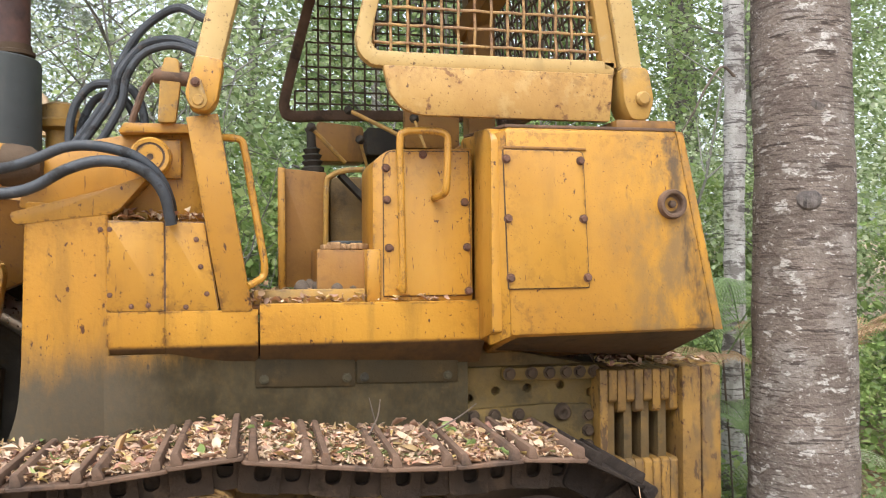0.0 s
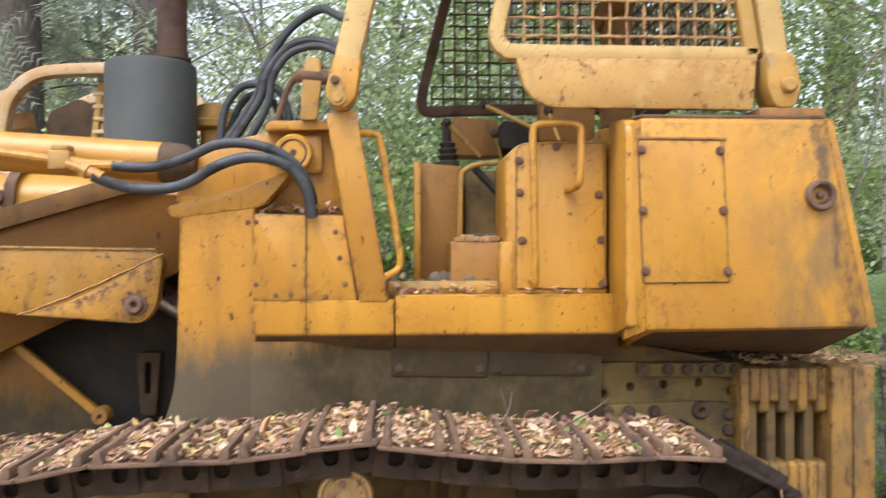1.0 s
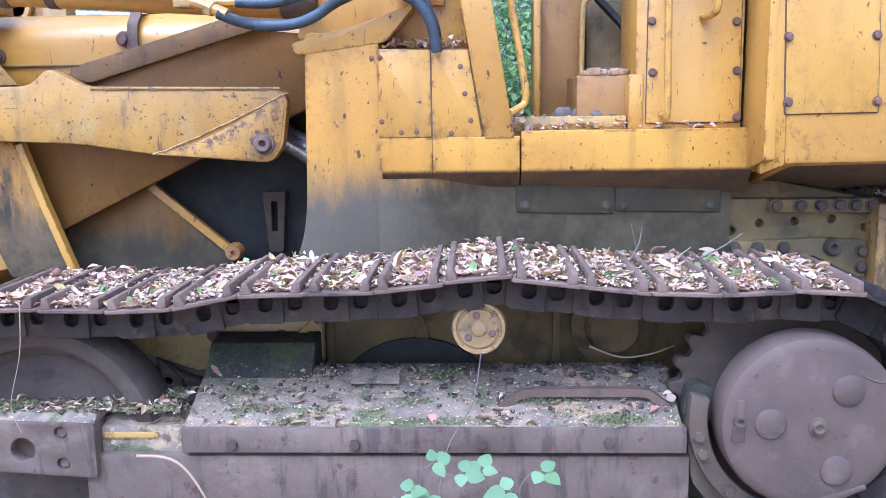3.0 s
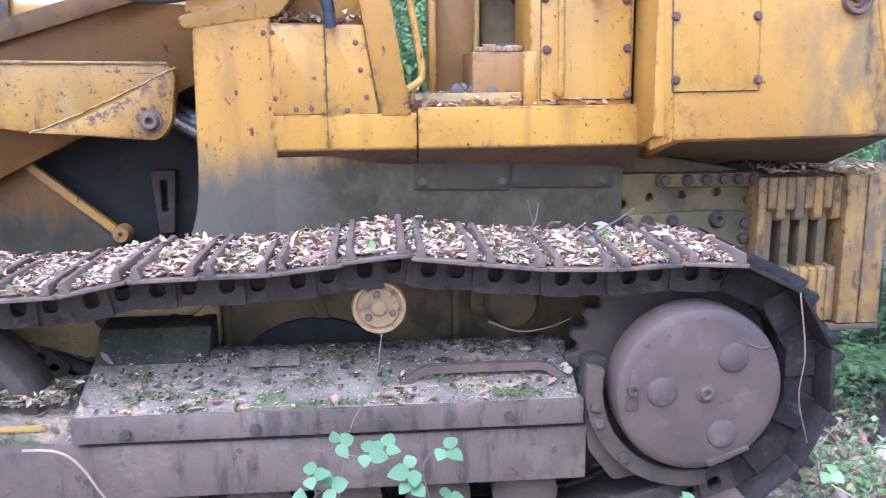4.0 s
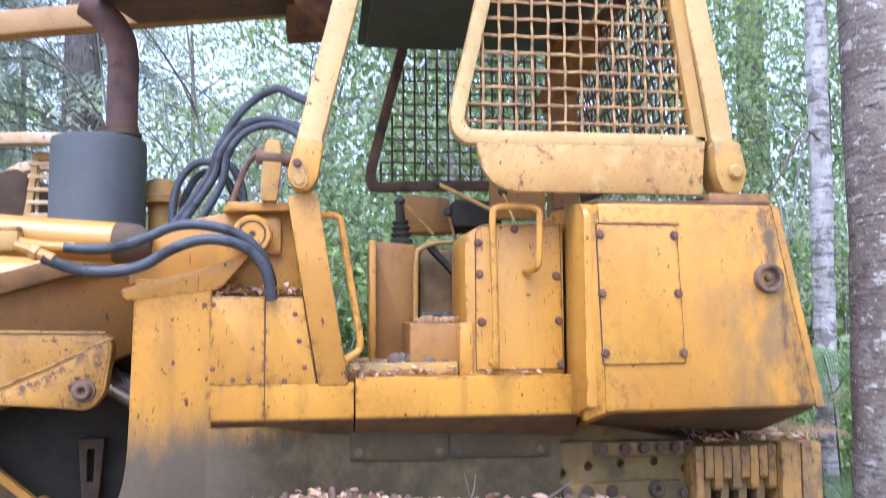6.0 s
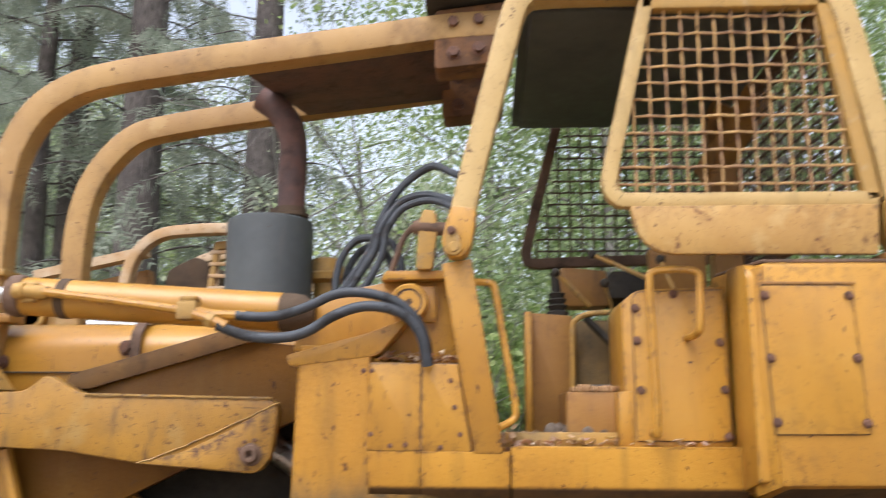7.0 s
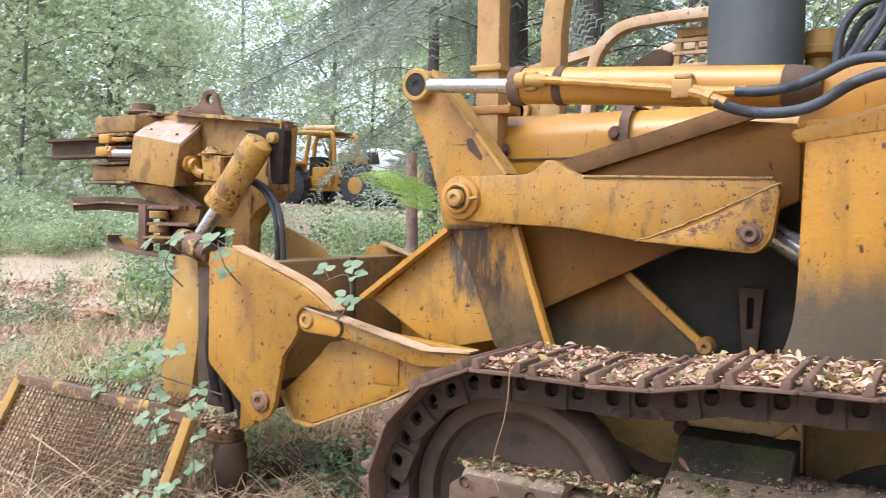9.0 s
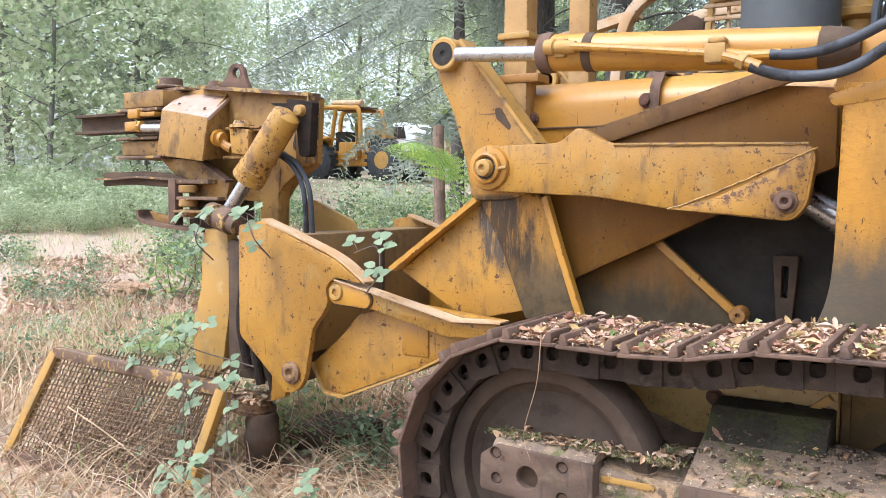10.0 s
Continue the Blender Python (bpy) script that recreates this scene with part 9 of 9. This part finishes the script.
clods("mud_lumps", [((rc.uniform(0.72, 1.36), rc.uniform(2.55, 2.78), 0.02 + abs(rc.gauss(0, 0.06)) - 0.16), rc.uniform(0.02, 0.06)) for _ in range(70)], greasy, "dark mud lumps under the track end", 60)

# crumbs, moss and twigs gathered on the running gear
surface_leaves("debris", 1100, on_guard, 0.007, litter_leaf, "crumbled bark and needles on the track guard", 81)
surface_leaves("debris", 6000, on_track, 0.011, litter_leaf, "crumbled leaf bits between the grousers", 82)
surface_leaves("debris", 500, lambda r: (r.uniform(-1.8, -1.12), r.uniform(2.78, 3.0), 0.462 + abs(r.gauss(0, 0.006))), 0.02, litter_leaf, "crumbled leaves on the idler bearing", 83)
moss_green = leafy("moss tufts", [(0.10, 0.105, 0.035), (0.15, 0.15, 0.05), (0.20, 0.19, 0.08)], 0.1, 0.95)


def moss(name, spots, mat, label, seed):
    """Low cushions of tiny upright blades round the given centres."""
    rng = np.random.default_rng(seed)
    pts = np.concatenate([np.array(c) + rng.normal(size=(n, 3)) * (w, w * 0.6, 0.003) for c, w, n in spots])
    tagged(new(name, leaf_cloud(name, pts, 0.0065, mat, 0.2, 0.2, 2.2, rng)), label, "moss", kind="stuff")


rm = random.Random(9)
moss("moss", [((x, 2.78 + 0.24 * s, 0.43 + 0.115 * s), rm.uniform(0.03, 0.07), 130) for x, s in ((rm.uniform(-1.08, 0.55), rm.random()) for _ in range(18))], moss_green, "green moss cushions on the track guard", 91)
moss("moss", [((x, rm.uniform(2.75, 3.1), track_top(x) + 0.012), rm.uniform(0.025, 0.06), 190) for x in (rm.choice((rm.uniform(-1.4, 1.0), rm.uniform(0.0, 0.6))) for _ in range(34))], moss_green, "green moss on the track shoes", 92)
moss("moss", [((rm.uniform(-1.8, -1.15), rm.uniform(2.8, 2.98), 0.468), 0.035, 170) for _ in range(18)], moss_green, "green moss on the idler bearing", 93)


def twig_thing(points, r, label, mat=None):
    tagged(part("twig", pipe(points, r, 6, taper=lambda s: 1 - 0.6 * s), mat or twig, None, sharp=180), label, "twig", "twigs and strands")


twig_thing([(0.30, 3.05, 0.61), (0.40, 3.0, 0.585), (0.50, 2.98, 0.60), (0.58, 2.95, 0.64)], 0.004, "pale broken twig below the track", dead_brown)
twig_thing([(0.42, 2.95, 0.94), (0.45, 2.95, 1.0), (0.46, 2.95, 1.06)], 0.004, "thin dead sprig on the track")
twig_thing([(0.44, 2.95, 0.99), (0.43, 2.94, 1.03), (0.42, 2.94, 1.07)], 0.003, "thin dead sprig on the track")
twig_thing([(0.66, 2.98, 0.94), (0.74, 2.97, 0.985), (0.80, 2.96, 1.03)], 0.004, "thin dead sprig on the track")
twig_thing([(-0.09, 2.74, 0.68), (-0.12, 2.70, 0.52), (-0.20, 2.62, 0.40), (-0.24, 2.55, 0.20), (-0.28, 2.50, 0.0), (-0.30, 2.48, -0.2)], 0.0022, "thin dry bramble strand hanging")
twig_thing([(-1.55, 2.63, 0.88), (-1.56, 2.62, 0.72), (-1.60, 2.61, 0.55), (-1.58, 2.62, 0.45)], 0.002, "thin dry strand on the idler", dead_brown)
twig_thing([(1.25, 2.62, 0.80), (1.27, 2.60, 0.60), (1.26, 2.60, 0.45), (1.29, 2.58, 0.30)], 0.002, "dry vine hanging over the track end", dead_brown)
twig_thing([(-1.25, 2.72, 0.330), (-1.16, 2.69, 0.34), (-1.10, 2.68, 0.325), (-1.05, 2.67, 0.28), (-1.01, 2.66, 0.22), (-0.98, 2.66, 0.16), (-0.95, 2.66, 0.02)], 0.006, "pale bent root hanging over the track frame", dead_brown)
for tx, ty, dx, h in ((0.32, 2.95, 0.03, 0.07), (0.50, 2.85, 0.10, 0.10), (0.72, 3.0, 0.05, 0.05), (-0.9, 2.9, -0.04, 0.06), (-0.3, 3.0, 0.06, 0.05)):
    z = track_top(tx) + 0.01
    twig_thing([(tx, ty, z), (tx + dx * 0.4, ty, z + h * 0.5), (tx + dx, ty - 0.01, z + h)], 0.0028, "pale bare twig poking from the leaves on the track", straw)
twig_thing([(-4.1, 3.05, 0.10), (-3.9, 3.0, 0.30), (-3.75, 3.0, 0.52), (-3.62, 3.02, 0.72)], 0.006, "bleached stalk leaning on the head", straw)
twig_thing([(-4.6, 2.9, 0.15), (-4.3, 2.95, 0.02), (-4.0, 2.95, -0.10)], 0.005, "bleached stalk across the screen", straw)


# leafy weeds in the straw round the head and behind the track
weed_pale = leafy("pale weed leaves", [(0.24, 0.33, 0.19), (0.36, 0.44, 0.29), (0.48, 0.53, 0.40), (0.17, 0.25, 0.12)], 0.4)
WEEDS = {
    "dull": (shrub_mesh("weed", 0.45, 0.45, 420, 0.038, bramble_dull, 301, 1.5), "trailing weeds with grey-green leaves"),
    "fresh": (shrub_mesh("weed", 0.40, 0.40, 420, 0.030, leaf_bright, 302, 1.6), "fresh green weeds in the straw"),
    "pale": (shrub_mesh("weed", 0.55, 0.26, 340, 0.034, weed_pale, 303, 1.5), "low weeds with pale grey-green leaves"),
}
SHRUBS.update(WEEDS)
CLUMPS = {k: shrub_thing(k, 0.45, "weed", "weeds in the straw") for k in WEEDS}
rw = random.Random(17)
spots = [(rw.choice(("dull", "dull", "fresh")), rw.uniform(-7.2, -3.9), rw.uniform(3.5, 5.6), rw.uniform(0.6, 1.1)) for _ in range(15)]
spots += [(rw.choice(("pale", "pale", "fresh")), rw.uniform(1.5, 4.0), rw.uniform(3.0, 6.0), rw.uniform(0.5, 0.9)) for _ in range(30)]
spots += [(rw.choice(("pale", "pale", "fresh")), rw.uniform(1.45, 2.3), rw.uniform(2.4, 3.1), rw.uniform(0.3, 0.5)) for _ in range(14)]
spots += [(rw.choice(("dull", "fresh")), rw.uniform(-3.4, -2.3), rw.uniform(3.4, 5.0), rw.uniform(0.6, 1.0)) for _ in range(9)]
spots += [(rw.choice(("dull", "fresh", "dull")), -u * d, d, rw.uniform(0.9, 2.0)) for u, d in ((rw.uniform(0.45, 1.25), rw.uniform(6.5, 15.0)) for _ in range(46))]
spots += [(rw.choice(("dull", "fresh", "dull")), -u * d, d, rw.uniform(0.5, 0.85)) for u, d in ((rw.uniform(1.25, 1.75), rw.uniform(4.4, 6.5)) for _ in range(9))]
spots += [(rw.choice(("dull", "fresh")), rw.uniform(-3.1, -2.1), rw.uniform(2.9, 3.6), rw.uniform(0.2, 0.3)) for _ in range(2)]
spots += [("pale", rw.uniform(-8.5, -4.2), rw.uniform(3.6, 6.6), rw.uniform(0.6, 1.1)) for _ in range(26)]
spots += [(rw.choice(("pale", "fresh", "pale")), rw.uniform(1.95, 2.9), rw.uniform(3.75, 5.0), rw.uniform(0.8, 1.8)) for _ in range(12)]
spots += [("dull", -u * d - 0.3, d, rw.uniform(1.0, 1.6)) for u, d in ((rw.uniform(0.62, 0.80), rw.uniform(7.5, 12.0)) for _ in range(14))]
spots = [p for p in spots if math.hypot(p[1] - 2.37, p[2] - 3.33) > 0.4]
spots += [(rw.choice(("dull", "fresh", "pale", "pale")), -u * d, d, rw.uniform(0.5, 1.1)) for u, d in ((rw.uniform(0.95, 1.75), rw.uniform(4.2, 9.5)) for _ in range(38))]
plant(CLUMPS, spots)
